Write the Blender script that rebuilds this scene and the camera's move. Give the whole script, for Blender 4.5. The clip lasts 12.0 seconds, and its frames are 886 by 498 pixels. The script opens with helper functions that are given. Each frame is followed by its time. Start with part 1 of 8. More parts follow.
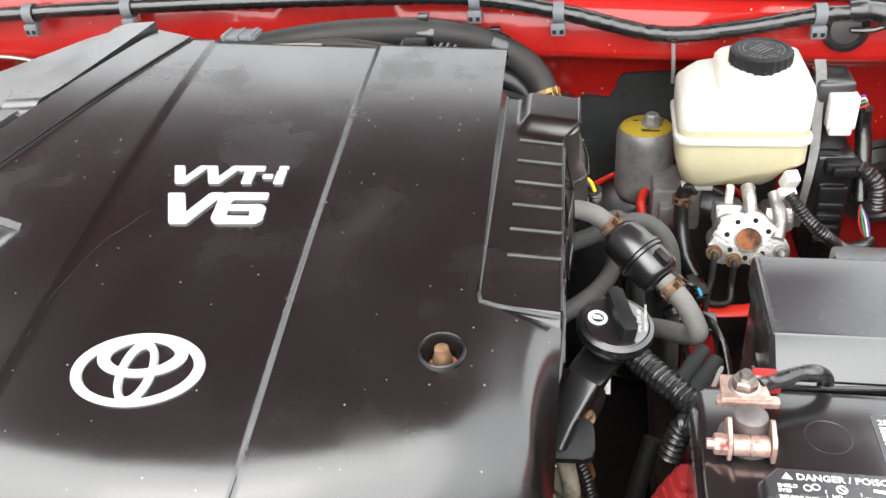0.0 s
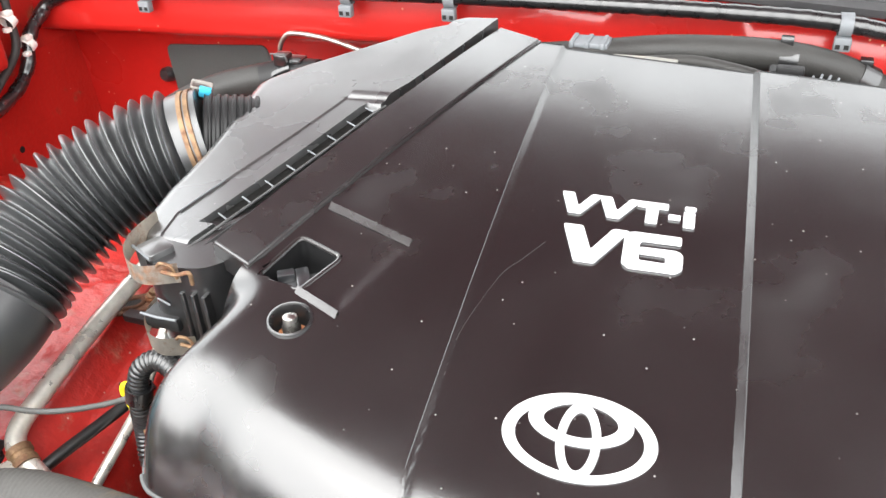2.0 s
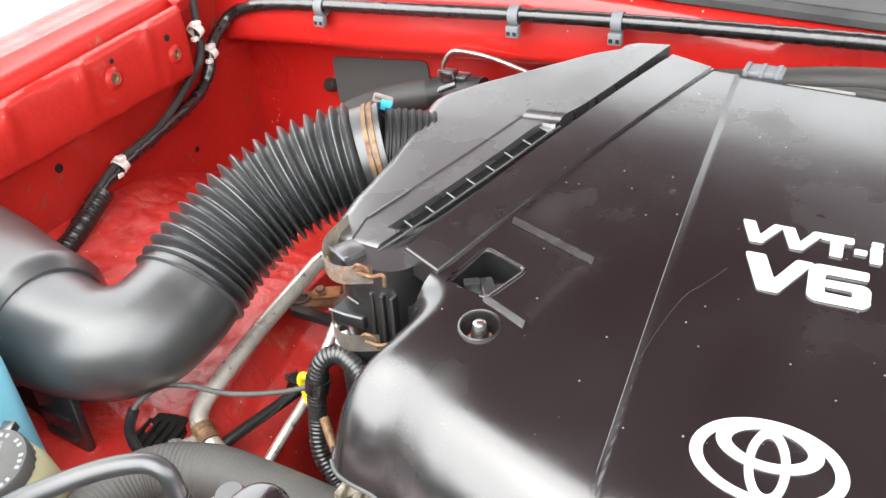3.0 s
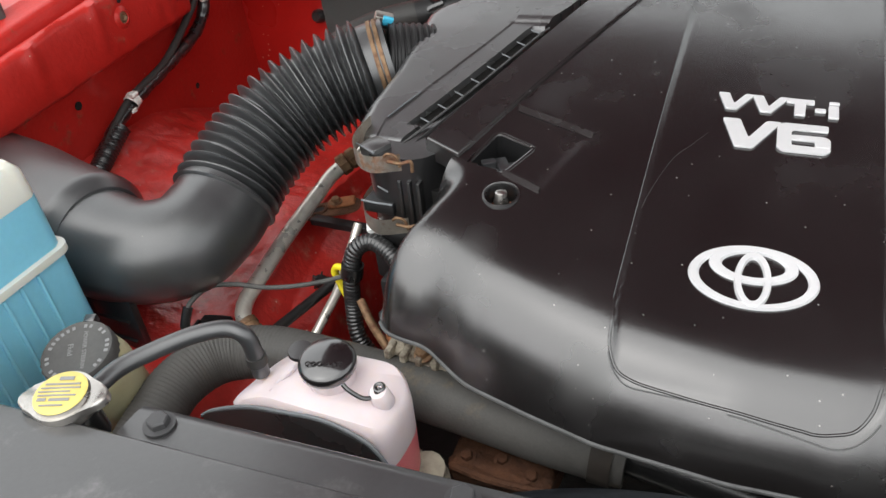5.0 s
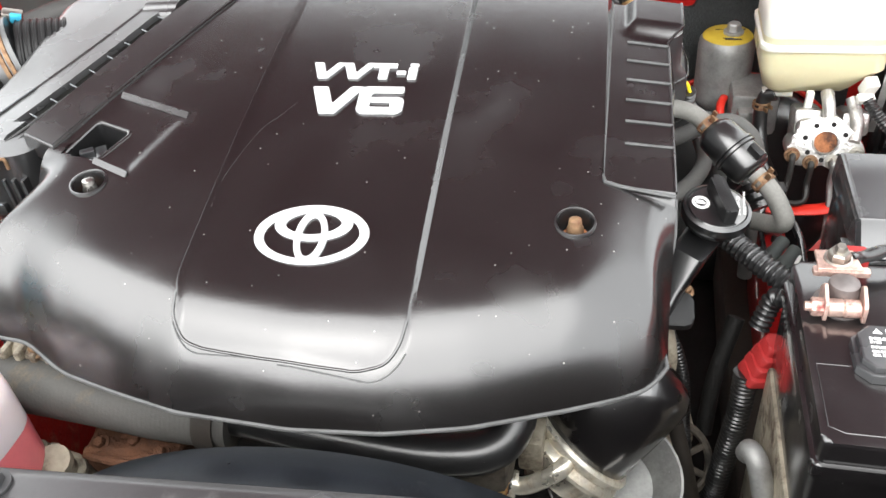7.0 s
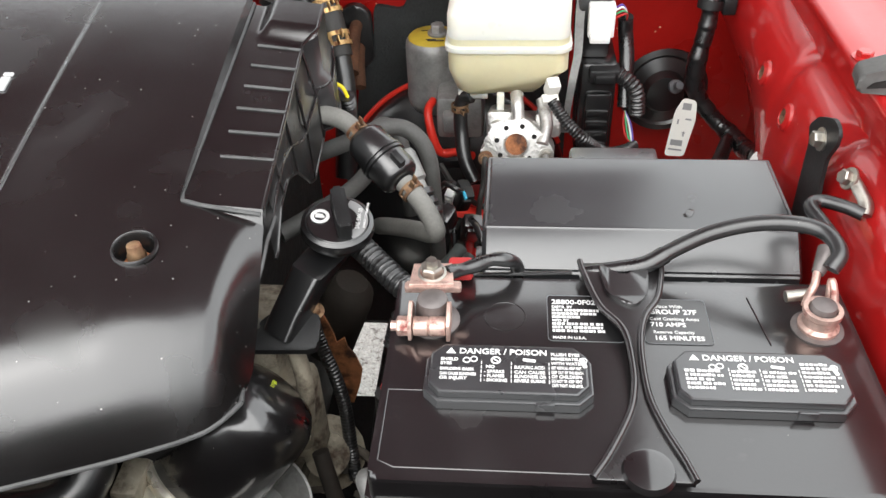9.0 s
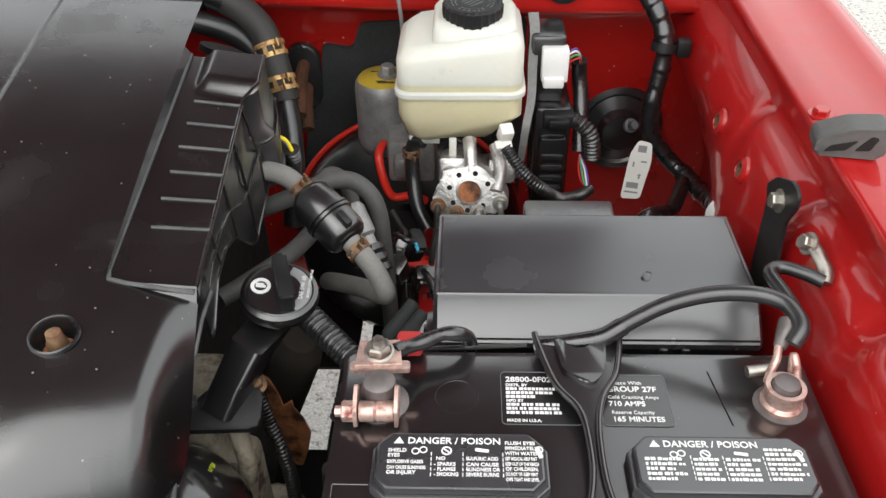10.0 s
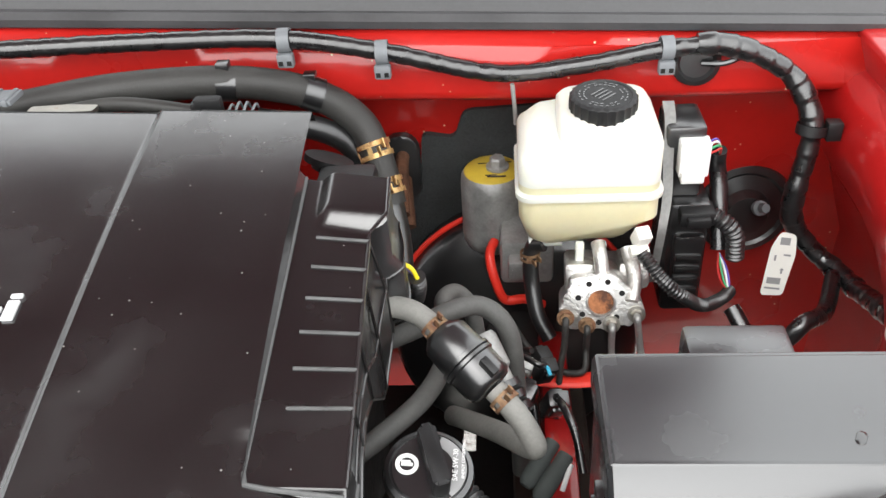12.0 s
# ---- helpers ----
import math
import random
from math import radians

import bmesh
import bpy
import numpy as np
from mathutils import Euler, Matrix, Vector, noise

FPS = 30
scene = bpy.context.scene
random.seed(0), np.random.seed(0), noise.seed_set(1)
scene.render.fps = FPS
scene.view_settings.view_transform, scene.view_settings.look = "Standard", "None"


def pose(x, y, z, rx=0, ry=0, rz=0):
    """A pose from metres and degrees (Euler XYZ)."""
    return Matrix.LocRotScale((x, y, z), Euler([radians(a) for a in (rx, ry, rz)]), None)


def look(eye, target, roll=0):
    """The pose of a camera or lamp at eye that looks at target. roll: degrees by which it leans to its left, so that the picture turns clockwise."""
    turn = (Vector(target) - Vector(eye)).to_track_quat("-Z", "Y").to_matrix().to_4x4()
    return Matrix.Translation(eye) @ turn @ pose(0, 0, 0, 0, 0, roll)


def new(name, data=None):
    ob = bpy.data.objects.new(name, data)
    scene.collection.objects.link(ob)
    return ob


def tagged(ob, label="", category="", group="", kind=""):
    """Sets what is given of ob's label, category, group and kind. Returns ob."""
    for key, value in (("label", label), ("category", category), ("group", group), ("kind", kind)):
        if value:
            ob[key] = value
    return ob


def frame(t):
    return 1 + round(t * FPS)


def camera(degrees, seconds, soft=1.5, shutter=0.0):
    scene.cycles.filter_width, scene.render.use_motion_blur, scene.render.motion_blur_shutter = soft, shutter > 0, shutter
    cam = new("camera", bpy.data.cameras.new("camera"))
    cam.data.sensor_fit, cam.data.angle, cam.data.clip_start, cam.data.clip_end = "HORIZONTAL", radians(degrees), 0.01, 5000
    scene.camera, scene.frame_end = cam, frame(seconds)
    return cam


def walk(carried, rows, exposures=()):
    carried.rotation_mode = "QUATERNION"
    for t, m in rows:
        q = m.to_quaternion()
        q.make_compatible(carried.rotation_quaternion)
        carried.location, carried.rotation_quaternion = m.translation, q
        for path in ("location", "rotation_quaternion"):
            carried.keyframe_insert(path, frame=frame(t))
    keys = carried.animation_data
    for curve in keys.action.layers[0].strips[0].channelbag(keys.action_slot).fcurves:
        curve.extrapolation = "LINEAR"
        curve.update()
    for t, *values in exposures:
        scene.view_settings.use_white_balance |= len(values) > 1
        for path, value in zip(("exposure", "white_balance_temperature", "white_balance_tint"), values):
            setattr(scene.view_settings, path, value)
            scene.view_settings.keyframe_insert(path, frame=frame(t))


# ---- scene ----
cam = camera(56.3, 12.0)
PATH = [
    (0, (0.153, 0.101, 1.294), (-0.226, 1.734, 0.204), -5.4),
    (0.5, (0.091, 0.129, 1.295), (-0.363, 1.727, 0.182), -5.0),
    (1, (0.014, 0.138, 1.299), (-0.497, 1.717, 0.182), -4.0),
    (1.5, (-0.036, 0.134, 1.301), (-0.595, 1.692, 0.177), -3.3),
    (2, (-0.071, 0.126, 1.306), (-0.703, 1.668, 0.199), -3.0),
    (2.5, (-0.099, 0.107, 1.314), (-0.847, 1.611, 0.227), -3.5),
    (3, (-0.114, 0.082, 1.324), (-0.973, 1.539, 0.256), -3.8),
    (3.2, (-0.123, 0.069, 1.327), (-1.018, 1.504, 0.26), -3.6),
    (4.8, (-0.12, -0.027, 1.331), (-0.943, 1.381, 0.174), -6.5),
    (5, (-0.107, -0.028, 1.332), (-0.873, 1.397, 0.155), -6.7),
    (5.5, (-0.066, -0.03, 1.33), (-0.72, 1.419, 0.116), -7.1),
    (6, (-0.008, -0.025, 1.327), (-0.548, 1.46, 0.1), -6.5),
    (6.5, (0.041, -0.009, 1.323), (-0.451, 1.481, 0.084), -6.7),
    (7, (0.096, 0.008, 1.32), (-0.341, 1.519, 0.084), -6.3),
    (7.5, (0.152, 0.031, 1.315), (-0.218, 1.559, 0.079), -5.5),
    (7.7, (0.172, 0.038, 1.313), (-0.163, 1.57, 0.072), -4.8),
    (9.3, (0.309, 0.101, 1.284), (0.179, 1.658, 0.036), -1.9),
    (9.5, (0.313, 0.111, 1.286), (0.198, 1.676, 0.047), -1.4),
    (10, (0.299, 0.137, 1.3), (0.241, 1.713, 0.069), -0.9),
    (10.5, (0.274, 0.156, 1.302), (0.265, 1.742, 0.084), -0.9),
    (11, (0.252, 0.185, 1.3), (0.244, 1.77, 0.08), -1.7),
    (11.5, (0.233, 0.231, 1.308), (0.165, 1.824, 0.101), -3.4),
    (12, (0.216, 0.256, 1.315), (0.056, 1.871, 0.146), -4.5),
]
EXPOSURES = [(0.0, 1.05), (0.5, 1.15), (1.5, 1.48), (2.0, 1.64), (2.5, 1.60), (3.2, 1.45), (4.8, 0.26), (5.0, 0.30), (5.5, 1.18), (6.5, 1.35), (7.5, 1.15), (9.3, 0.65), (9.5, 0.55), (10.5, 0.15), (11.0, 0.3), (11.5, 0.65), (12.0, 0.99)]
walk(cam, [(t, look(eye, target, roll)) for t, eye, target, roll in PATH], EXPOSURES)

# ---- world and light: bright overcast day, raised hood behind the engine bay ----
world = bpy.data.worlds.new("overcast_sky")
scene.world = world
world.use_nodes = True
wn, wl = world.node_tree.nodes, world.node_tree.links
sky = wn.new("ShaderNodeTexSky")
sky.sky_type, sky.sun_disc = "NISHITA", False
sky.sun_elevation, sky.sun_rotation = radians(55), radians(200)
sky.air_density, sky.dust_density = 1.0, 4.0
grey = wn.new("ShaderNodeHueSaturation")
grey.inputs["Saturation"].default_value = 0.2
wl.new(sky.outputs[0], grey.inputs["Color"])
cloud = wn.new("ShaderNodeMix")
cloud.data_type = "RGBA"
cloud.inputs[0].default_value = 0.75
cloud.inputs[7].default_value = (8.75, 8.95, 9.0, 1)
wl.new(grey.outputs[0], cloud.inputs[6])
wl.new(cloud.outputs[2], wn["Background"].inputs["Color"])
wn["Background"].inputs["Strength"].default_value = 0.19
sun_data = bpy.data.lights.new("sun", "SUN")
sun_data.energy, sun_data.angle, sun_data.color = 1.5, radians(95), (1.0, 0.98, 0.95)
sun = new("sun", sun_data)
sun.matrix_world = look((-0.6, -1.6, 3.5), (0, 0.6, 0.9))


# ---- materials ----
def ramp(nt, fac, stops):
    node = nt.nodes.new("ShaderNodeValToRGB")
    els = node.color_ramp.elements
    while len(els) < len(stops):
        els.new(0.5)
    for e, (p, c) in zip(els, stops):
        e.position, e.color = p, c if len(c) == 4 else (*c, 1)
    nt.links.new(fac, node.inputs[0])
    return node.outputs[0]


def tex(nt, kind, scale, detail=3.0, rough=0.55, space="Object"):
    co = nt.nodes.new("ShaderNodeTexCoord")
    node = nt.nodes.new(kind)
    node.inputs["Scale"].default_value = scale
    if kind == "ShaderNodeTexNoise":
        node.inputs["Detail"].default_value, node.inputs["Roughness"].default_value = detail, rough
    nt.links.new(co.outputs[space], node.inputs["Vector"])
    return node


def mix(nt, fac, a, b, mode="MIX"):
    node = nt.nodes.new("ShaderNodeMix")
    node.data_type, node.blend_type = "RGBA", mode
    for key, value in ((0, fac), (6, a), (7, b)):
        if hasattr(value, "links"):
            nt.links.new(value, node.inputs[key])
        else:
            node.inputs[key].default_value = value if key == 0 else (*value, 1)
    return node.outputs[2]


def material(name, colour, rough=0.5, metal=0.0, vary=0.25, grain=180.0, blotch=14.0, bump=0.15, coat=0.0,
             specks=None, patch=None, patch_at=(0.55, 0.7), patch_scale=22.0, patch_rough=0.8, dist=0.0006,
             rough_vary=0.12, through_light=0.0, sub=0.0, ior=1.45, speck_scale=70.0, speck_size=0.08, spec=0.5, coat_rough=0.06, coat_bump=0.0, coat_ior=1.5, smear=0.0):
    """A surface with grain and blotches; specks: colour of small flecks; patch: colour of worn or rusty patches."""
    m = bpy.data.materials.new(name)
    m.use_nodes = True
    nt = m.node_tree
    b = nt.nodes["Principled BSDF"]
    fine, wide = tex(nt, "ShaderNodeTexNoise", grain, 2.0), tex(nt, "ShaderNodeTexNoise", blotch, 4.0)
    lo, hi = [max(0.0, c * (1 - vary)) for c in colour], [min(1.0, c * (1 + vary)) for c in colour]
    col = ramp(nt, wide.outputs[0], [(0.3, lo), (0.7, hi)])
    col = mix(nt, 0.25, col, ramp(nt, fine.outputs[0], [(0.3, lo), (0.7, hi)]))
    rsock = ramp(nt, wide.outputs[0], [(0.3, [max(0.02, rough - rough_vary)] * 3), (0.7, [min(1.0, rough + rough_vary)] * 3)])
    if patch:
        pn = tex(nt, "ShaderNodeTexNoise", patch_scale, 6.0, 0.65)
        f = ramp(nt, pn.outputs[0], [(patch_at[0], (0, 0, 0)), (patch_at[1], (1, 1, 1))])
        pc = ramp(nt, fine.outputs[0], [(0.3, [c * 0.6 for c in patch]), (0.7, [min(1, c * 1.3) for c in patch])])
        col = mix(nt, f, col, pc)
        rsock = mix(nt, f, rsock, (patch_rough,) * 3)
        if metal:
            inv = ramp(nt, f, [(0.0, (metal,) * 3), (1.0, (0, 0, 0))])
            nt.links.new(inv, b.inputs["Metallic"])
    if specks:
        v = tex(nt, "ShaderNodeTexVoronoi", speck_scale)
        near = ramp(nt, v.outputs["Distance"], [(speck_size * 0.6, (1, 1, 1)), (speck_size, (0, 0, 0))])
        pick = ramp(nt, v.outputs["Color"], [(0.52, (0, 0, 0)), (0.54, (1, 1, 1))])
        some = tex(nt, "ShaderNodeTexNoise", speck_scale * 0.22, 2.0)
        crowd = ramp(nt, some.outputs[0], [(0.42, (0, 0, 0)), (0.5, (1, 1, 1))])
        f = mix(nt, 1.0, mix(nt, 1.0, near, pick, "MULTIPLY"), crowd, "MULTIPLY")
        col = mix(nt, f, col, specks)
        rsock = mix(nt, f, rsock, (0.8,) * 3)
    nt.links.new(col, b.inputs["Base Color"])
    nt.links.new(rsock, b.inputs["Roughness"])
    if not (patch and metal):
        b.inputs["Metallic"].default_value = metal
    b.inputs["Coat Weight"].default_value = coat
    b.inputs["Coat Roughness"].default_value, b.inputs["Coat IOR"].default_value = coat_rough, coat_ior
    if smear:
        sn = tex(nt, "ShaderNodeTexNoise", 14.0, 4.0, 0.5)
        nt.links.new(ramp(nt, sn.outputs[0], [(0.40, [coat_rough * 0.85] * 3), (0.56, [coat_rough] * 3), (0.85, [coat_rough + smear] * 3)]), b.inputs["Coat Roughness"])
    b.inputs["IOR"].default_value = ior
    b.inputs["Specular IOR Level"].default_value = spec
    b.inputs["Transmission Weight"].default_value = through_light
    b.inputs["Subsurface Weight"].default_value = sub
    b.inputs["Subsurface Radius"].default_value = (0.02, 0.015, 0.01)
    b.inputs["Subsurface Scale"].default_value = 1.0
    if bump:
        bn = nt.nodes.new("ShaderNodeBump")
        bn.inputs["Strength"].default_value, bn.inputs["Distance"].default_value = bump, dist
        nt.links.new(fine.outputs[0], bn.inputs["Height"])
        nt.links.new(bn.outputs[0], b.inputs["Normal"])
        if coat_bump:
            cn = nt.nodes.new("ShaderNodeBump")
            cn.inputs["Strength"].default_value, cn.inputs["Distance"].default_value = coat_bump, dist
            nt.links.new(fine.outputs[0], cn.inputs["Height"])
            nt.links.new(cn.outputs[0], b.inputs["Coat Normal"])
    return m


M = {
    "cover": material("black_moulded_plastic", (0.007, 0.006, 0.006), 0.42, vary=0.3, grain=900, blotch=11, bump=0.2, dist=0.0003,
                      specks=(0.2, 0.19, 0.18), speck_scale=105, speck_size=0.085, rough_vary=0.1, spec=0.12, coat=1.0, coat_rough=0.24, coat_bump=0.16, coat_ior=1.95, smear=0.22),
    "lid": material("dusty_satin_black_plastic", (0.030, 0.0305, 0.031), 0.45, vary=0.3, grain=800, blotch=14, bump=0.2, dist=0.0003, specks=(0.2, 0.19, 0.18), speck_scale=105, speck_size=0.07, spec=0.5, coat=1.0, coat_rough=0.30, coat_ior=2.0, smear=0.2),
    "clipsteel": material("tarnished_spring_steel", (0.46, 0.43, 0.38), 0.38, 0.7, vary=0.25, grain=250, blotch=50, bump=0.3, patch=(0.30, 0.14, 0.07), patch_at=(0.52, 0.66), patch_scale=45),
    # Pale patches hold rust and bleached paint, and some sky sheen painted in.
    "housing": material("red_paint_with_rust_and_sheen", (0.48, 0.024, 0.018), 0.42, vary=0.25, grain=110, blotch=22, bump=0.8, dist=0.002, coat=0.6, coat_rough=0.22, coat_bump=0.5, spec=0.5, specks=(0.62, 0.42, 0.36), speck_scale=70, speck_size=0.1,
                        patch=(0.46, 0.16, 0.11), patch_at=(0.56, 0.72), patch_scale=28, patch_rough=0.5),
    # Pale edges: sky highlight painted into the colour, besides scratch wear.
    "paleedge": material("pale_edge_highlight_and_wear", (0.085, 0.086, 0.086), 0.4, vary=0.35, grain=300, blotch=60, bump=0.2),
    "goldclamp": material("gold_plated_spring_clamp", (0.60, 0.40, 0.17), 0.4, 0.7, vary=0.3, grain=200, blotch=80, bump=0.4, patch=(0.24, 0.09, 0.035), patch_at=(0.46, 0.60), patch_scale=90),
    "plastic": material("satin_black_plastic", (0.009, 0.009, 0.0095), 0.4, grain=600, blotch=20, bump=0.2, dist=0.0004, spec=0.4, coat=1.0, coat_rough=0.22, coat_ior=1.8, specks=(0.3, 0.29, 0.27), speck_scale=80, speck_size=0.05),
    "matte": material("dull_black_plastic", (0.011, 0.011, 0.0115), 0.5, grain=500, bump=0.25),
    "fuse": material("grey_black_grained_plastic", (0.022, 0.023, 0.025), 0.45, vary=0.15, grain=1300, blotch=8, bump=0.3, dist=0.0003, spec=0.4, coat=1.0, coat_rough=0.26, coat_bump=0.08, coat_ior=1.9, smear=0.2),
    "rubber": material("black_rubber", (0.013, 0.013, 0.0135), 0.42, vary=0.3, grain=300, blotch=25, bump=0.25, spec=0.5, coat=0.7, coat_rough=0.25, coat_ior=1.7, specks=(0.25, 0.24, 0.22), speck_scale=120, speck_size=0.05),
    "duct": material("grey_black_rubber_duct", (0.036, 0.0375, 0.039), 0.40, vary=0.25, grain=350, blotch=16, bump=0.15, dist=0.0004, spec=0.9, coat=0.55, coat_rough=0.34, coat_ior=1.8, specks=(0.2, 0.19, 0.17), speck_scale=110, speck_size=0.05, patch=(0.13, 0.105, 0.07), patch_at=(0.66, 0.80), patch_scale=11),
    "pipealu": material("brushed_aluminium_pipe", (0.74, 0.71, 0.64), 0.32, 0.6, vary=0.2, grain=240, blotch=45, bump=0.3, patch=(0.40, 0.36, 0.29), patch_at=(0.60, 0.85), patch_scale=60),
    "midhose": material("dark_grey_rubber_hose", (0.085, 0.084, 0.08), 0.6, vary=0.3, grain=400, blotch=30, bump=0.3),
    "hose": material("grey_weathered_rubber", (0.19, 0.186, 0.172), 0.7, vary=0.3, grain=400, blotch=30, bump=0.3),
    "darkhose": material("dark_foam_hose", (0.034, 0.033, 0.031), 0.55, vary=0.25, grain=500, blotch=25, bump=0.3),
    "radhose": material("woven_ribbed_radiator_hose", (0.07, 0.067, 0.062), 0.65, vary=0.25, grain=400, blotch=18, bump=0.4, patch=(0.16, 0.12, 0.07), patch_at=(0.6, 0.85)),
    "tape": material("black_taped_loom", (0.010, 0.010, 0.0105), 0.32, vary=0.4, grain=250, blotch=60, bump=0.4, dist=0.0012, coat=0.8, coat_rough=0.18, coat_ior=1.7),
    "red": material("red_body_paint", (0.43, 0.013, 0.010), 0.3, vary=0.12, grain=120, blotch=5, bump=0.03, coat=0.6,
                    specks=(0.62, 0.42, 0.26), speck_scale=75, speck_size=0.11, rough_vary=0.06),
    "redclean": material("glossy_red_body_paint", (0.38, 0.009, 0.009), 0.42, vary=0.14, grain=120, blotch=7, bump=0.06, coat=0.8, coat_rough=0.07, smear=0.12, rough_vary=0.08, spec=0.25, specks=(0.5, 0.22, 0.16), speck_scale=70, speck_size=0.06),
    "redrust": material("red_paint_with_surface_rust", (0.43, 0.018, 0.013), 0.42, vary=0.18, grain=160, blotch=9, bump=0.5, dist=0.0012, coat=0.22, coat_rough=0.12, coat_bump=0.25, spec=0.35, specks=(0.5, 0.3, 0.22), speck_scale=55, speck_size=0.06,
                        patch=(0.30, 0.075, 0.045), patch_at=(0.62, 0.70), patch_scale=24, patch_rough=0.7),
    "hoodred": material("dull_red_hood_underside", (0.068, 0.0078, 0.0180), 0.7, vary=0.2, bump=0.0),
    "housealu": material("tan_stained_bright_aluminium", (0.74, 0.70, 0.60), 0.34, 0.7, vary=0.25, grain=200, blotch=45, bump=0.3, patch=(0.34, 0.24, 0.12), patch_at=(0.52, 0.72), patch_scale=45),
    "steel": material("bare_steel", (0.52, 0.5, 0.47), 0.32, 1.0, vary=0.2, grain=260, blotch=40, bump=0.15),
    "zinc": material("dull_zinc_plate", (0.42, 0.40, 0.36), 0.42, 1.0, vary=0.25, grain=200, blotch=60, bump=0.15, patch=(0.3, 0.14, 0.05), patch_at=(0.6, 0.75), patch_scale=60),
    "alu": material("cast_aluminium", (0.60, 0.59, 0.57), 0.42, 0.85, vary=0.3, grain=350, blotch=60, bump=0.7, dist=0.001, patch=(0.16, 0.13, 0.10), patch_at=(0.56, 0.75), patch_scale=50),
    "greyalu": material("oxidised_grey_aluminium", (0.34, 0.34, 0.33), 0.55, 0.6, vary=0.3, grain=300, blotch=50, bump=0.6, specks=(0.6, 0.6, 0.58), speck_scale=160, speck_size=0.1),
    "engine": material("grimy_engine_casting", (0.10, 0.085, 0.068), 0.7, 0.2, vary=0.5, grain=120, blotch=25, bump=0.8, dist=0.002, patch=(0.03, 0.026, 0.022), patch_at=(0.45, 0.6), patch_scale=20),
    "dirtyalu": material("tan_stained_casting", (0.36, 0.32, 0.25), 0.65, 0.3, vary=0.4, grain=150, blotch=30, bump=0.8, dist=0.002, patch=(0.10, 0.07, 0.05), patch_at=(0.5, 0.65), patch_scale=40),
    "rust": material("brown_rusty_iron", (0.11, 0.048, 0.025), 0.85, vary=0.5, grain=220, blotch=40, bump=1.0, dist=0.002),
    "yellowgreen": material("yellow_green_paint_mark", (0.42, 0.5, 0.03), 0.6, vary=0.5, blotch=300),
    "rustplate": material("orange_rusted_sheet", (0.48, 0.19, 0.08), 0.8, vary=0.4, grain=150, blotch=35, bump=0.7, dist=0.001, patch=(0.07, 0.03, 0.018), patch_at=(0.45, 0.62), patch_scale=38),
    "rustclamp": material("rusty_spring_clamp", (0.24, 0.15, 0.085), 0.55, 0.6, vary=0.45, grain=200, blotch=80, bump=0.6, patch=(0.13, 0.05, 0.025), patch_at=(0.48, 0.65), patch_scale=90),
    "copper": material("corroded_coppery_terminal", (0.62, 0.44, 0.38), 0.45, 0.75, vary=0.3, grain=250, blotch=60, bump=0.5, patch=(0.25, 0.07, 0.06), patch_at=(0.52, 0.68), patch_scale=90),
    "lead": material("dull_lead_post", (0.20, 0.18, 0.175), 0.55, 0.7, vary=0.25, grain=200, blotch=80, bump=0.4),
    "white": material("white_print", (0.80, 0.80, 0.79), 0.5, vary=0.05, bump=0.0),
    "chrome": material("bright_silver_emblem", (0.72, 0.72, 0.73), 0.36, 0.3, vary=0.06, bump=0.05, rough_vary=0.05),
    "milky": material("milky_translucent_plastic", (0.68, 0.68, 0.61), 0.35, vary=0.04, grain=200, blotch=8, bump=0.03, sub=0.35),
    "fluid": material("milky_plastic_filled_with_yellow_fluid", (0.66, 0.61, 0.40), 0.35, vary=0.06, grain=200, blotch=8, bump=0.03, sub=0.35),
    "pinkwhite": material("milky_pinkish_plastic", (0.72, 0.62, 0.63), 0.38, vary=0.04, grain=200, blotch=8, bump=0.03, sub=0.35),
    "coolant": material("pink_coolant_in_plastic", (0.85, 0.20, 0.22), 0.35, vary=0.08, bump=0.02, sub=0.35),
    "blue": material("light_blue_washer_fluid_tank", (0.22, 0.55, 0.70), 0.4, vary=0.08, grain=200, blotch=6, bump=0.04, sub=0.35),
    "yellowtank": material("aged_yellowish_plastic", (0.42, 0.39, 0.24), 0.45, vary=0.12, grain=200, blotch=10, bump=0.05, sub=0.3),
    "yellow": material("yellow_label", (0.50, 0.36, 0.04), 0.5, vary=0.12, grain=200, blotch=40, bump=0.05),
    "paleyellow": material("pale_yellow_label", (0.66, 0.54, 0.16), 0.45, vary=0.15, grain=200, blotch=60, bump=0.05),
    "orange": material("red_painted_ring", (0.75, 0.035, 0.02), 0.4, vary=0.1, bump=0.1),
    "redrubber": material("red_rubber_boot", (0.42, 0.03, 0.03), 0.55, vary=0.2, grain=200, bump=0.3),
    "pad": material("dark_fibre_insulation", (0.03, 0.032, 0.032), 0.9, vary=0.35, grain=350, blotch=40, bump=1.0, dist=0.002),
    "greypad": material("grey_rubber_access_plate", (0.06, 0.068, 0.065), 0.75, vary=0.15, grain=300, bump=0.4),
    # Near-black: grimy parts, and shade painted into gaps and hollows.
    "dark": material("near_black_grime_and_shade", (0.006, 0.0055, 0.005), 0.75, vary=0.5, grain=150, blotch=25, bump=0.6, dist=0.002),
    "brown": material("brown_dust_on_black", (0.03, 0.024, 0.019), 0.8, vary=0.4, grain=150, blotch=20, bump=0.5),
    "battery": material("glossy_black_battery_case", (0.010, 0.009, 0.0095), 0.35, vary=0.25, grain=400, blotch=16, bump=0.08, rough_vary=0.1, spec=0.4, coat=1.0, coat_rough=0.14, coat_bump=0.02, coat_ior=1.85, smear=0.3,
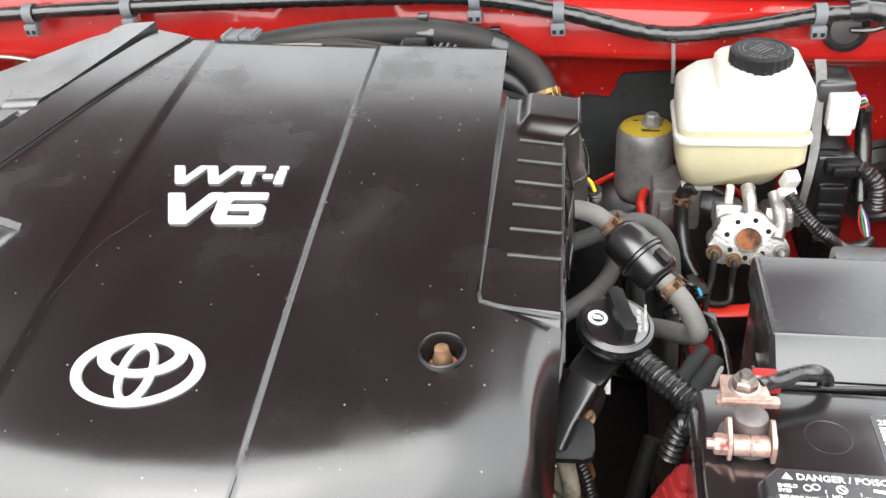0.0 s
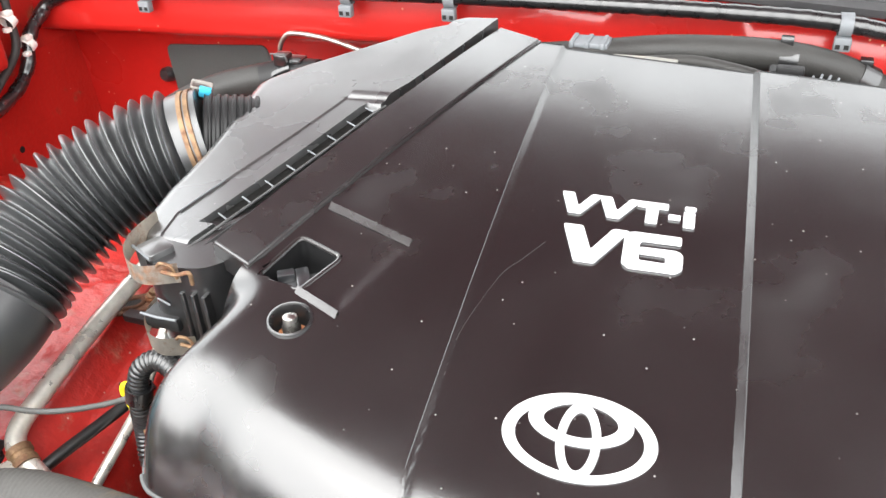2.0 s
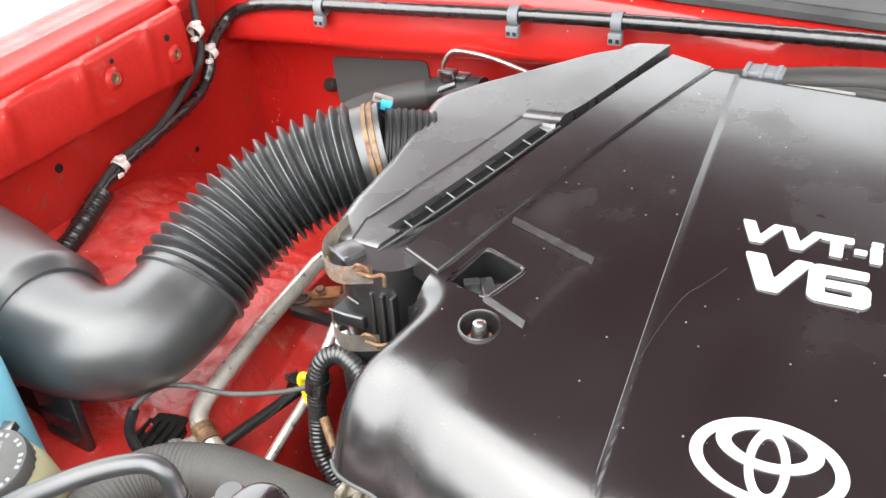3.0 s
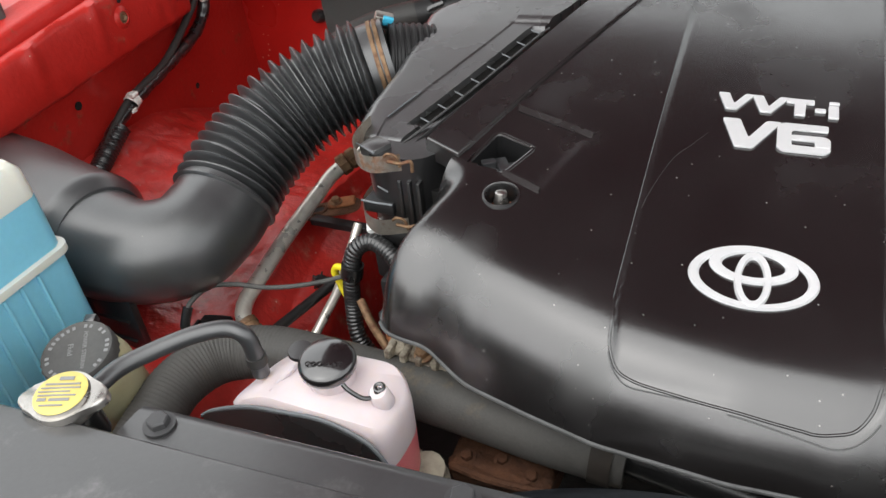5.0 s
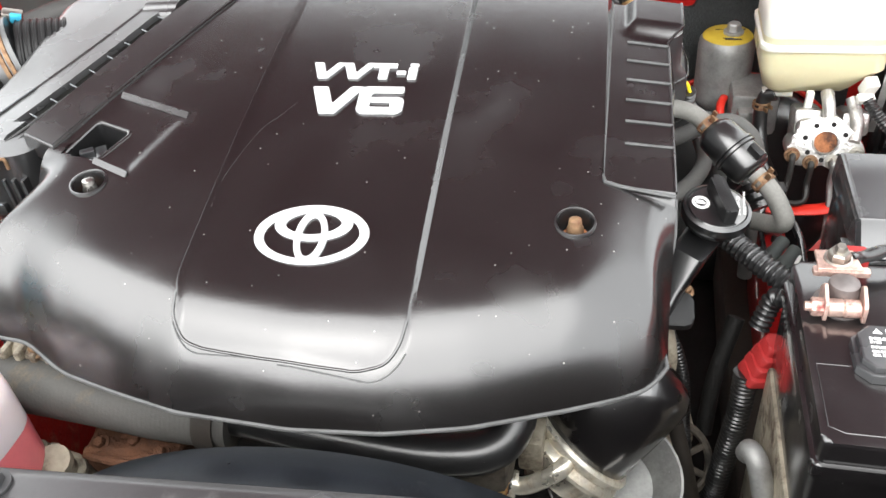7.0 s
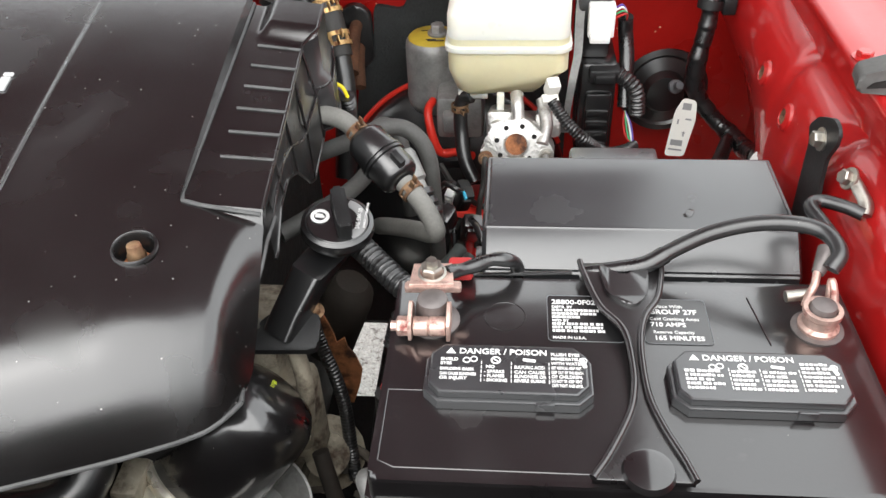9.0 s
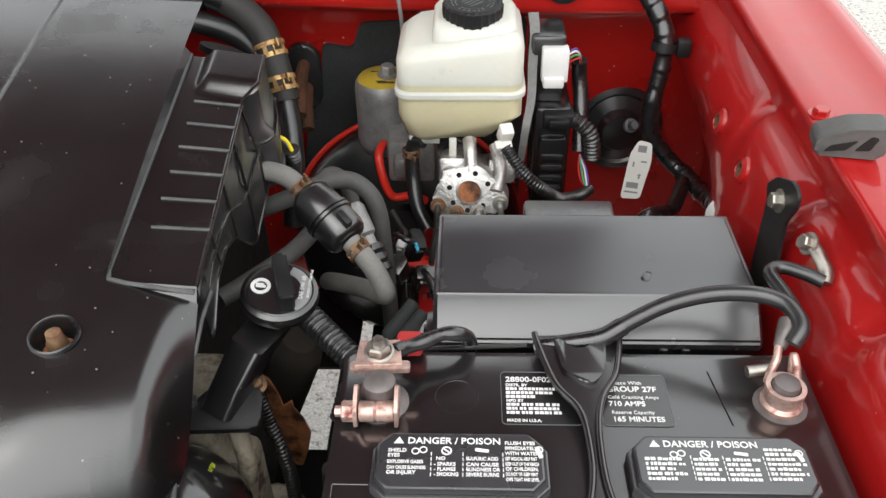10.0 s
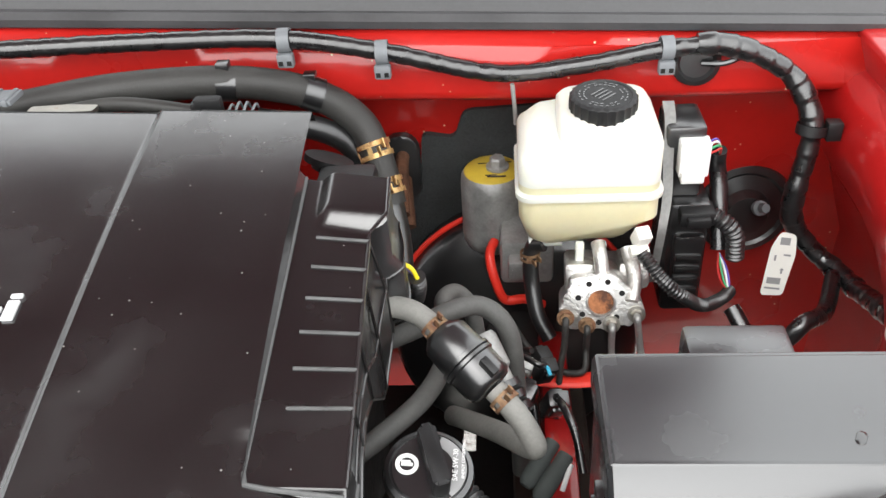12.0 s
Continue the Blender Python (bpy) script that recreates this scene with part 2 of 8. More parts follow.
                        patch=(0.05, 0.048, 0.047), patch_at=(0.62, 0.9), patch_scale=14, patch_rough=0.4, specks=(0.35, 0.34, 0.32), speck_scale=90, speck_size=0.03),
    "support": material("dull_grey_black_support_panel", (0.034, 0.0335, 0.035), 0.42, coat=0.8, coat_rough=0.24, coat_ior=1.75, vary=0.25, grain=300, blotch=12, bump=0.15, patch=(0.12, 0.115, 0.115), patch_at=(0.58, 0.80), patch_scale=18, patch_rough=0.6),
    "shroud": material("blue_black_fan_shroud", (0.020, 0.024, 0.030), 0.38, vary=0.3, grain=300, blotch=20, bump=0.1, patch=(0.07, 0.075, 0.08), patch_at=(0.6, 0.8), patch_scale=25, patch_rough=0.6),
    "stopgrey": material("greyed_rubber_block", (0.085, 0.083, 0.08), 0.6, vary=0.25, grain=250, blotch=40, bump=0.3),
    # Nylon clips; also thin edges that carry a painted highlight.
    "clipgrey": material("grey_nylon_and_pale_edges", (0.16, 0.17, 0.18), 0.5, vary=0.1),
    "whiteplastic": material("white_nylon", (0.72, 0.72, 0.70), 0.45, vary=0.06, bump=0.05),
    "paper": material("off_white_paper_tag", (0.74, 0.73, 0.68), 0.7, vary=0.05, bump=0.1),
    "greyprint": material("grey_print", (0.25, 0.25, 0.25), 0.6, vary=0.05, bump=0.0),
    "seal": material("grey_black_rubber_seal", (0.055, 0.055, 0.057), 0.45, vary=0.2, grain=250, blotch=20, bump=0.2),
    "ground": material("pale_gravel", (0.46, 0.45, 0.42), 0.9, vary=0.3, grain=60, blotch=180, bump=1.0, dist=0.01, patch=(0.22, 0.20, 0.18), patch_at=(0.55, 0.62), patch_scale=70),
    "glass": material("dark_tinted_windscreen", (0.02, 0.025, 0.025), 0.05, vary=0.1, bump=0.0),
    "cyan": material("bright_blue_paint_mark", (0.05, 0.42, 0.62), 0.5, vary=0.1),
    "wirered": material("red_wire", (0.5, 0.03, 0.03), 0.45, vary=0.1, bump=0.0),
    "wireblue": material("violet_wire", (0.12, 0.08, 0.35), 0.45, vary=0.1, bump=0.0),
    "wiregreen": material("green_wire", (0.05, 0.35, 0.15), 0.45, vary=0.1, bump=0.0),
    "wireyellow": material("yellow_wire", (0.8, 0.65, 0.02), 0.45, vary=0.1, bump=0.0),
}


# ---- mesh helpers ----
V = Vector


def mesh_object(name, bm, mat, smooth=True, flat_angle=40):
    bmesh.ops.recalc_face_normals(bm, faces=bm.faces)
    if smooth:
        lim = radians(flat_angle)
        for f in bm.faces:
            f.smooth = True
        for e in bm.edges:
            if len(e.link_faces) == 2 and e.calc_face_angle(0) > lim:
                e.smooth = False
    me = bpy.data.meshes.new(name)
    bm.to_mesh(me)
    bm.free()
    me.materials.append(M[mat])
    return new(name, me)


def part(name, bm, mat, parent=None, label="", smooth=True, flat_angle=40):
    """Links a bmesh, given in world coordinates, as one mesh under a thing or a part."""
    ob = mesh_object(name, bm, mat, smooth, flat_angle)
    if parent is not None:
        base = parent
        off = V(base.location)
        while base.parent is not None:
            base = base.parent
            off += V(base.location)
        ob.data.transform(Matrix.Translation(-off))
        ob.parent = parent
    if label:
        tagged(ob, label=label)
    return ob


def thing(name, at, label, category, group="", kind=""):
    ob = new(name)
    ob.empty_display_size = 0.02
    ob.location = at
    return tagged(ob, label, category, group, kind)


def solo(name, bm, mat, label, category, group="", kind="", smooth=True, flat_angle=40):
    return tagged(mesh_object(name, bm, mat, smooth, flat_angle), label, category, group, kind)


def spline(pts, per=8):
    """Points of a smooth curve through the given ones."""
    p = [V(q) for q in pts]
    p = [p[0] * 2 - p[1]] + p + [p[-1] * 2 - p[-2]]
    out = []
    for i in range(1, len(p) - 2):
        for k in range(per):
            t = k / per
            a, b, c, d = p[i - 1], p[i], p[i + 1], p[i + 2]
            out.append(0.5 * ((2 * b) + (c - a) * t + (2 * a - 5 * b + 4 * c - d) * t * t + (3 * b - a - 3 * c + d) * t ** 3))
    out.append(p[-2])
    return out


def resample(path, n):
    d = [0.0]
    for a, b in zip(path, path[1:]):
        d.append(d[-1] + (b - a).length)
    out, j = [], 0
    for i in range(n + 1):
        s = d[-1] * i / n
        while j < len(d) - 2 and d[j + 1] < s:
            j += 1
        f = (s - d[j]) / max(1e-9, d[j + 1] - d[j])
        out.append(path[j].lerp(path[j + 1], min(1.0, max(0.0, f))))
    return out, d[-1]


def tube(bm, pts, r, sides=14, per=8, n=None, rf=None, caps=True, smooth_path=True, squash=1.0):
    """A hose along a smooth curve; rf(s, length): its radius at s metres along it."""
    path = spline(pts, per) if smooth_path and len(pts) > 2 else [V(q) for q in pts]
    if n or rf:
        path, length = resample(path, n or max(8, len(path)))
    else:
        length = sum((b - a).length for a, b in zip(path, path[1:]))
    t0 = (path[1] - path[0]).normalized()
    u = t0.orthogonal().normalized()
    if abs(t0.z) < 0.95:
        u = (V((0, 0, 1)) - t0 * t0.z).normalized()
    rings, s = [], 0.0
    for i, p in enumerate(path):
        t = (path[min(i + 1, len(path) - 1)] - path[max(i - 1, 0)]).normalized()
        u = (u - t * u.dot(t)).normalized()
        w = t.cross(u)
        if i:
            s += (p - path[i - 1]).length
        rr = rf(s, length) if rf else (r[0] + (r[1] - r[0]) * s / length if isinstance(r, tuple) else r)
        rings.append([bm.verts.new(p + (u * math.cos(a) * squash + w * math.sin(a)) * rr) for a in [2 * math.pi * k / sides for k in range(sides)]])
    for a, b in zip(rings, rings[1:]):
        for k in range(sides):
            bm.faces.new((a[k], a[(k + 1) % sides], b[(k + 1) % sides], b[k]))
    if caps:
        bm.faces.new(rings[0][::-1])
        bm.faces.new(rings[-1])
    return bm


def hose(name, pts, r, mat, parent=None, label="", **kw):
    return part(name, tube(bmesh.new(), pts, r, **kw), mat, parent, label)


def corrugated(pitch, r, depth):
    return lambda s, length: r + depth * (0.5 + 0.5 * math.cos(2 * math.pi * s / pitch)) ** 0.7 - depth * 0.5


def basis(at, axis, side=None):
    z = V(axis).normalized()
    x = (V(side) - z * V(side).dot(z)).normalized() if side else z.orthogonal().normalized()
    y = z.cross(x)
    return Matrix(((x.x, y.x, z.x, at[0]), (x.y, y.y, z.y, at[1]), (x.z, y.z, z.z, at[2]), (0, 0, 0, 1)))


def lathe(bm, at, axis, profile, sides=32, wave=None, side=None):
    """Turns (radius, height) pairs round an axis. wave(angle, index): a factor for the radius."""
    m = basis(at, axis, side)
    rings = []
    for i, (r, h) in enumerate(profile):
        if r < 1e-6:
            rings.append([bm.verts.new(m @ V((0, 0, h)))])
        else:
            rings.append([bm.verts.new(m @ V((r * (wave(a, i) if wave else 1) * math.cos(a), r * (wave(a, i) if wave else 1) * math.sin(a), h)))
                          for a in [2 * math.pi * k / sides for k in range(sides)]])
    for a, b in zip(rings, rings[1:]):
        for k in range(sides):
            k2 = (k + 1) % sides
            if len(a) == 1 and len(b) > 1:
                bm.faces.new((a[0], b[k2], b[k]))
            elif len(b) == 1 and len(a) > 1:
                bm.faces.new((a[k], a[k2], b[0]))
            elif len(a) > 1:
                bm.faces.new((a[k], a[k2], b[k2], b[k]))
    return bm


def box(bm, lo, hi, bevel=0.0, m=None, segments=2):
    """A box between two corners, with rounded edges."""
    made = bmesh.ops.create_cube(bm, size=1.0)["verts"]
    lo, hi = V(lo), V(hi)
    for v in made:
        v.co = V([(lo[k] + hi[k]) / 2 + v.co[k] * (hi[k] - lo[k]) for k in range(3)])
    if bevel:
        edges = list({e for v in made for e in v.link_edges})
        got = bmesh.ops.bevel(bm, geom=edges, offset=bevel, segments=segments, affect="EDGES", profile=0.5)
        made = list({v for f in got["faces"] for v in f.verts} | {v for v in made if v.is_valid})
    if m is not None:
        for v in made:
            v.co = m @ v.co
    return bm


def prism(bm, outline, z0, z1, m=None, bevel=0.0, segments=2):
    """A plate with the given outline (x, y) between two heights."""
    low = [bm.verts.new((x, y, z0)) for x, y in outline]
    top = [bm.verts.new((x, y, z1)) for x, y in outline]
    n = len(outline)
    bm.faces.new(low[::-1])
    cap = bm.faces.new(top)
    for k in range(n):
        bm.faces.new((low[k], low[(k + 1) % n], top[(k + 1) % n], top[k]))
    made = low + top
    if bevel:
        got = bmesh.ops.bevel(bm, geom=list(cap.edges), offset=bevel, segments=segments, affect="EDGES", profile=0.5)
        made = list({v for f in got["faces"] for v in f.verts} | {v for v in made if v.is_valid})
    if m is not None:
        for v in made:
            v.co = m @ v.co
    return bm


def rounded(w, h, r, n=5, cx=0.0, cy=0.0):
    """Outline of a rectangle with round corners."""
    out = []
    for sx, sy, a0 in ((1, 1, 0), (-1, 1, 90), (-1, -1, 180), (1, -1, 270)):
        for k in range(n + 1):
            a = radians(a0 + 90 * k / n)
            out.append((cx + sx * (w / 2 - r) + r * math.cos(a), cy + sy * (h / 2 - r) + r * math.sin(a)))
    return out


def round_poly(pts, r, n=4):
    """An outline with its corners rounded."""
    out, c = [], len(pts)
    for i in range(c):
        a, b, d = V(pts[i - 1]), V(pts[i]), V(pts[(i + 1) % c])
        ra = min(r, (a - b).length * 0.45)
        rd = min(r, (d - b).length * 0.45)
        p, q = b + (a - b).normalized() * ra, b + (d - b).normalized() * rd
        for k in range(n + 1):
            t = k / n
            w = p * (1 - t) ** 2 + b * 2 * t * (1 - t) + q * t * t
            out.append((w.x, w.y))
    return out


def ring(bm, at, axis, r, thick, sides=32, tube_sides=8):
    m = basis(at, axis)
    prof = [(r + thick * math.cos(a), thick * math.sin(a)) for a in [2 * math.pi * k / tube_sides for k in range(tube_sides + 1)]]
    lathe(bm, at, axis, prof, sides)
    bmesh.ops.remove_doubles(bm, verts=bm.verts, dist=1e-6)
    return bm


def hex_bolt(parent, at, axis, r, h, mat="zinc", washer=True, name="bolt", label=""):
    bm = bmesh.new()
    if washer:
        lathe(bm, at, axis, [(0, 0), (r * 1.45, 0), (r * 1.45, h * 0.22), (r * 0.9, h * 0.25)], 20)
    lathe(bm, at, axis, [(r, h * 0.1), (r, h * 0.85), (r * 0.86, h), (r * 0.4, h), (0, h * 1.02)], 6)
    return part(name, bm, mat, parent, label, flat_angle=25)


def lettering(text, size, m, mat, parent, name="lettering", label="", extrude=0.0004, offset=0.0, spacing=1.0, align="LEFT"):
    """Built-in font as a mesh; m: the pose of the text's left baseline, x along it."""
    cu = bpy.data.curves.new("t", "FONT")
    cu.body, cu.size, cu.extrude, cu.offset, cu.space_character, cu.align_x = text, size, extrude, offset, spacing, align
    cu.resolution_u = 3
    tmp = new("t", cu)
    dg = bpy.context.evaluated_depsgraph_get()
    me = bpy.data.meshes.new_from_object(tmp.evaluated_get(dg))
    bpy.data.objects.remove(tmp)
    bm = bmesh.new()
    bm.from_mesh(me)
    bpy.data.meshes.remove(me)
    for v in bm.verts:
        v.co = m @ v.co
    return part(name, bm, mat, parent, label, smooth=False)


def bars(rows, m, mat, parent, name="small_print", thick=0.0003, label=""):
    """Small printed lines that cannot be read: (x, y, length, height) on a surface."""
    bm = bmesh.new()
    for x, y, w, h in rows:
        prism(bm, [(x, y), (x + w, y), (x + w, y + h), (x, y + h)], 0, thick, m)
    return part(name, bm, mat, parent, label, smooth=False)


# ---- structure: ground, firewall, cowl, inner fenders, radiator support ----
def sweep(bm, profile, stations, thick):
    """A sheet: profile(s) gives points at a station s."""
    rows = [[bm.verts.new(p) for p in profile(s)] for s in stations]
    for a, b in zip(rows, rows[1:]):
        for k in range(len(a) - 1):
            bm.faces.new((a[k], a[k + 1], b[k + 1], b[k]))
    if thick:
        bmesh.ops.recalc_face_normals(bm, faces=bm.faces)
        bmesh.ops.solidify(bm, geom=bm.faces[:], thickness=thick)
    return bm


def steps(a, b, n):
    return [a + (b - a) * k / n for k in range(n + 1)]


def smooth_step(a, b, x):
    t = min(1.0, max(0.0, (x - a) / (b - a)))
    return t * t * (3 - 2 * t)


def poly(x, pts):
    """Straight lines through (x, y) pairs, eased a little."""
    for (a, b), (c, d) in zip(pts, pts[1:]):
        if x <= c:
            return b + (d - b) * max(0.0, (x - a)) / (c - a)
    return pts[-1][1]


FLANGE = [(-1.2, 0.96), (-0.75, 0.967), (-0.25, 0.976), (0.13, 0.944), (0.45, 0.926), (0.8, 0.922)]


def bell(x, c, w):
    return math.exp(-((x - c) / w) ** 2)


bm = bmesh.new()
bmesh.ops.create_grid(bm, x_segments=60, y_segments=60, size=1.0)
for v in bm.verts:
    r = max(abs(v.co.x), abs(v.co.y))
    v.co *= 3 + 57 * r ** 3
    v.co.z = 0.01 * noise.noise(V((v.co.x * 2, v.co.y * 2, 0)))
solo("ground", bm, "ground", "pale grey gravel ground under the parked car", "ground", kind="structure")


def firewall_profile(x):
    s = 0.075 * x
    zf = (poly(x - 0.06, FLANGE) + poly(x, FLANGE) + poly(x + 0.06, FLANGE)) / 3
    pts = [(1.09, 0.45), (1.088, 0.6), (1.085, 0.75), (1.082, 0.86), (1.078, zf - 0.03), (1.070, zf - 0.016), (1.045, zf - 0.006),
           (1.022, zf - 0.002), (1.016, zf + 0.003), (1.015, zf + 0.010), (1.017, zf + 0.03), (1.020, zf + 0.055), (1.023, 1.012 - 0.075 * x),
           (1.030, 1.022 - 0.075 * x), (1.045, 1.026 - 0.075 * x), (1.085, 1.030 - 0.075 * x)]
    return [V((x, y + s, z + 0.0015 * noise.noise(V((x * 9, y * 30, z * 9))))) for y, z in pts]


solo("firewall", sweep(bmesh.new(), firewall_profile, steps(-1.12, 0.66, 90), 0.004), "red", "red painted firewall with paint chips and a pressed flange", "firewall", kind="structure", flat_angle=60)


def right_fender_profile(y):
    d = y - 0.75
    step = 0.006 * smooth_step(0.80, 0.83, y)
    low = [(0.515, 0.40), (0.520, 0.70), (0.527, 0.80), (0.533, 0.86), (0.541, 0.905), (0.547 + step, 0.930), (0.557 + step, 0.942), (0.566 + step, 0.946)]
    up = [(0.568, 0.958), (0.561, 0.978), (0.5605, 0.984), (0.564, 0.987), (0.585, 0.9865), (0.606, 0.988), (0.628, 0.988), (0.634, 0.992), (0.642, 0.994), (0.652, 0.990), (0.672, 0.975), (0.70, 0.93), (0.72, 0.80), (0.72, 0.45)]
    wide = smooth_step(0.74, 0.98, y)
    dip = 0.007 * (bell(y, 0.800, 0.010) + bell(y, 0.660, 0.010) + bell(y, 0.52, 0.010))
    low = [(x + wide * 0.10 * smooth_step(0.90, 0.72, z) + (dip if 0.92 < z < 0.95 else 0.0), z - (0.5 * dip if z > 0.92 else 0.0)) for x, z in low]
    return [V((x + 0.02 * d, y, z + 0.0012 * noise.noise(V((x * 14, y * 6, z * 14))))) for x, z in low + up]


solo("inner_fender", sweep(bmesh.new(), right_fender_profile, steps(-0.1, 1.14, 120), 0.003), "redclean", "glossy red inner fender with pressed ridges and a flat top ledge", "inner fender", kind="structure", flat_angle=60)


def left_side_profile(y):
    d = y - 0.75
    foot = poly(y, [(0.05, 0.862), (0.40, 0.860), (0.67, 0.856), (0.726, 0.850), (0.79, 0.825), (0.854, 0.793), (1.02, 0.75)])
    floor = [(-0.50, 0.45), (-0.52, 0.66), (-0.536, 0.722), (-0.543, 0.735), (-0.555, 0.741), (-0.580, 0.748), (-0.600, 0.766), (-0.613, 0.777), (-0.628, 0.780), (-0.72, 0.789), (-0.82, 0.808), (-0.90, 0.836), (-0.930, 0.852)]
    ribs = 0.005 * (bell(y, 0.548, 0.009) + bell(y, 0.657, 0.009) + bell(y, 0.768, 0.009)) - 0.003 * bell(y, 0.60, 0.03)
    dents = 0.003 * (bell(y, 0.575, 0.01) + bell(y, 0.70, 0.012) + bell(y, 0.79, 0.008))
    recess = [(-0.942, foot), (-0.946, foot + 0.02), (-0.948, 0.90), (-0.948, 0.930), (-0.944, 0.943)]
    fade = smooth_step(0.835, 0.865, y)
    band = [(-0.926, 0.950), (-0.915 + dents, 0.9535), (-0.9115 + dents, 0.960), (-0.9115 + 0.3 * ribs, 0.985), (-0.912 + 0.8 * ribs, 1.010), (-0.914 + ribs, 1.029), (-0.9165 + ribs, 1.035), (-0.922, 1.0375)]
    ledge = [(-0.929, 1.036), (-0.933, 1.026), (-0.938, 1.028), (-0.940, 1.044), (-0.943, 1.049), (-0.948, 1.051), (-0.975, 1.051), (-0.978, 1.054), (-0.984, 1.054), (-0.987, 1.051),
             (-1.025, 1.052), (-1.036, 1.054), (-1.05, 1.048), (-1.10, 1.01), (-1.13, 0.97), (-1.16, 0.85), (-1.16, 0.45)]
    band = [(x + (-0.950 - x) * fade, z) for x, z in band]
    hump = 0.012 * bell(y, 0.62, 0.16)
    inboard = 0.012 + 0.040 * smooth_step(0.44, 0.66, y)
    floor = [(a + (c - a) * k / 7, b + (d - b) * k / 7) for (a, b), (c, d) in zip(floor, floor[1:]) for k in range(7)] + floor[-1:]
    housing, out = [], []
    for x, z in floor:
        share = max(0.0, min(1.0, (-0.56 - x) / 0.38))
        x -= inboard * smooth_step(-0.72, -0.555, x)
        lumps = smooth_step(-0.60, -0.66, x) * (0.0028 * noise.noise(V((x * 52, y * 47, 2))) + 0.0013 * noise.noise(V((x * 130, y * 120, 5))))
        housing.append(V((x - 0.10 * d * (0.2 + 0.8 * share), y, z + (foot - 0.858) * share + hump * smooth_step(0.83, 0.78, z) + 0.003 * noise.noise(V((x * 9, y * 7, z * 9))) + lumps)))
    for x, z in recess + band + ledge:
        tilt = 0.06 * d * smooth_step(0.96, 1.03, z)
        out.append(V((x - 0.10 * d, y, z + tilt + (0.0012 * noise.noise(V((x * 12, y * 6, z * 12))) if z > 0.955 else 0.0))))
    return housing + out[:1], out


LENGTH = steps(0.05, 1.02, 220)
solo("wheel_housing", sweep(bmesh.new(), lambda y: left_side_profile(y)[0], LENGTH, 0.003), "housing", "red wheel housing with bumpy rusted paint and painted-in sky sheen", "wheel housing", kind="structure", flat_angle=60)
solo("inner_fender", sweep(bmesh.new(), lambda y: left_side_profile(y)[1], LENGTH, 0.003), "redrust", "red inner fender wall with surface rust patches", "inner fender", kind="structure", flat_angle=50)


def cross(x):
    """The car's cross line lies a little askew to the battery's."""
    return 0.07 * x


bm = bmesh.new()
sweep(bm, lambda x: [V((x, y + cross(x), z)) for y, z in ((0.262, 0.60), (0.262, 0.90), (0.264, 0.934), (0.259, 0.940), (0.252, 0.9415), (0.231, 0.9415), (0.229, 0.939), (0.228, 0.925), (0.228, 0.62))], steps(-0.483, 0.62, 40), 0.003)
support = solo("radiator_support", bm, "support", "dull black painted upper radiator support with bolts", "radiator support", kind="structure")
for x in (-0.459, -0.251, -0.055, 0.14):
    hex_bolt(support, (x, 0.246 + cross(x), 0.942), (0, 0, 1), 0.0075, 0.007, "seal", label="dusty black flanged support bolt")
bm = bmesh.new()
sweep(bm, lambda x: [V((x, y + cross(x), z)) for y, z in ((0.230, 0.945), (0.224, 0.953), (0.205, 0.957), (0.16, 0.955), (0.08, 0.945), (0.0, 0.92), (-0.05, 0.86), (-0.05, 0.5))], steps(-0.95, 0.62, 40), 0.003)
solo("radiator_cover", bm, "support", "grey black plastic radiator cover panel with scuffs", "panel", kind="structure")

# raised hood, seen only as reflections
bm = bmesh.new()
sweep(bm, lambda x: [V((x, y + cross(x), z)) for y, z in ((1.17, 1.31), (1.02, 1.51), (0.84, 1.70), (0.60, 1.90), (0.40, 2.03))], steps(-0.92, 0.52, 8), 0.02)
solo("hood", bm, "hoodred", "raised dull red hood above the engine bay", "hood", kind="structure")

# cowl seal, cowl panel and windscreen
bm = bmesh.new()
prof = [(1.034, 1.046), (1.026, 1.050), (1.024, 1.058), (1.030, 1.064), (1.037, 1.064), (1.040, 1.068), (1.047, 1.078), (1.056, 1.079), (1.062, 1.072), (1.066, 1.060)]
sweep(bm, lambda x: [V((x, y + cross(x), z - 0.023 - 0.075 * x)) for y, z in prof], steps(-1.0, 0.66, 60), 0.002)
solo("cowl_seal", bm, "seal", "grey black rubber seal along the top of the cowl", "seal", kind="structure")
bm = bmesh.new()
sweep(bm, lambda x: [V((x, y + cross(x), z - 0.075 * x)) for y, z in ((1.066, 1.030), (1.09, 1.042), (1.16, 1.055), (1.22, 1.075))], steps(-1.0, 0.7, 20), 0.003)
cowl = solo("cowl_panel", bm, "seal", "grey plastic cowl panel with a slotted air inlet", "cowl", kind="structure")
slat_bm = bmesh.new()
box(slat_bm, (-0.002, -0.02, 0), (0.002, 0.02, 0.006), 0.0008)
slat = part("slat", slat_bm, "matte", cowl)
for k in range(26):
    o = slat.copy() if k else slat
    if k:
        scene.collection.objects.link(o)
    x = 0.36 + 0.0085 * k
    o.location = (x, 1.115 + cross(x), 1.047 - 0.075 * x)
bm = bmesh.new()
sweep(bm, lambda x: [V((x, y + cross(x) + 0.05 * x * x, z)) for y, z in ((1.22, 1.07), (1.42, 1.2), (1.9, 1.5))], steps(-0.95, 0.7, 16), 0.005)
solo("windscreen", bm, "glass", "tinted windscreen glass behind the cowl", "windscreen", kind="structure")


# ---- engine cover ----
def cover_z(x, y):
    X, Y = x + 0.15, y - 0.6
    return 0.9977 - 0.0519 * X + 0.1545 * Y - 0.0128 * X * X + 0.0216 * X * Y - 0.1465 * Y * Y


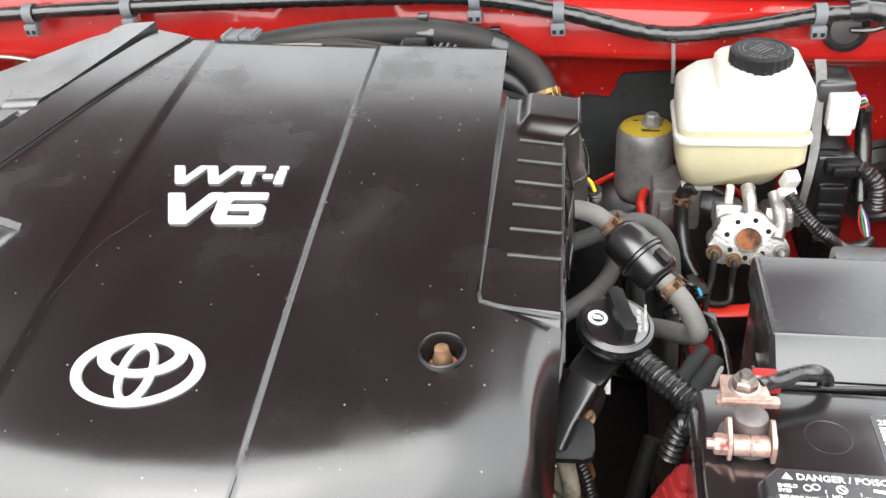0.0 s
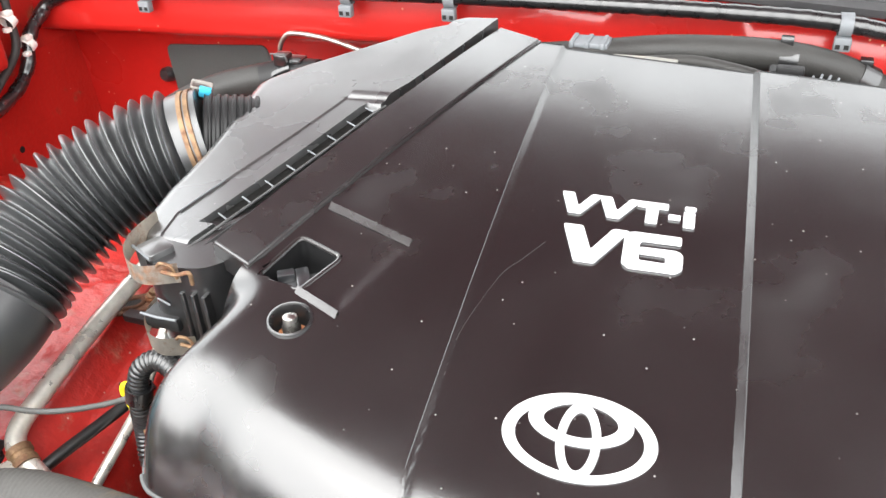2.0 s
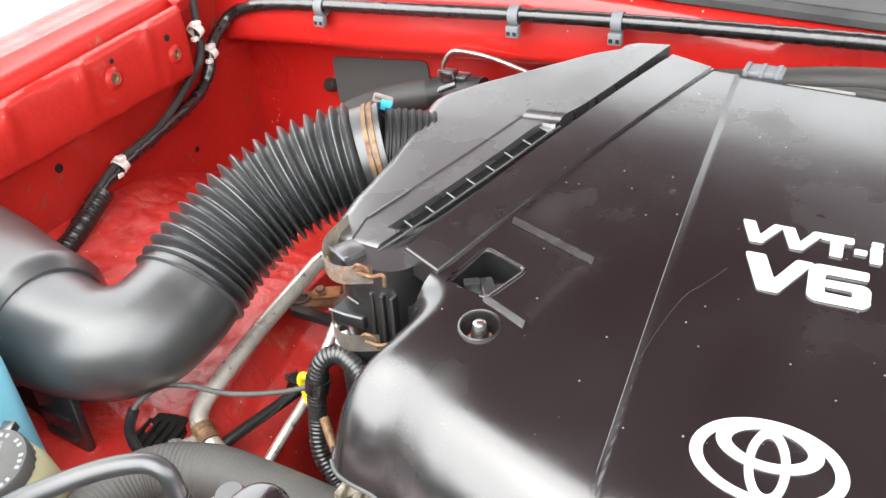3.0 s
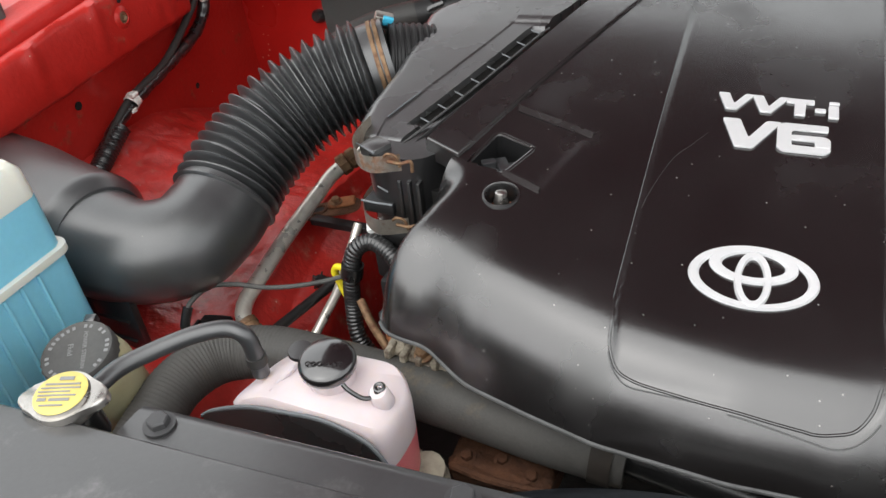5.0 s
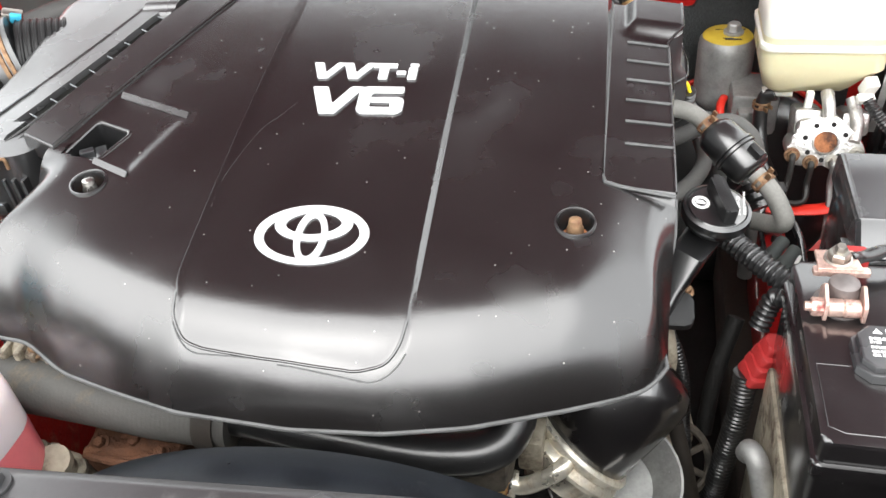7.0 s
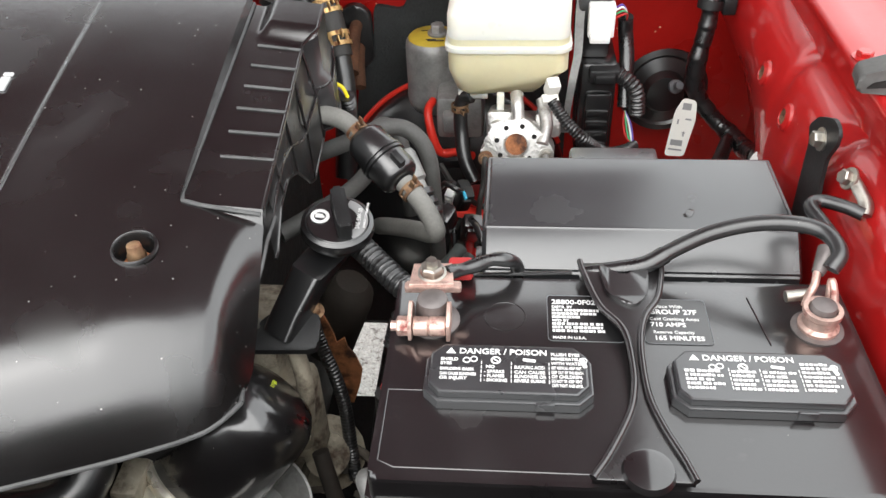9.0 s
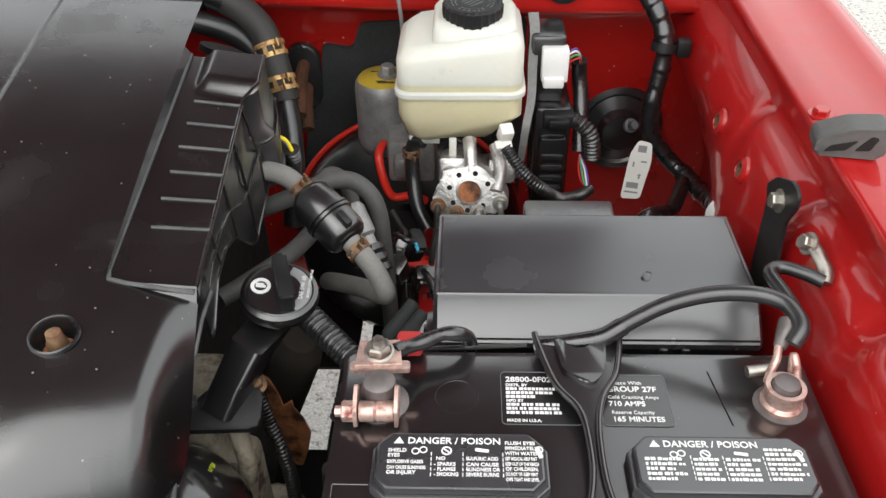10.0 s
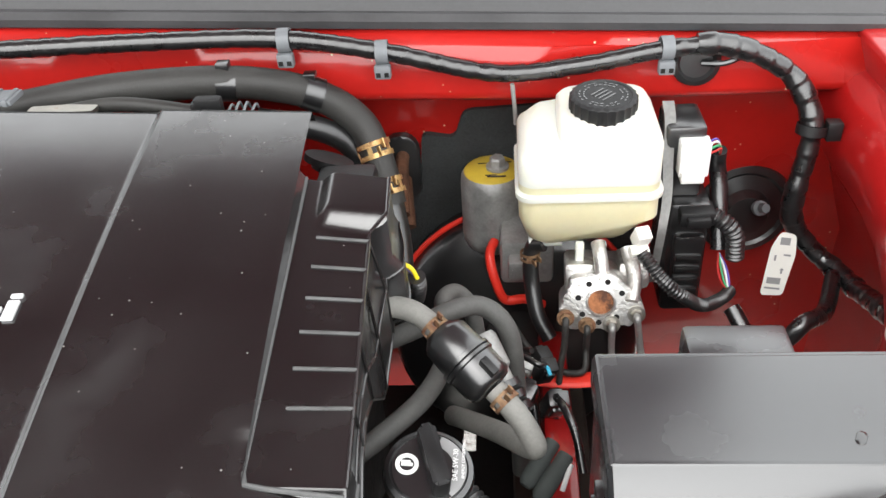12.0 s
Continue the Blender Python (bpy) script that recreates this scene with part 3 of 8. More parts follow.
LIP = [(-0.42, 0.43), (-0.405, 0.402), (-0.392, 0.384), (-0.376, 0.379), (-0.350, 0.377), (-0.315, 0.361), (-0.26, 0.347), (-0.205, 0.335), (-0.12, 0.331), (-0.055, 0.337), (0.0, 0.351), (0.065, 0.377), (0.10, 0.393), (0.118, 0.405), (0.127, 0.424), (0.14, 0.45)]


def lip_y(x):
    return (poly(x - 0.006, LIP) + poly(x, LIP) + poly(x + 0.006, LIP)) / 3


def lip_z(x):
    return 0.886 + 0.012 * smooth_step(-0.30, -0.36, x) + 0.004 * bell(x, -0.12, 0.15)


def left_edge(y):
    return poly(y, [(0.33, -0.404), (0.40, -0.405), (0.45, -0.394), (0.506, -0.372), (0.86, -0.262), (0.9, -0.25)])


def right_edge(y):
    return 0.0745 - 0.05 * max(0.0, y - 0.527)


def seam_right(y):
    return -0.0415 - 0.0555 * (y - 0.40)


def seam_left(y):
    return -0.2107 - 0.0655 * (y - 0.41) + 0.004 * smooth_step(0.40, 0.37, y)


def inside(p, quad):
    """Signed distance into a convex outline (counter-clockwise)."""
    d = 1.0
    for (ax, ay), (bx, by) in zip(quad, quad[1:] + quad[:1]):
        ex, ey = bx - ax, by - ay
        d = min(d, (ex * (p[1] - ay) - ey * (p[0] - ax)) / math.hypot(ex, ey))
    return d


RECESS = [(-0.292, 0.483), (-0.271, 0.557), (-0.342, 0.577), (-0.368, 0.515), (-0.330, 0.495)]
WINDOW = [(-0.360, 0.500), (-0.327, 0.496), (-0.312, 0.533), (-0.349, 0.544)]
HOLES = [(0.058, 0.481), (-0.319, 0.471)]


def cover_height(x, y):
    z = cover_z(x, y) - 0.017 * smooth_step(0.055, 0.135, x) * smooth_step(0.56, 0.55, y)
    dy, dx = y - lip_y(x), (0.128 - x) if y < 0.545 else 1.0
    dl = x - left_edge(y)
    p, q, l = max(0.0, 1 - dy / 0.085), max(0.0, 1 - dx / 0.022), max(0.0, 1 - dl / 0.045)
    fade = smooth_step(0.54, 0.44, y)
    h = z - lip_z(x)
    z -= h * min(1.0, math.sqrt(p ** 8 + q ** 6 * fade * fade + l ** 7 * smooth_step(0.505, 0.44, y) ** 2))
    u = min(smooth_step(0.001, -0.004, x - seam_right(y)), smooth_step(-0.001, 0.004, x - seam_left(y)))
    corner = math.hypot(max(0, x - (-0.068)), max(0, 0.3825 - y)), math.hypot(max(0, -0.184 - x), max(0, 0.3805 - y))
    u *= smooth_step(0.031, 0.022, max(corner)) if y < 0.3825 else 1.0
    z -= 0.0030 * u
    z -= 0.0025 * smooth_step(-0.004, 0.012, inside((x, y), RECESS))
    return z


bm = bmesh.new()
NX, NI, rows = 250, 215, []
ys = [None] * 60 + steps(0.46, 0.5265, 30) + steps(0.5275, 0.862, 93)


def column(i, y):
    """x of a grid column: the last ones only exist in front of the side panel."""
    xl, xr = left_edge(y), right_edge(y)
    return xl + (xr - xl) * i / NI if i <= NI else xr + (0.128 - xr) * (i - NI) / (NX - NI)


for j, y0 in enumerate(ys):
    row = []
    for i in range(NX + 1 if y0 is None or y0 < 0.527 else NI + 1):
        if y0 is None:
            y = 0.42
            for _ in range(3):
                x = column(i, y)
                s = (j / 60) ** 1.5
                y = lip_y(x) + (0.46 - lip_y(x)) * s
        else:
            y = y0
            x = column(i, y)
        row.append(bm.verts.new((x, y, 0)))
    rows.append(row)
for a, b in zip(rows, rows[1:]):
    for k in range(min(len(a), len(b)) - 1):
        c = ((a[k].co + b[k + 1].co) / 2).to_2d()
        if inside((c.x, c.y), WINDOW) > 0:
            continue
        if any(math.hypot(c.x - hx, c.y - hy) < 0.0125 for hx, hy in HOLES):
            continue
        bm.faces.new((a[k], a[k + 1], b[k + 1], b[k]))
bmesh.ops.delete(bm, geom=[v for v in bm.verts if not v.link_faces], context="VERTS")
for v in bm.verts:
    v.co.z = cover_height(v.co.x, v.co.y)
# rear edge turns down
rear = [v for v in bm.verts if v.co.y > 0.8619]
rear.sort(key=lambda v: v.co.x)
down = [bm.verts.new(v.co + V((0, 0.006, -0.012))) for v in rear]
for a, b, c, d in zip(rear, rear[1:], down[1:], down):
    bm.faces.new((a, b, c, d))
engine_cover = thing("engine_cover", (-0.13, 0.6, 0.97), "black moulded plastic V6 engine cover with silver lettering and emblem", "engine cover")
part("shell", bm, "cover", engine_cover, "satin black top shell with raised centre panel", flat_angle=75)
lip_line = [V((x, lip_y(x), lip_z(x))) for x in steps(-0.397, 0.1275, 120)]
right_line = [V((poly(y, [(0.425, 0.1275), (0.45, 0.1225), (0.475, 0.1205), (0.49, 0.123), (0.508, 0.1285), (0.55, 0.1285)]), y, poly(y, [(0.42, 0.886), (0.45, 0.888), (0.475, 0.900), (0.50, 0.926), (0.52, 0.938), (0.55, 0.940)]))) for y in steps(0.425, 0.55, 14)]
hose("lip_bead", lip_line, 0.0017, "paleedge", engine_cover, "pale bead along the bottom edge", sides=8, smooth_path=False)
hose("side_bead", right_line, 0.0017, "paleedge", engine_cover, sides=8, smooth_path=False)
# front right side wall under the rounded edge
bm = bmesh.new()
prevs = None
for v in right_line:
    top = bm.verts.new((0.127, v.y, cover_height(0.1275, v.y) if v.y < 0.53 else 0.955))
    low = bm.verts.new(v)
    if prevs:
        bm.faces.new((prevs[0], prevs[1], low, top))
    prevs = (top, low)
bmesh.ops.solidify(bm, geom=bm.faces[:], thickness=0.002)
part("side_wall", bm, "cover", engine_cover)
bm = bmesh.new()
prevs = None
for y in steps(0.415, 0.509, 24):
    x = left_edge(y)
    top, low = bm.verts.new((x + 0.0005, y, cover_height(x, y) - 0.001)), bm.verts.new((x - 0.001, y, poly(y, [(0.41, 0.896), (0.44, 0.885), (0.51, 0.90)])))
    if prevs:
        bm.faces.new((prevs[0], prevs[1], low, top))
    prevs = (top, low)
bmesh.ops.solidify(bm, geom=bm.faces[:], thickness=0.002)
part("left_wall", bm, "cover", engine_cover)
for hx, hy in HOLES:
    hz = cover_z(hx, hy)
    bm = bmesh.new()
    lathe(bm, (hx, hy, hz), (0.05, -0.15, 1), [(0.0150, -0.0008), (0.0146, 0.0012), (0.0134, 0.0016), (0.0125, 0.0), (0.0122, -0.016), (0.011, -0.02), (0, -0.02)], 36)
    part("bolt_well", bm, "plastic", engine_cover, "recessed bolt well with a raised rim")
for (hx, hy), mt in zip(HOLES, ("rust", "steel")):
    hz = cover_z(hx, hy) - 0.014
    bm = bmesh.new()
    lathe(bm, (hx, hy, hz), (0, 0, 1), [(0, 0), (0.0095, 0), (0.0095, 0.003), (0.0055, 0.004)], 20)
    w = part("washer", bm, "rustplate", engine_cover, "rusty washer")
    bm = bmesh.new()
    lathe(bm, (hx, hy, hz + 0.003), (0, 0, 1), [(0.0062, 0), (0.0062, 0.006), (0.0052, 0.008), (0.0045, 0.0135), (0.003, 0.0145), (0, 0.0148)], 16)
    part("acorn_nut", bm, "rustclamp" if mt == "rust" else "steel", engine_cover, "rusty acorn nut" if mt == "rust" else "grey acorn nut")
# chamfers along both seams of the centre panel
for seam, side, wide, (cx, cy) in ((seam_right, 1, 0.0036, (-0.068, 0.3825)), (seam_left, -1, 0.0012, (-0.184, 0.3785))):
    r = abs(seam(cy) - cx)
    bm = bmesh.new()
    prev = None
    for y in steps(0.861, cy - 0.004, 84):
        x, k = seam(y), 0.1 + 0.9 * smooth_step(cy, cy + 0.06, y)
        row = [bm.verts.new((x - side * wide * k, y, cover_height(x - side * wide * k, y) + 0.0002)), bm.verts.new((x + side * 0.0012, y, cover_height(x + side * 0.004, y) + k * (0.0010 if side > 0 else 0.0002))), bm.verts.new((x + side * 0.0026, y, cover_height(x + side * 0.004, y) - 0.0008))]
        if prev:
            for i in range(2):
                bm.faces.new((prev[i], prev[i + 1], row[i + 1], row[i]))
        prev = row
    part("seam_chamfer", bm, "cover", engine_cover, "chamfer strip that catches light beside the centre panel", flat_angle=50)
    rim = [(cx + side * (r + 0.003) * math.cos(a), cy - (r + 0.003) * math.sin(a)) for a in steps(0.5, math.pi / 2, 16)] + [(x, cy - r - 0.003) for x in steps(cx - side * 0.003, -0.126, 20)]
    hose("panel_rim", [(x, y, cover_height(x, y) + 0.0002) for x, y in rim], 0.0006, "paleedge", engine_cover, "fine bright rim", sides=6, smooth_path=False)
# window with a rim, and the connectors under it
win3 = [V((x, y, cover_z(x, y) - 0.003)) for x, y in round_poly(WINDOW, 0.006, 5)]
hose("window_rim", win3 + win3[:2], 0.0019, "cover", engine_cover, sides=8, smooth_path=False, caps=False)
bm = bmesh.new()
top = [bm.verts.new(v) for v in win3]
low = [bm.verts.new(v + V((0, 0, -0.03))) for v in win3]
for k in range(len(top)):
    bm.faces.new((top[k - 1], top[k], low[k], low[k - 1]))
bm.faces.new(low)
part("window_well", bm, "plastic", engine_cover)
bm = bmesh.new()
mw = pose(-0.335, 0.515, 0.968, 0, 0, 35)
box(bm, (-0.014, -0.008, 0), (0.014, 0.008, 0.012), 0.0015, mw)
box(bm, (-0.004, -0.015, 0), (0.006, 0.012, 0.016), 0.0015, mw)
box(bm, (-0.016, 0.002, 0.010), (-0.004, 0.010, 0.018), 0.001, mw)
part("connector", bm, "fuse", engine_cover, "black connector seen through the cover window")

# two sloped bars at the edges of the recess, and a hairline scratch
for (ax_, ay_), (bx_, by_) in (((-0.342, 0.5765), (-0.271, 0.5565)), ((-0.327, 0.4945), (-0.292, 0.4825))):
    bm = bmesh.new()
    q = []
    for x, y in ((ax_, ay_), (bx_, by_)):
        z = cover_height(x, y)
        q.append([bm.verts.new((x, y - 0.0032, z - 0.0005)), bm.verts.new((x, y + 0.0024, z + 0.0025)), bm.verts.new((x, y + 0.0036, z - 0.001))])
    bm.faces.new((q[0][0], q[1][0], q[1][1], q[0][1]))
    bm.faces.new((q[0][1], q[1][1], q[1][2], q[0][2]))
    bm.faces.new(q[0])
    bm.faces.new(q[1][::-1])
    part("sloped_bar", bm, "cover", engine_cover, smooth=False)
hose("scratch", [(x, y, cover_height(x, y) + 0.00005) for x, y in ((-0.185, 0.588), (-0.195, 0.568), (-0.204, 0.551), (-0.211, 0.519), (-0.214, 0.489), (-0.212, 0.46))], 0.00008, "paleedge", engine_cover, "hairline grey scratch", sides=6)

# lettering and emblem


def on_cover(x, y, lift, turn=5.0):
    n = V((-(cover_z(x + 0.01, y) - cover_z(x - 0.01, y)) / 0.02, -(cover_z(x, y + 0.01) - cover_z(x, y - 0.01)) / 0.02, 1)).normalized()
    m = basis((x, y, cover_z(x, y) - 0.0030 + lift), n, (math.cos(radians(turn)), math.sin(radians(turn)), 0))
    return m


GLYPHS = {
    "V": (1.12, [[(0, 1), (0.36, 1), (0.56, 0.34), (0.90, 1), (1.20, 1), (0.66, 0), (0.30, 0)]]),
    "T": (0.90, [[(0, 1), (0, 0.74), (0.26, 0.74), (0.26, 0), (0.60, 0), (0.60, 0.74), (0.88, 0.74), (0.88, 1)]]),
    "-": (0.42, [[(0, 0.30), (0.34, 0.30), (0.34, 0.52), (0, 0.52)]]),
    "i": (0.40, [[(0, 0), (0.32, 0), (0.32, 0.74), (0, 0.74)], [(0.02, 0.83), (0.34, 0.83), (0.34, 1), (0.02, 1)]]),
    "6": (1.05, [[(0.12, 1), (1.0, 1), (1.0, 0.78), (0.32, 0.78), (0.28, 0.72), (0.28, 0.22), (1.04, 0.22), (1.04, 0.12), (0.92, 0), (0.12, 0), (0, 0.12), (0, 0.88)],
                 [(0.28, 0.60), (0.28, 0.42), (0.74, 0.42), (0.74, 0.22), (1.04, 0.22), (1.04, 0.50), (0.94, 0.60)]]),
}


def badge(text, size, m, sx, gap=0.0):
    """Raised squarish wide letters, one part each."""
    x = 0.0
    for c in text:
        wide, outlines = GLYPHS[c]
        bm = bmesh.new()
        for o in outlines:
            prism(bm, round_poly([((x + px * sx) * size, py * size) for px, py in o][::-1], size * 0.05, 3), 0, 0.0016, m, 0.0003, 1)
        part("letter", bm, "chrome", engine_cover, "raised silver letter", smooth=False)
        x += wide * sx + gap


badge("VVT-i", 0.0222, on_cover(-0.1847, 0.6214, 0.0003, 4.6), 1.088)
badge("V6", 0.0354, on_cover(-0.1738, 0.5742, 0.0003, 5.5), 1.064)


def ellipse_ring(bm, m, cx, cy, a, b, w0, w1, h, n=64):
    """A flat oval band, w0 wide at its ends and w1 at top and bottom."""
    loops = []
    for k in range(n):
        t = 2 * math.pi * k / n
        c, s = math.cos(t), math.sin(t)
        w = w0 * c * c + w1 * s * s
        o, i = V((cx + a * c, cy + b * s, 0)), V((cx + (a - w) * c, cy + (b - w) * s, 0))
        up = V((0, 0, h))
        loops.append([bm.verts.new(m @ q) for q in (o, o + up * 0.7 + (i - o) * 0.12, i + up * 0.7 + (o - i) * 0.12, i)])
    for k in range(n):
        a_, b_ = loops[k - 1], loops[k]
        for q in range(3):
            bm.faces.new((a_[q], b_[q], b_[q + 1], a_[q + 1]))
    return bm


em = on_cover(-0.1280, 0.4465, 0.0, 7.0)
for nm, args in (("emblem_outline", (0, 0, 0.0425, 0.0278, 0.0074, 0.0046, 0.003)), ("emblem_oval", (0, 0.0103, 0.0292, 0.0164, 0.0086, 0.0052, 0.0034)), ("emblem_oval", (0, -0.0026, 0.0122, 0.0246, 0.0050, 0.0058, 0.0038))):
    bm = bmesh.new()
    ellipse_ring(bm, em, *args)
    part(nm, bm, "chrome", engine_cover, "silver oval of the ring emblem", flat_angle=25)
# raised seam beads of the centre panel
hose("seam_bead", [(x, y, cover_height(x, y) + 0.0002) for x, y in ((-0.0435, 0.3865), (-0.0465, 0.3725), (-0.054, 0.3625), (-0.066, 0.358))] + [(x, 0.358 - 0.004 * bell(x, -0.12, 0.06), cover_height(x, 0.358 - 0.004 * bell(x, -0.12, 0.06)) + 0.0002) for x in steps(-0.075, -0.172, 14)] + [(x, y, cover_height(x, y) + 0.0002) for x, y in ((-0.186, 0.3575), (-0.198, 0.3610), (-0.2055, 0.3700), (-0.2080, 0.3840))], 0.0011, "cover", engine_cover, "thin raised moulding line", sides=10)

# ribbed side panel and its skirt
PANEL = [(0.067, 0.7815, 1.0015), (0.1165, 0.7760, 0.9955), (0.1272, 0.5330, 0.9590), (0.0745, 0.5270, 0.9685)]


def panel_at(u, v):
    """u: across, v: from front to rear; the rear outer corner is a raised block that reaches further out."""
    a, b = V(PANEL[3]).lerp(V(PANEL[0]), v), V(PANEL[2]).lerp(V(PANEL[1]), v)
    p = a.lerp(b, u)
    block = smooth_step(0.79, 0.86, v) * smooth_step(0.14, 0.36, u)
    p.z += 0.0085 * block
    p.x += 0.0125 * u * smooth_step(0.80, 0.83, v)
    return p


bm = bmesh.new()
grid = [[bm.verts.new(panel_at(i / 40, j / 100)) for i in range(41)] for j in range(101)]
for a, b in zip(grid, grid[1:]):
    for k in range(40):
        bm.faces.new((a[k], a[k + 1], b[k + 1], b[k]))
part("side_panel", bm, "cover", engine_cover, "recessed black side panel")
edge = [panel_at(0, v) + V((-0.001, 0, 0.0012)) for v in steps(0.03, 1, 20)]
front = [panel_at(u, 0) for u in steps(1, 0.03, 14)]
edge = [V((p.x, 0.5262, max(p.z, cover_height(p.x, 0.5262)) + 0.0008)) for p in front] + edge
# Pale bead gives the panel edge a painted highlight.
hose("panel_bead", edge, 0.0015, "paleedge", engine_cover, "thin raised edge", sides=8, smooth_path=False)
hose("panel_edge", [panel_at(1, v) for v in steps(0, 1, 20)], 0.0014, "cover", engine_cover, sides=8, smooth_path=False)
for k in range(6):
    y = 0.7165 - 0.0270 * k - 0.0062 * k / 6
    # Ribs are pale: their sky reflection is in the colour.
    hose("rib", [panel_at(u, (y + 0.0035 * u - 0.529) / 0.249) + V((0, 0, 0.0006)) for u in steps(0.28, 1.0, 8)], 0.0012, "paleedge", engine_cover, sides=8, smooth_path=False)
# upright step between shell and panel
bm = bmesh.new()
prev = None
for v in steps(0, 1, 30):
    p = panel_at(0, v)
    a, b = bm.verts.new((right_edge(max(0.528, p.y)), p.y, cover_z(right_edge(max(0.528, p.y)), p.y))), bm.verts.new(p)
    if prev:
        bm.faces.new((prev[0], prev[1], b, a))
    prev = (a, b)
p0 = None
for u in steps(0, 1, 12):
    p = panel_at(u, 0)
    a, b = bm.verts.new((p.x, 0.5265, cover_height(p.x, 0.5265))), bm.verts.new(p)
    if p0:
        bm.faces.new((p0[0], p0[1], b, a))
    p0 = (a, b)
part("panel_step", bm, "cover", engine_cover)
bm = bmesh.new()
prev = None
for v in steps(0, 1, 60):
    p = panel_at(1, v)
    low = poly(p.y, [(0.54, 0.915), (0.57, 0.935), (0.60, 0.938), (0.63, 0.925), (0.66, 0.895), (0.68, 0.885), (0.71, 0.90), (0.74, 0.91), (0.772, 0.925)])
    out = 0.010 * smooth_step(0.68, 0.72, p.y) * smooth_step(0.775, 0.75, p.y) + 0.006 * smooth_step(0.62, 0.66, p.y)
    row = [bm.verts.new(p), bm.verts.new((p.x + 0.0005, p.y, p.z + (low - p.z) * 0.4)), bm.verts.new((p.x + 0.001 + 0.4 * out, p.y, p.z + (low - p.z) * 0.5)), bm.verts.new((p.x + 0.002 + 0.4 * out, p.y, low))]
    if prev:
        for k in range(3):
            bm.faces.new((prev[k], prev[k + 1], row[k + 1], row[k]))
    prev = row
low_line, mid_line = [], []
for v in steps(0, 1, 60):
    p = panel_at(1, v)
    low = poly(p.y, [(0.54, 0.915), (0.57, 0.935), (0.60, 0.938), (0.63, 0.925), (0.66, 0.895), (0.68, 0.885), (0.71, 0.90), (0.74, 0.91), (0.772, 0.925)])
    out = 0.010 * smooth_step(0.68, 0.72, p.y) * smooth_step(0.775, 0.75, p.y) + 0.006 * smooth_step(0.62, 0.66, p.y)
    low_line.append(V((p.x + 0.002 + 0.4 * out, p.y, low)))
    mid_line.append(V((p.x + 0.0012 + 0.4 * out, p.y, p.z + (low - p.z) * 0.5)))
part("skirt", bm, "plastic", engine_cover, "stepped black side skirt")
hose("skirt_edge", low_line, 0.0013, "cover", engine_cover, sides=8, smooth_path=False)
hose("skirt_edge", mid_line, 0.0011, "cover", engine_cover, sides=8, smooth_path=False)
for v in (0.2, 0.4, 0.6, 0.78):
    k = int(v * 60)
    hose("skirt_rib", [panel_at(1, k / 60), mid_line[k], low_line[k]], 0.0013, "cover", engine_cover, sides=6, smooth_path=False)

# ---- air filter box beside the cover ----
airbox = thing("air_filter_box", (-0.42, 0.7, 0.95), "black plastic air filter box with a slotted lid and rusty clips", "air filter box")


SEG = [(-0.404, 0.516, 0.996), (-0.368, 0.503, 0.993), (-0.262, 0.862, 1.034), (-0.307, 0.878, 1.040)]
bm = bmesh.new()
prism(bm, [(p[0], p[1]) for p in SEG], -0.02, 0.0)
bmesh.ops.subdivide_edges(bm, edges=[e for e in bm.edges if e.calc_length() > 0.2], cuts=12, use_grid_fill=True)
for v in bm.verts:
    v.co.z += cover_z(v.co.x, v.co.y) + 0.003
bmesh.ops.bevel(bm, geom=[e for e in bm.edges if all(v.co.z > cover_z(v.co.x, v.co.y) - 0.002 for v in e.verts) and e.calc_face_angle(0) > 1.0], offset=0.002, segments=3, affect="EDGES")
part("top_strip", bm, "cover", airbox, "flat strip between cover and slot")


def slot_x(y):
    """The lid's edge along the slot."""
    return poly(y, [(0.50, -0.4405), (0.5595, -0.4227), (0.722, -0.3741), (0.76, -0.3550), (0.90, -0.3028)])


def lid_left(y):
    return poly(y, [(0.520, -0.458), (0.524, -0.472), (0.531, -0.480), (0.551, -0.489), (0.582, -0.494), (0.636, -0.495), (0.742, -0.509), (0.752, -0.5095), (0.762, -0.505), (0.788, -0.480), (0.852, -0.402), (0.862, -0.389), (0.8805, -0.352)])


def lid_line(y):
    """The fine step beside the slot."""
    return poly(y, [(0.52, -0.4565), (0.554, -0.462), (0.58, -0.455), (0.7455, -0.402), (0.8805, -0.3515)])


def lid_z(x, y):
    d = y - 0.55
    return 0.992 + 0.105 * d + 0.15 * d * d - 0.05 * max(0.0, slot_x(y) - x)


def lid_surface(x, y):
    z = lid_z(x, y)
    near = max(0.0, 1 - (x - lid_left(y)) / 0.012, 1 - (y - 0.520) / 0.010)
    z -= 0.007 * near ** 2.5
    band = smooth_step(-0.0006, 0.0008, x - lid_line(y))
    z -= 0.0012 * band * smooth_step(0.742, 0.738, y)
    z += 0.0032 * band * smooth_step(0.734, 0.739, y)
    z -= 0.0075 * smooth_step(-0.0125, -0.0110, x - slot_x(y)) * smooth_step(0.548, 0.552, y) * smooth_step(0.731, 0.728, y)
    return z


bm = bmesh.new()
rows = []
for y in steps(0.520, 0.548, 14) + steps(0.551, 0.725, 58) + steps(0.7265, 0.745, 14) + steps(0.748, 0.8805, 40):
    a, b, c = lid_left(y), max(lid_left(y) + 0.001, min(lid_line(y), slot_x(y) - 0.02)), slot_x(y)
    xs = [a + (b - 0.0006 - a) * (k / 22) ** 1.3 for k in range(23)] + [b + 0.0002, b + 0.0009] + steps(b + 0.0014, c - 0.0128, 5) + steps(c - 0.0108, c, 5)
    rows.append([bm.verts.new((x, y, lid_surface(x, y))) for x in xs])
for a, b in zip(rows, rows[1:]):
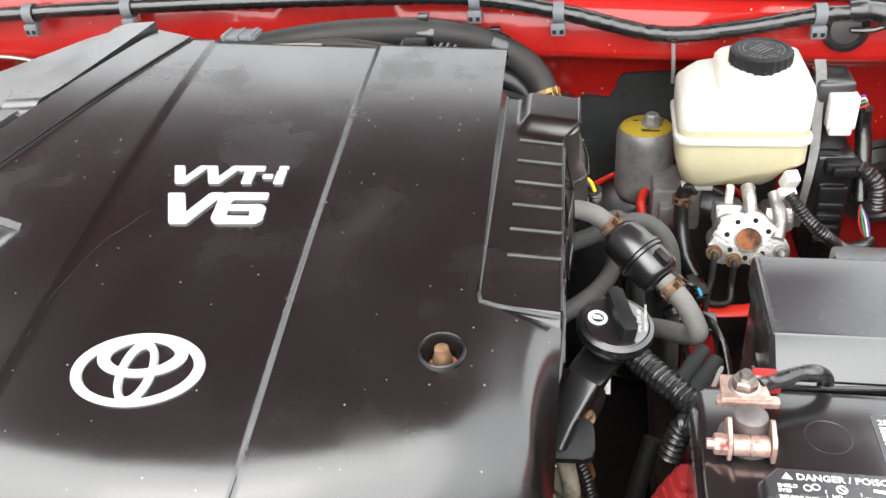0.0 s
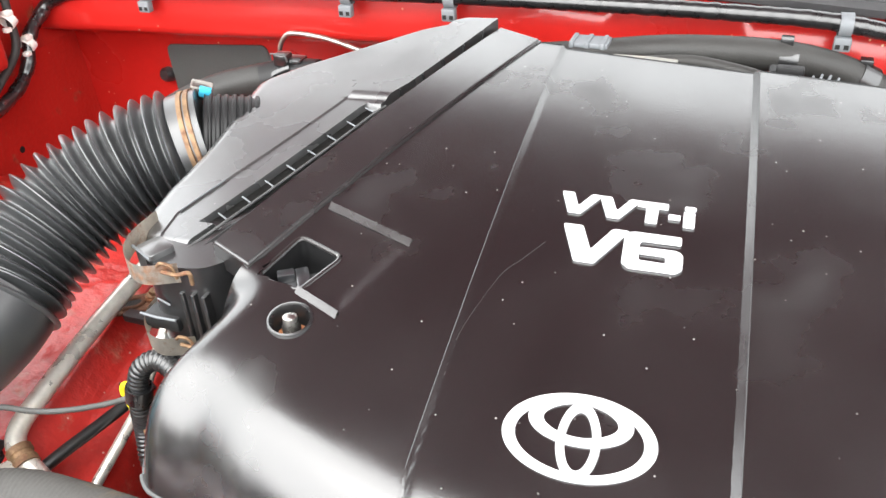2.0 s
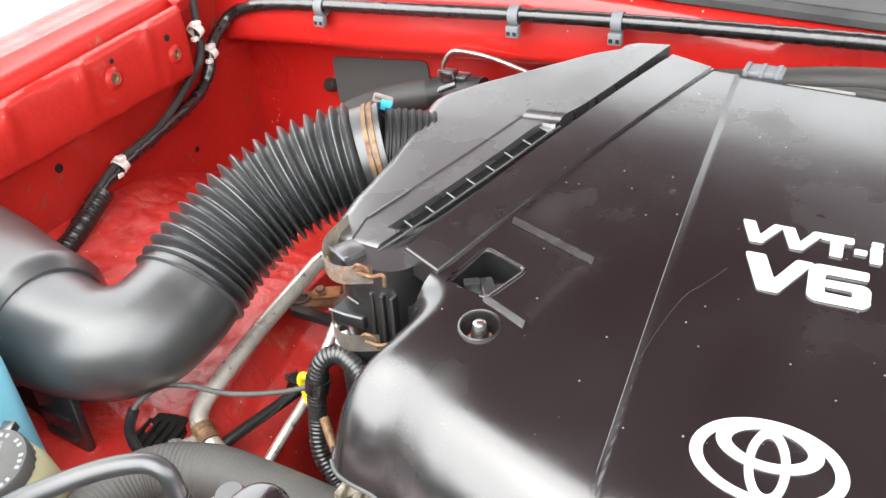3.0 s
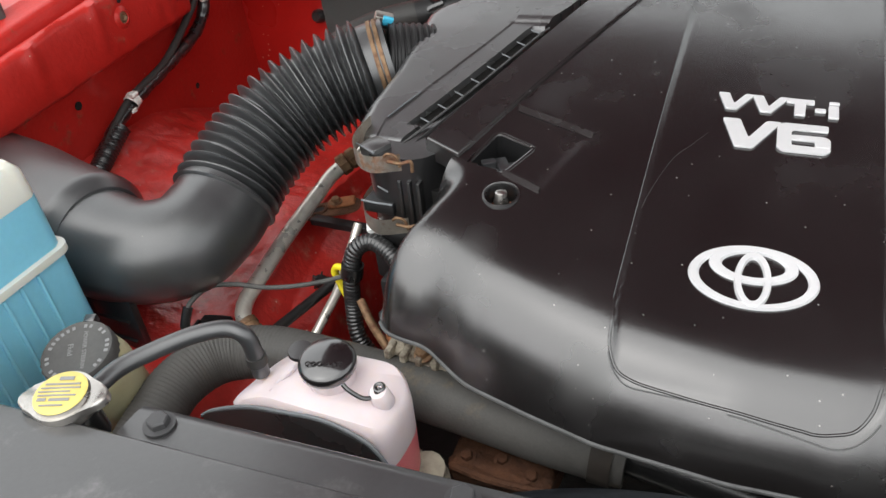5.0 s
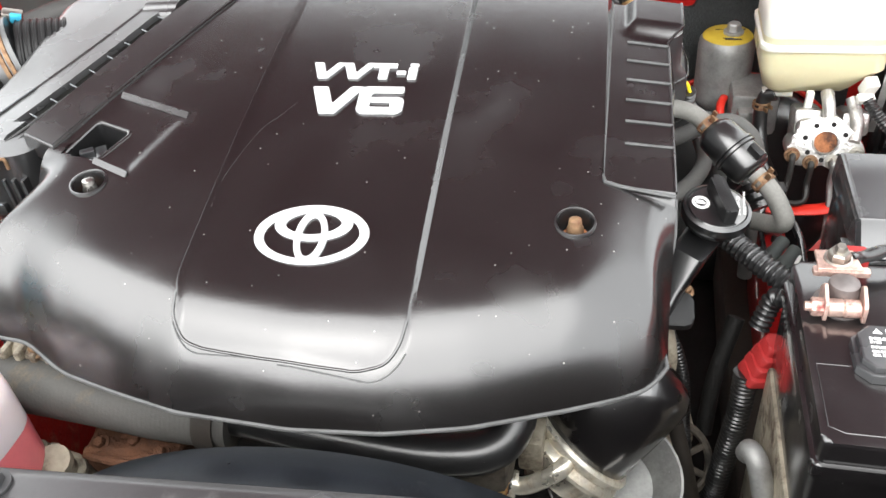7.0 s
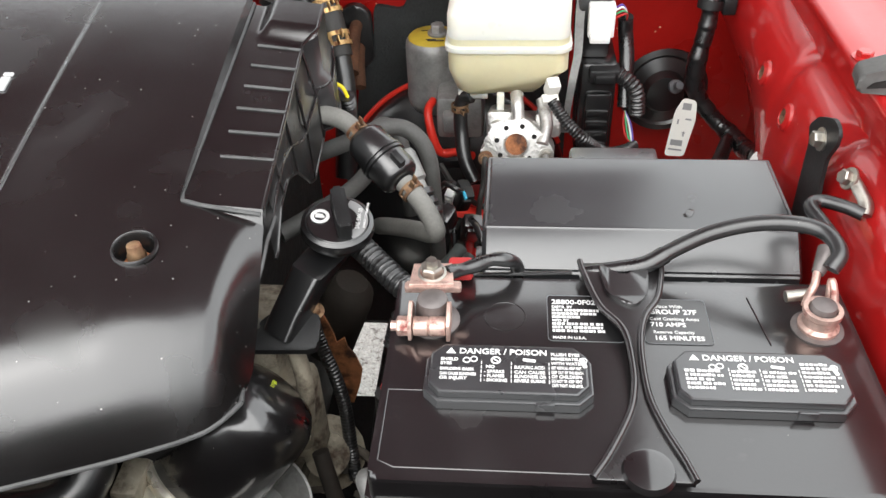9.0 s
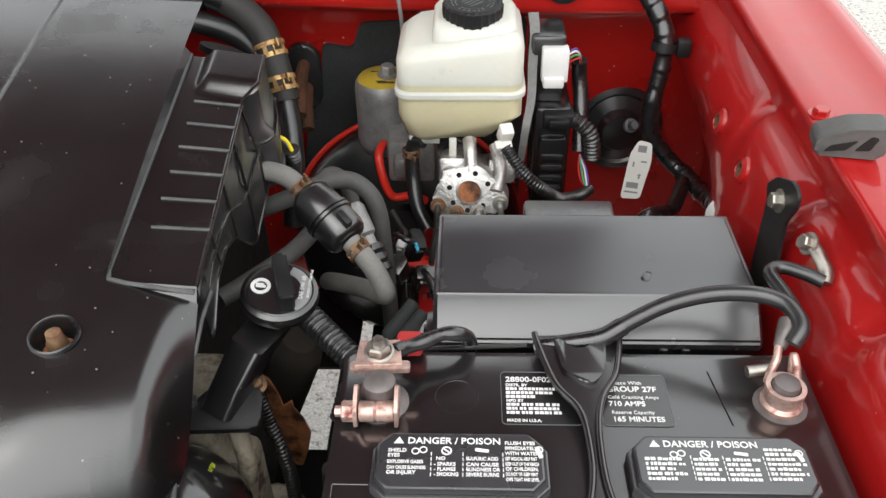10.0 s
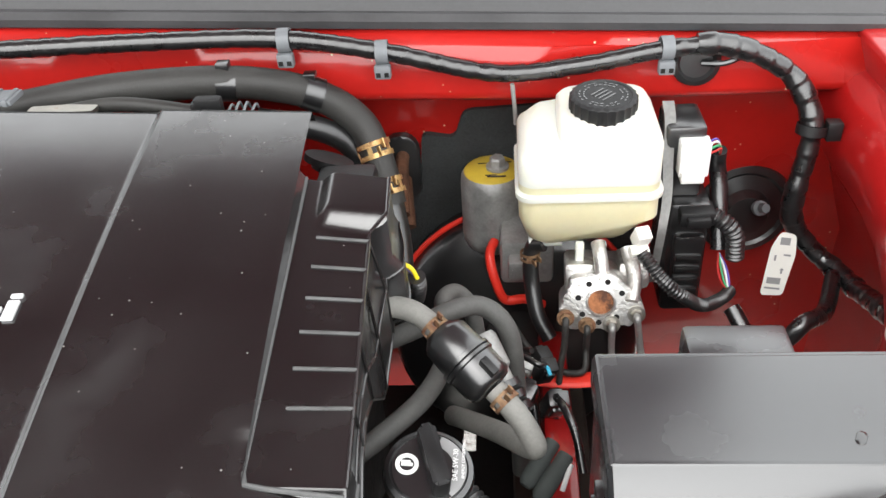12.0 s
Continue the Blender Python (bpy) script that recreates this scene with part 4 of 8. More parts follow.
    for k in range(len(a) - 1):
        bm.faces.new((a[k], a[k + 1], b[k + 1], b[k]))
rim = [r[0] for r in rows] + rows[-1][1:] + [r[-1] for r in rows[::-1]][1:] + rows[0][::-1][1:-1]
low = [bm.verts.new(v.co + V((0, 0, -0.016))) for v in rim]
for k in range(len(rim)):
    bm.faces.new((rim[k - 1], rim[k], low[k], low[k - 1]))
part("lid", bm, "lid", airbox, "satin black filter box lid with a stepped edge", flat_angle=35)
# Near-black strip: paints shade onto the gutter floor.
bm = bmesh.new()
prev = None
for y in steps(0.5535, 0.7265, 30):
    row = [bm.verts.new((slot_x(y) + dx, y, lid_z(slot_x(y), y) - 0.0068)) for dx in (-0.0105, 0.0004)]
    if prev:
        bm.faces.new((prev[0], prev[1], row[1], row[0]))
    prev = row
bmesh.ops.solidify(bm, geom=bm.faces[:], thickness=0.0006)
part("gutter", bm, "dark", airbox, "near-black strip standing in for shade in the gutter")
for k in range(8):
    y = 0.5595 + 0.0232 * k
    x = slot_x(y)
    # Pale grey puts the sky glint on each rib top.
    hose("rib", [(x - 0.0085, y + 0.0030, lid_z(x, y) - 0.0030), (x + 0.0020, y - 0.0022, lid_z(x, y) - 0.0036)], 0.0007, "clipgrey", airbox, sides=6, smooth_path=False)
for k in range(5):
    y = 0.750 + 0.027 * k
    x = slot_x(y) + 0.0006
    hose("rib", [(x, y, lid_z(x, y) + 0.002), (x, y, lid_z(x, y) - 0.012)], 0.0011, "plastic", airbox, sides=6, smooth_path=False)
hose("worn_line", [(lid_line(y), y, lid_surface(lid_line(y) - 0.001, y) + 0.0002) for y in steps(0.556, 0.600, 10)], 0.0006, "clipgrey", airbox, "dusty worn edge line", sides=6, smooth_path=False)
hose("slot_edge", [(slot_x(y) + 0.0032, y, lid_z(slot_x(y), y) - 0.004) for y in steps(0.521, 0.732, 24)], 0.0011, "paleedge", airbox, sides=8, smooth_path=False)
hose("slot_edge", [(slot_x(y) + 0.0120, y, lid_z(slot_x(y), y) - 0.0065) for y in steps(0.514, 0.73, 20)], 0.0030, "matte", airbox, sides=8, smooth_path=False)
# Near-black block; the slot's shade comes from its colour.
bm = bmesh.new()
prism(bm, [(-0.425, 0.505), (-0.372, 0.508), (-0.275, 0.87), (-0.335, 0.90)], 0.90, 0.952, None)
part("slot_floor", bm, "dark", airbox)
# lower housing with clips
bm = bmesh.new()
prism(bm, round_poly([(-0.402, 0.500), (-0.445, 0.492), (-0.464, 0.512), (-0.480, 0.62), (-0.495, 0.74), (-0.45, 0.88), (-0.34, 0.88), (-0.385, 0.53)], 0.012, 4), 0.86, 0.986)
part("housing", bm, "plastic", airbox, "black lower filter housing")
for zc, back in ((0.990, 0.0), (0.927, -0.001)):
    bm = bmesh.new()
    path = [V((-0.472, 0.545, zc)), V((-0.470, 0.512, zc)), V((-0.458, 0.490, zc)), V((-0.440, 0.482, zc - 0.002)), V((-0.416, 0.492, zc - 0.002))]
    pts = [p + V((0.001, back - 0.003, 0)) for p in spline(path, 8)]
    prev = None
    for p in pts:
        row = [bm.verts.new(p + V((0, 0, 0.008))), bm.verts.new(p - V((0, 0, 0.008)))]
        if prev:
            bm.faces.new((prev[0], prev[1], row[1], row[0]))
        prev = row
    bmesh.ops.solidify(bm, geom=bm.faces[:], thickness=0.0012)
    clip = part("spring_clip", bm, "clipsteel", airbox, "rusty spring steel clip")
    bm = bmesh.new()
    off = V((0, back - 0.003, 0))
    tube(bm, [V(q) + off for q in ((-0.428, 0.487, zc + 0.004), (-0.422, 0.485, zc + 0.009), (-0.416, 0.487, zc + 0.006), (-0.414, 0.488, zc - 0.004))], 0.0013, sides=8)
    tube(bm, [V(q) + off for q in ((-0.424, 0.486, zc + 0.001), (-0.412, 0.486, zc + 0.001), (-0.404, 0.489, zc + 0.002), (-0.404, 0.490, zc - 0.008))], 0.0015, sides=8)
    part("hook", bm, "rustclamp", clip, "rusty hook")
bm = bmesh.new()
prism(bm, round_poly([(-0.464, 0.504), (-0.444, 0.496), (-0.436, 0.514), (-0.455, 0.523)], 0.003), 0.974, 0.9905, None, 0.0012)
part("latch_block", bm, "lid", airbox)
hose("moulded_edge", [(-0.4660, 0.5055, 0.9900), (-0.4430, 0.4945, 0.9895)], 0.0012, "clipgrey", airbox, "worn pale edge", sides=6, smooth_path=False)
hose("moulded_edge", [(-0.443, 0.4915, 0.9585), (-0.434, 0.4925, 0.9535)], 0.0008, "clipgrey", airbox, "worn pale edge", sides=6, smooth_path=False)
bm = bmesh.new()
box(bm, (-0.460, 0.490, 0.930), (-0.430, 0.512, 0.942), 0.002)
part("latch_block", bm, "matte", airbox)
hose("moulded_edge", [(-0.461, 0.4895, 0.9425), (-0.446, 0.4885, 0.9425), (-0.430, 0.4895, 0.9425)], 0.001, "clipgrey", airbox, "worn pale edge", sides=6, smooth_path=False)
for k in range(3):
    bm = bmesh.new()
    box(bm, (-0.425 + 0.009 * k, 0.494, 0.90), (-0.4215 + 0.009 * k, 0.502, 0.965), 0.001)
    part("rib", bm, "plastic", airbox)

# ---- bellows intake duct ----
intake = thing("intake_duct", (-0.65, 0.53, 0.84), "black ribbed rubber air intake hose with a moulded elbow", "intake hose")
PATH_B = [(-0.530, 0.6965, 0.976), (-0.549, 0.684, 0.972), (-0.592, 0.651, 0.960), (-0.628, 0.606, 0.938), (-0.645, 0.550, 0.910), (-0.646, 0.510, 0.890)]


def fins(s, length):
    if s < 0.026:
        return 0.0470
    k = ((s - 0.026) / 0.0112) % 1.0
    return 0.0440 + 0.0115 * (0.5 - 0.5 * math.cos(2 * math.pi * k)) ** 1.1


hose("bellows", PATH_B, 0.05, "duct", intake, "deeply ribbed rubber bellows", sides=40, n=300, rf=fins)
hose("elbow", [(-0.645, 0.516, 0.893), (-0.645, 0.49, 0.885), (-0.650, 0.452, 0.880), (-0.680, 0.428, 0.880), (-0.722, 0.424, 0.882), (-0.76, 0.430, 0.884), (-0.775, 0.432, 0.884)], 0.05, "duct", intake, "smooth satin black elbow",
     sides=36, n=60, rf=lambda s, l: 0.051 + 0.004 * smooth_step(0.10, 0.16, s))
hose("collar", [(-0.733, 0.427, 0.884), (-0.80, 0.437, 0.888), (-0.86, 0.45, 0.892), (-0.92, 0.46, 0.892)], 0.064, "duct", intake, "wider black duct section", sides=36, n=30, rf=lambda s, l: 0.056 + 0.010 * smooth_step(0.0, 0.012, s))
for off in (0.0, 0.0065):
    bm = bmesh.new()
    c = V((-0.536, 0.6925, 0.9745)) + V((-0.80, -0.50, -0.16)) * off
    lathe(bm, c, (-0.80, -0.50, -0.16), [(0.0468, -0.0024), (0.0490, -0.0020), (0.0490, 0.0020), (0.0468, 0.0024)], 48)
    part("hose_clamp", bm, "rustclamp", intake, "rusty worm drive hose clamp")
bm = bmesh.new()
box(bm, (-0.010, -0.007, -0.005), (0.010, 0.007, 0.009), 0.002, pose(-0.547, 0.716, 1.012, 10, 20, 30))
cs = part("clamp_screw", bm, "zinc", intake, "rusty clamp screw with a blue paint mark")
bm = bmesh.new()
box(bm, (-0.002, -0.0075, 0.000), (0.009, -0.002, 0.0095), 0.001, pose(-0.545, 0.7135, 1.0125, 10, 20, 30))
part("paint_mark", bm, "cyan", cs, "bright blue paint mark")
hose("neck", [(-0.470, 0.733, 0.962), (-0.535, 0.693, 0.9735)], 0.0435, "matte", intake, "ribbed black outlet neck", sides=40, n=60, rf=lambda s, l: 0.0425 + 0.0016 * (math.sin(s * 900) > 0))


# ---- added engine bay floor and the engine under the cover ----
# Added sheet: hides the bright ground so the engine gaps stay dark.
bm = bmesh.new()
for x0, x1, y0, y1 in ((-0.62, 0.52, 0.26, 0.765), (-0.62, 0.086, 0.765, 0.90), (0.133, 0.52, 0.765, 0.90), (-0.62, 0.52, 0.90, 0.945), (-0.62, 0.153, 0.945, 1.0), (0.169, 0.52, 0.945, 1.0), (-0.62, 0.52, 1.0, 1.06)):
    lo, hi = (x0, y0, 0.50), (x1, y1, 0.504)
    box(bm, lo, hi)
solo("undertray", bm, "dark", "black sheet added to block light from below the engine", "undertray", kind="structure")
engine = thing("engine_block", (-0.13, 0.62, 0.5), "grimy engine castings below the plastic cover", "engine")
# Near-black box: the deep shade under the cover is in its colour.
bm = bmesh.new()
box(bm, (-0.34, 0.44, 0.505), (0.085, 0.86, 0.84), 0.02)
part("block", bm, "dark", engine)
bm = bmesh.new()
box(bm, (-0.385, 0.386, 0.82), (-0.28, 0.46, 0.872), 0.012)
box(bm, (-0.404, 0.392, 0.80), (-0.345, 0.44, 0.866), 0.01)
for k in range(4):
    box(bm, (-0.395 + 0.014 * k, 0.384, 0.862), (-0.389 + 0.014 * k, 0.40, 0.874), 0.002)
lathe(bm, (-0.385, 0.408, 0.855), (-0.3, -0.5, 0.8), [(0, 0), (0.009, 0), (0.009, 0.018), (0.006, 0.02), (0, 0.02)], 12)
part("valve_cover", bm, "dirtyalu", engine, "tan stained aluminium casting")
hex_bolt(engine, (-0.362, 0.394, 0.872), (-0.1, -0.4, 0.9), 0.006, 0.008, "rustclamp")
bm = bmesh.new()
box(bm, (-0.334, 0.356, 0.765), (-0.246, 0.405, 0.796), 0.006)
bmesh.ops.subdivide_edges(bm, edges=bm.edges, cuts=7, use_grid_fill=True)
for v in bm.verts:
    v.co.z += 0.006 * noise.noise(v.co * 90.0) + 0.003 * noise.noise(v.co * 260.0)
    v.co.y += 0.004 * noise.noise(v.co * 120.0 + V((3, 1, 2)))
shield = part("exhaust_shield", bm, "rust", engine, "rough rust brown exhaust manifold shield")
for k, (x, y) in enumerate(((-0.318, 0.366), (-0.262, 0.364), (-0.29, 0.372))):
    hex_bolt(shield, (x, y, 0.795), (0.1 * (k - 1), -0.3, 0.9), 0.005, 0.007, "rust")
hose("rib", [(-0.33, 0.357, 0.79), (-0.30, 0.352, 0.793), (-0.27, 0.354, 0.792), (-0.245, 0.36, 0.788)], 0.0035, "rust", shield, sides=8)
bm = bmesh.new()
lathe(bm, (-0.349, 0.356, 0.755), (0.2, -0.4, 1), [(0, 0), (0.016, 0), (0.016, 0.03), (0.011, 0.034), (0.011, 0.05), (0.014, 0.052), (0.014, 0.06), (0, 0.062)], 14)
lathe(bm, (-0.366, 0.362, 0.762), (-0.1, -0.3, 1), [(0, 0), (0.013, 0), (0.013, 0.02), (0.009, 0.024), (0.009, 0.036), (0, 0.037)], 12)
part("pipe_union", bm, "dirtyalu", engine, "dirty pipe union")
bm = bmesh.new()
lathe(bm, (-0.372, 0.350, 0.772), (-0.1, -0.3, 1), [(0, 0), (0.011, 0), (0.011, 0.014), (0.008, 0.018), (0.008, 0.026), (0, 0.027)], 12)
part("plug", bm, "rustclamp", engine, "rusty plug")
bm = bmesh.new()
box(bm, (-0.13, 0.38, 0.77), (0.02, 0.44, 0.835), 0.012)
tube(bm, [(-0.14, 0.375, 0.80), (-0.135, 0.37, 0.83), (-0.13, 0.385, 0.86)], 0.012)
tube(bm, [(-0.115, 0.378, 0.80), (-0.11, 0.372, 0.83), (-0.105, 0.385, 0.86)], 0.013)
part("front_casting", bm, "engine", engine, "dusty front engine casting")
hose("rusty_rod", [(-0.469, 0.470, 0.840), (-0.453, 0.458, 0.825), (-0.432, 0.446, 0.810)], 0.0042, "rustclamp", engine, "orange rusted steel rod", sides=12)
hose("coolant_pipe", [(0.018, 0.425, 0.86), (0.022, 0.402, 0.838), (0.005, 0.382, 0.826), (-0.04, 0.374, 0.824), (-0.10, 0.372, 0.832), (-0.17, 0.375, 0.84), (-0.22, 0.38, 0.84)], 0.0160, "rubber", engine, "satin black coolant hose under the cover lip", sides=20)
bm = bmesh.new()
lathe(bm, (0.024, 0.418, 0.858), (0, 0.6, 0.8), [(0.014, 0), (0.016, 0), (0.016, 0.008), (0.014, 0.008)], 18)
part("hose_clamp", bm, "zinc", engine)
# side castings by the filler neck
bm = bmesh.new()
box(bm, (0.06, 0.525, 0.74), (0.118, 0.60, 0.838), 0.012)
box(bm, (0.10, 0.525, 0.69), (0.14, 0.56, 0.79), 0.012)
tube(bm, [(0.128, 0.535, 0.83), (0.135, 0.525, 0.80), (0.134, 0.52, 0.77), (0.128, 0.515, 0.73)], 0.007)
lathe(bm, (0.13, 0.56, 0.66), (0.2, -0.6, 0.7), [(0, 0), (0.035, 0), (0.035, 0.02), (0.02, 0.026), (0.02, 0.04), (0, 0.041)], 18)
part("side_casting", bm, "dirtyalu", engine, "tan stained timing casting")
bm = bmesh.new()
for k in range(7):
    a = 2 * math.pi * k / 7
    box(bm, (-0.003, 0.012, 0), (0.003, 0.032, 0.006), 0.001, basis((0.150, 0.522, 0.66), (0.25, -0.55, 0.8)) @ Matrix.Rotation(a, 4, "Z"))
ring(bm, (0.150, 0.522, 0.664), (0.25, -0.55, 0.8), 0.034, 0.004)
part("alternator_grille", bm, "engine", engine, "dirty alternator end grille")
bm = bmesh.new()
lathe(bm, (0.133, 0.700, 0.731), (-0.366, 0.000, -0.931), [(0, -0.022), (0.0163, -0.020), (0.0253, -0.010), (0.0272, 0.0), (0.0272, 0.075), (0.0218, 0.082), (0, 0.083)], 28)
part("compressor", bm, "brown", engine, "dust brown round compressor housing")
bm = bmesh.new()
prism(bm, round_poly([(0.0, 0.0), (0.006, -0.0055), (0.0093, -0.0155), (0.0128, -0.0287), (0.0144, -0.0407), (0.0229, -0.0335), (0.0242, -0.0449), (0.0308, -0.057), (0.0361, -0.0782), (0.0313, -0.1006), (0.0227, -0.1266), (0.016, -0.1252), (0.0092, -0.1067), (0.006, -0.0755), (0.004, -0.0582), (0.0024, -0.0382), (0.001, -0.0181)], 0.0015, 2), 0, 0.0025, basis((0.117, 0.645, 0.761), (0, -1, 0), (1, 0, 0)))
part("heat_shield", bm, "rustplate", engine, "flaking orange rusted bracket plate")
hose("loom", [(0.123, 0.600, 0.808), (0.135, 0.585, 0.774), (0.147, 0.570, 0.752), (0.154, 0.560, 0.724), (0.158, 0.545, 0.682), (0.162, 0.530, 0.662)], 0.0058, "rubber", engine, "black corrugated loom", sides=12, n=160, rf=corrugated(0.0032, 0.0058, 0.0008))

# ---- oil filler ----
filler = thing("oil_filler", (0.115, 0.54, 0.845), "black oil filler neck with a winged screw cap beside the cover", "oil filler")
ax = V((0.12, -0.16, 0.98)).normalized()
CAP = V((0.163, 0.587, 0.902))
bm = bmesh.new()
loft_rows = []
for c, half in (((0.123, 0.534, 0.842), 0.0125), ((0.131, 0.545, 0.857), 0.0120), ((0.146, 0.564, 0.880), 0.0135), (tuple(CAP - ax * 0.014), 0.0155), (tuple(CAP - ax * 0.006), 0.0190)):
    m = basis(c, (0.35, 0.30, 0.80) if half < 0.015 else ax, (0.9, -0.35, 0))
    loft_rows.append([bm.verts.new(m @ V((x, y, 0))) for x, y in rounded(2 * half, 2 * half, 0.35 * half if half < 0.015 else 0.95 * half, 4)])
for a, b in zip(loft_rows, loft_rows[1:]):
    for k in range(len(a)):
        bm.faces.new((a[k - 1], a[k], b[k], b[k - 1]))
part("neck", bm, "plastic", filler, "square sided black filler neck")
bm = bmesh.new()
prism(bm, round_poly([(-0.030, -0.012), (0.026, -0.018), (0.03, 0.014), (-0.012, 0.018)], 0.008, 4), 0, 0.008, basis((0.123, 0.533, 0.838), (0.1, -0.35, 0.93), (1, 0.2, 0)), 0.002)
part("flange", bm, "matte", filler)
hex_bolt(filler, (0.1005, 0.534, 0.846), (0.1, -0.3, 0.9), 0.0055, 0.009, "zinc", label="corroded flange bolt")
hex_bolt(filler, (0.1435, 0.5545, 0.844), (0.1, -0.3, 0.9), 0.0055, 0.009, "rustclamp")
bm = bmesh.new()
lathe(bm, CAP, ax, [(0.0, -0.008), (0.0225, -0.008), (0.024, -0.004), (0.0275, -0.001), (0.0285, 0.003), (0.0275, 0.008), (0.0245, 0.0095), (0.0235, 0.0085), (0.0225, 0.0095), (0, 0.0105)], 48)
cap = part("cap", bm, "plastic", filler, "black oil filler cap")
cm = basis(CAP + ax * 0.0102, ax, (0.97, 0.2, 0.0))
bm = bmesh.new()
prism(bm, rounded(0.011, 0.043, 0.003), 0, 0.013, cm @ pose(0.003, 0.002, 0, 0, 0, 6), 0.003)
part("grip", bm, "matte", cap, "raised cap grip")
bm = bmesh.new()
lathe(bm, cm @ V((-0.013, 0.004, 0.0002)), ax, [(0.0072, 0), (0.0072, 0.0006), (0.0046, 0.0006), (0.0046, 0)], 28)
prism(bm, rounded(0.0072, 0.0022, 0.0005), 0, 0.0006, cm @ pose(-0.013, 0.004, 0, 0, 0, -12))
prism(bm, rounded(0.006, 0.0012, 0.0004), 0, 0.0006, cm @ pose(-0.0135, 0.0062, 0, 0, 0, -12))
part("round_mark", bm, "white", cap, "white printed round mark")
bm = bmesh.new()
lathe(bm, CAP + ax * 0.0098, ax, [(0.0155, 0), (0.0232, 0), (0.0232, 0.0005), (0.0155, 0.0005)], 64)
keep = [f for f in bm.faces if (cm.inverted() @ f.calc_center_median()).x > 0.0095]
bmesh.ops.delete(bm, geom=[f for f in bm.faces if f not in keep], context="FACES")
part("print_band", bm, "greyprint", cap, "grey printed arc on the cap")
lettering("SAE 5W-30", 0.0046, cm @ pose(0.0155, -0.0115, 0.0008, 0, 0, 78), "white", cap, "lettering", "white printing", 0.0001)
lettering("ENERGY CONSERVING", 0.0026, cm @ pose(0.0200, -0.0105, 0.0008, 0, 0, 78), "white", cap, "lettering", "white printing", 0.0001)

def spring_clamp(parent, at, axis, r, w=0.008, mat="rustclamp", label="rusty spring clamp"):
    """Two thin bands joined by cross straps, with two squeeze ears."""
    bm = bmesh.new()
    for o in (-0.36 * w, 0.36 * w):
        lathe(bm, at, axis, [(r, o - 0.15 * w), (r + 0.0014, o - 0.15 * w), (r + 0.0014, o + 0.15 * w), (r, o + 0.15 * w)], 28)
    m = basis(at, axis, (0.3, -0.5, 1))
    for k in range(5):
        box(bm, (r, -0.0022, -0.3 * w), (r + 0.0013, 0.0022, 0.3 * w), 0, m @ Matrix.Rotation(2 * math.pi * (k + 0.5) / 5, 4, "Z"))
    box(bm, (r, -0.0035, -w / 2), (r + 0.009, -0.0022, 0.1 * w), 0.0004, m)
    box(bm, (r, 0.0022, -0.1 * w), (r + 0.009, 0.0035, w / 2), 0.0004, m)
    return part("spring_clamp", bm, mat, parent, label)


# ---- oil filter ----
oil = thing("oil_filter", (0.06, 0.46, 0.72), "glossy black oil filter canister on a silver housing", "oil filter")
fa = V((0.62, 0.40, 0.66)).normalized()
FB = V((0.0635, 0.447, 0.7615))
bm = bmesh.new()
lathe(bm, FB, fa, [(0.0, 0.005), (0.042, 0.005), (0.0445, 0.008), (0.0445, 0.074), (0.0425, 0.086), (0.036, 0.095), (0.026, 0.099), (0, 0.101)], 48)
can = part("canister", bm, "battery", oil, "glossy black filter can with wet streaks")
for k in range(5):
    bm = bmesh.new()
    box(bm, (-0.0016, 0.0, 0.0), (0.0016 + 0.0006 * (k % 2), 0.0014, 0.0004), 0, basis(FB + fa * 0.0992, fa, (1, 0.1, 0)) @ pose(-0.004, 0.008 - 0.0026 * k, 0.0012, 0, 0, 18 * (k % 3) - 10))
    part("print_mark", bm, "yellowgreen", can, "worn yellow-green paint mark")
bm = bmesh.new()
lathe(bm, FB, fa, [(0.0, -0.03), (0.034, -0.03), (0.038, -0.022), (0.040, -0.012), (0.0480, -0.010), (0.050, -0.006), (0.048, -0.002), (0.046, 0.000), (0.049, 0.003), (0.0495, 0.007), (0.047, 0.010), (0.044, 0.010)], 48)
part("housing", bm, "housealu", oil, "stepped silver filter housing with golden stain")
bm = bmesh.new()
lathe(bm, FB + V((0.03, -0.004, -0.045)), (0.1, -0.3, 1), [(0.0, 0), (0.036, 0.002), (0.052, 0.022), (0.056, 0.03), (0.054, 0.03), (0.035, 0.006), (0, 0.004)], 36)
part("drip_cup", bm, "greyalu", oil, "grey metal drip cup")
bm = bmesh.new()
tube(bm, [(0.066, 0.422, 0.786), (0.0552, 0.404, 0.784), (0.0398, 0.400, 0.772), (0.0262, 0.400, 0.763), (0.015, 0.400, 0.765), (0.004, 0.398, 0.768)], 0.0072, sides=16)
part("elbow_pipe", bm, "housealu", oil, "bright elbow pipe")
bm = bmesh.new()
lathe(bm, (0.020, 0.400, 0.764), (-1, 0, 0.15), [(0.0072, -0.002), (0.0110, -0.002), (0.0116, 0.0), (0.0116, 0.006), (0.0105, 0.008), (0.0072, 0.008)], 24)
part("pipe_bead", bm, "housealu", oil, "raised pipe bead")
spring_clamp(oil, V((0.008, 0.398, 0.767)), V((-1, -0.15, 0.2)), 0.0118, 0.012, "goldclamp", "gold plated spring clamp with rust")
hose("oil_hose", [(0.016, 0.400, 0.765), (0.0, 0.397, 0.769), (-0.03, 0.386, 0.770), (-0.08, 0.37, 0.760)], 0.0115, "rubber", oil, sides=18)
bm = bmesh.new()
box(bm, (0.022, 0.408, 0.772), (0.042, 0.44, 0.806), 0.003)
box(bm, (0.024, 0.418, 0.74), (0.06, 0.45, 0.79), 0.006)
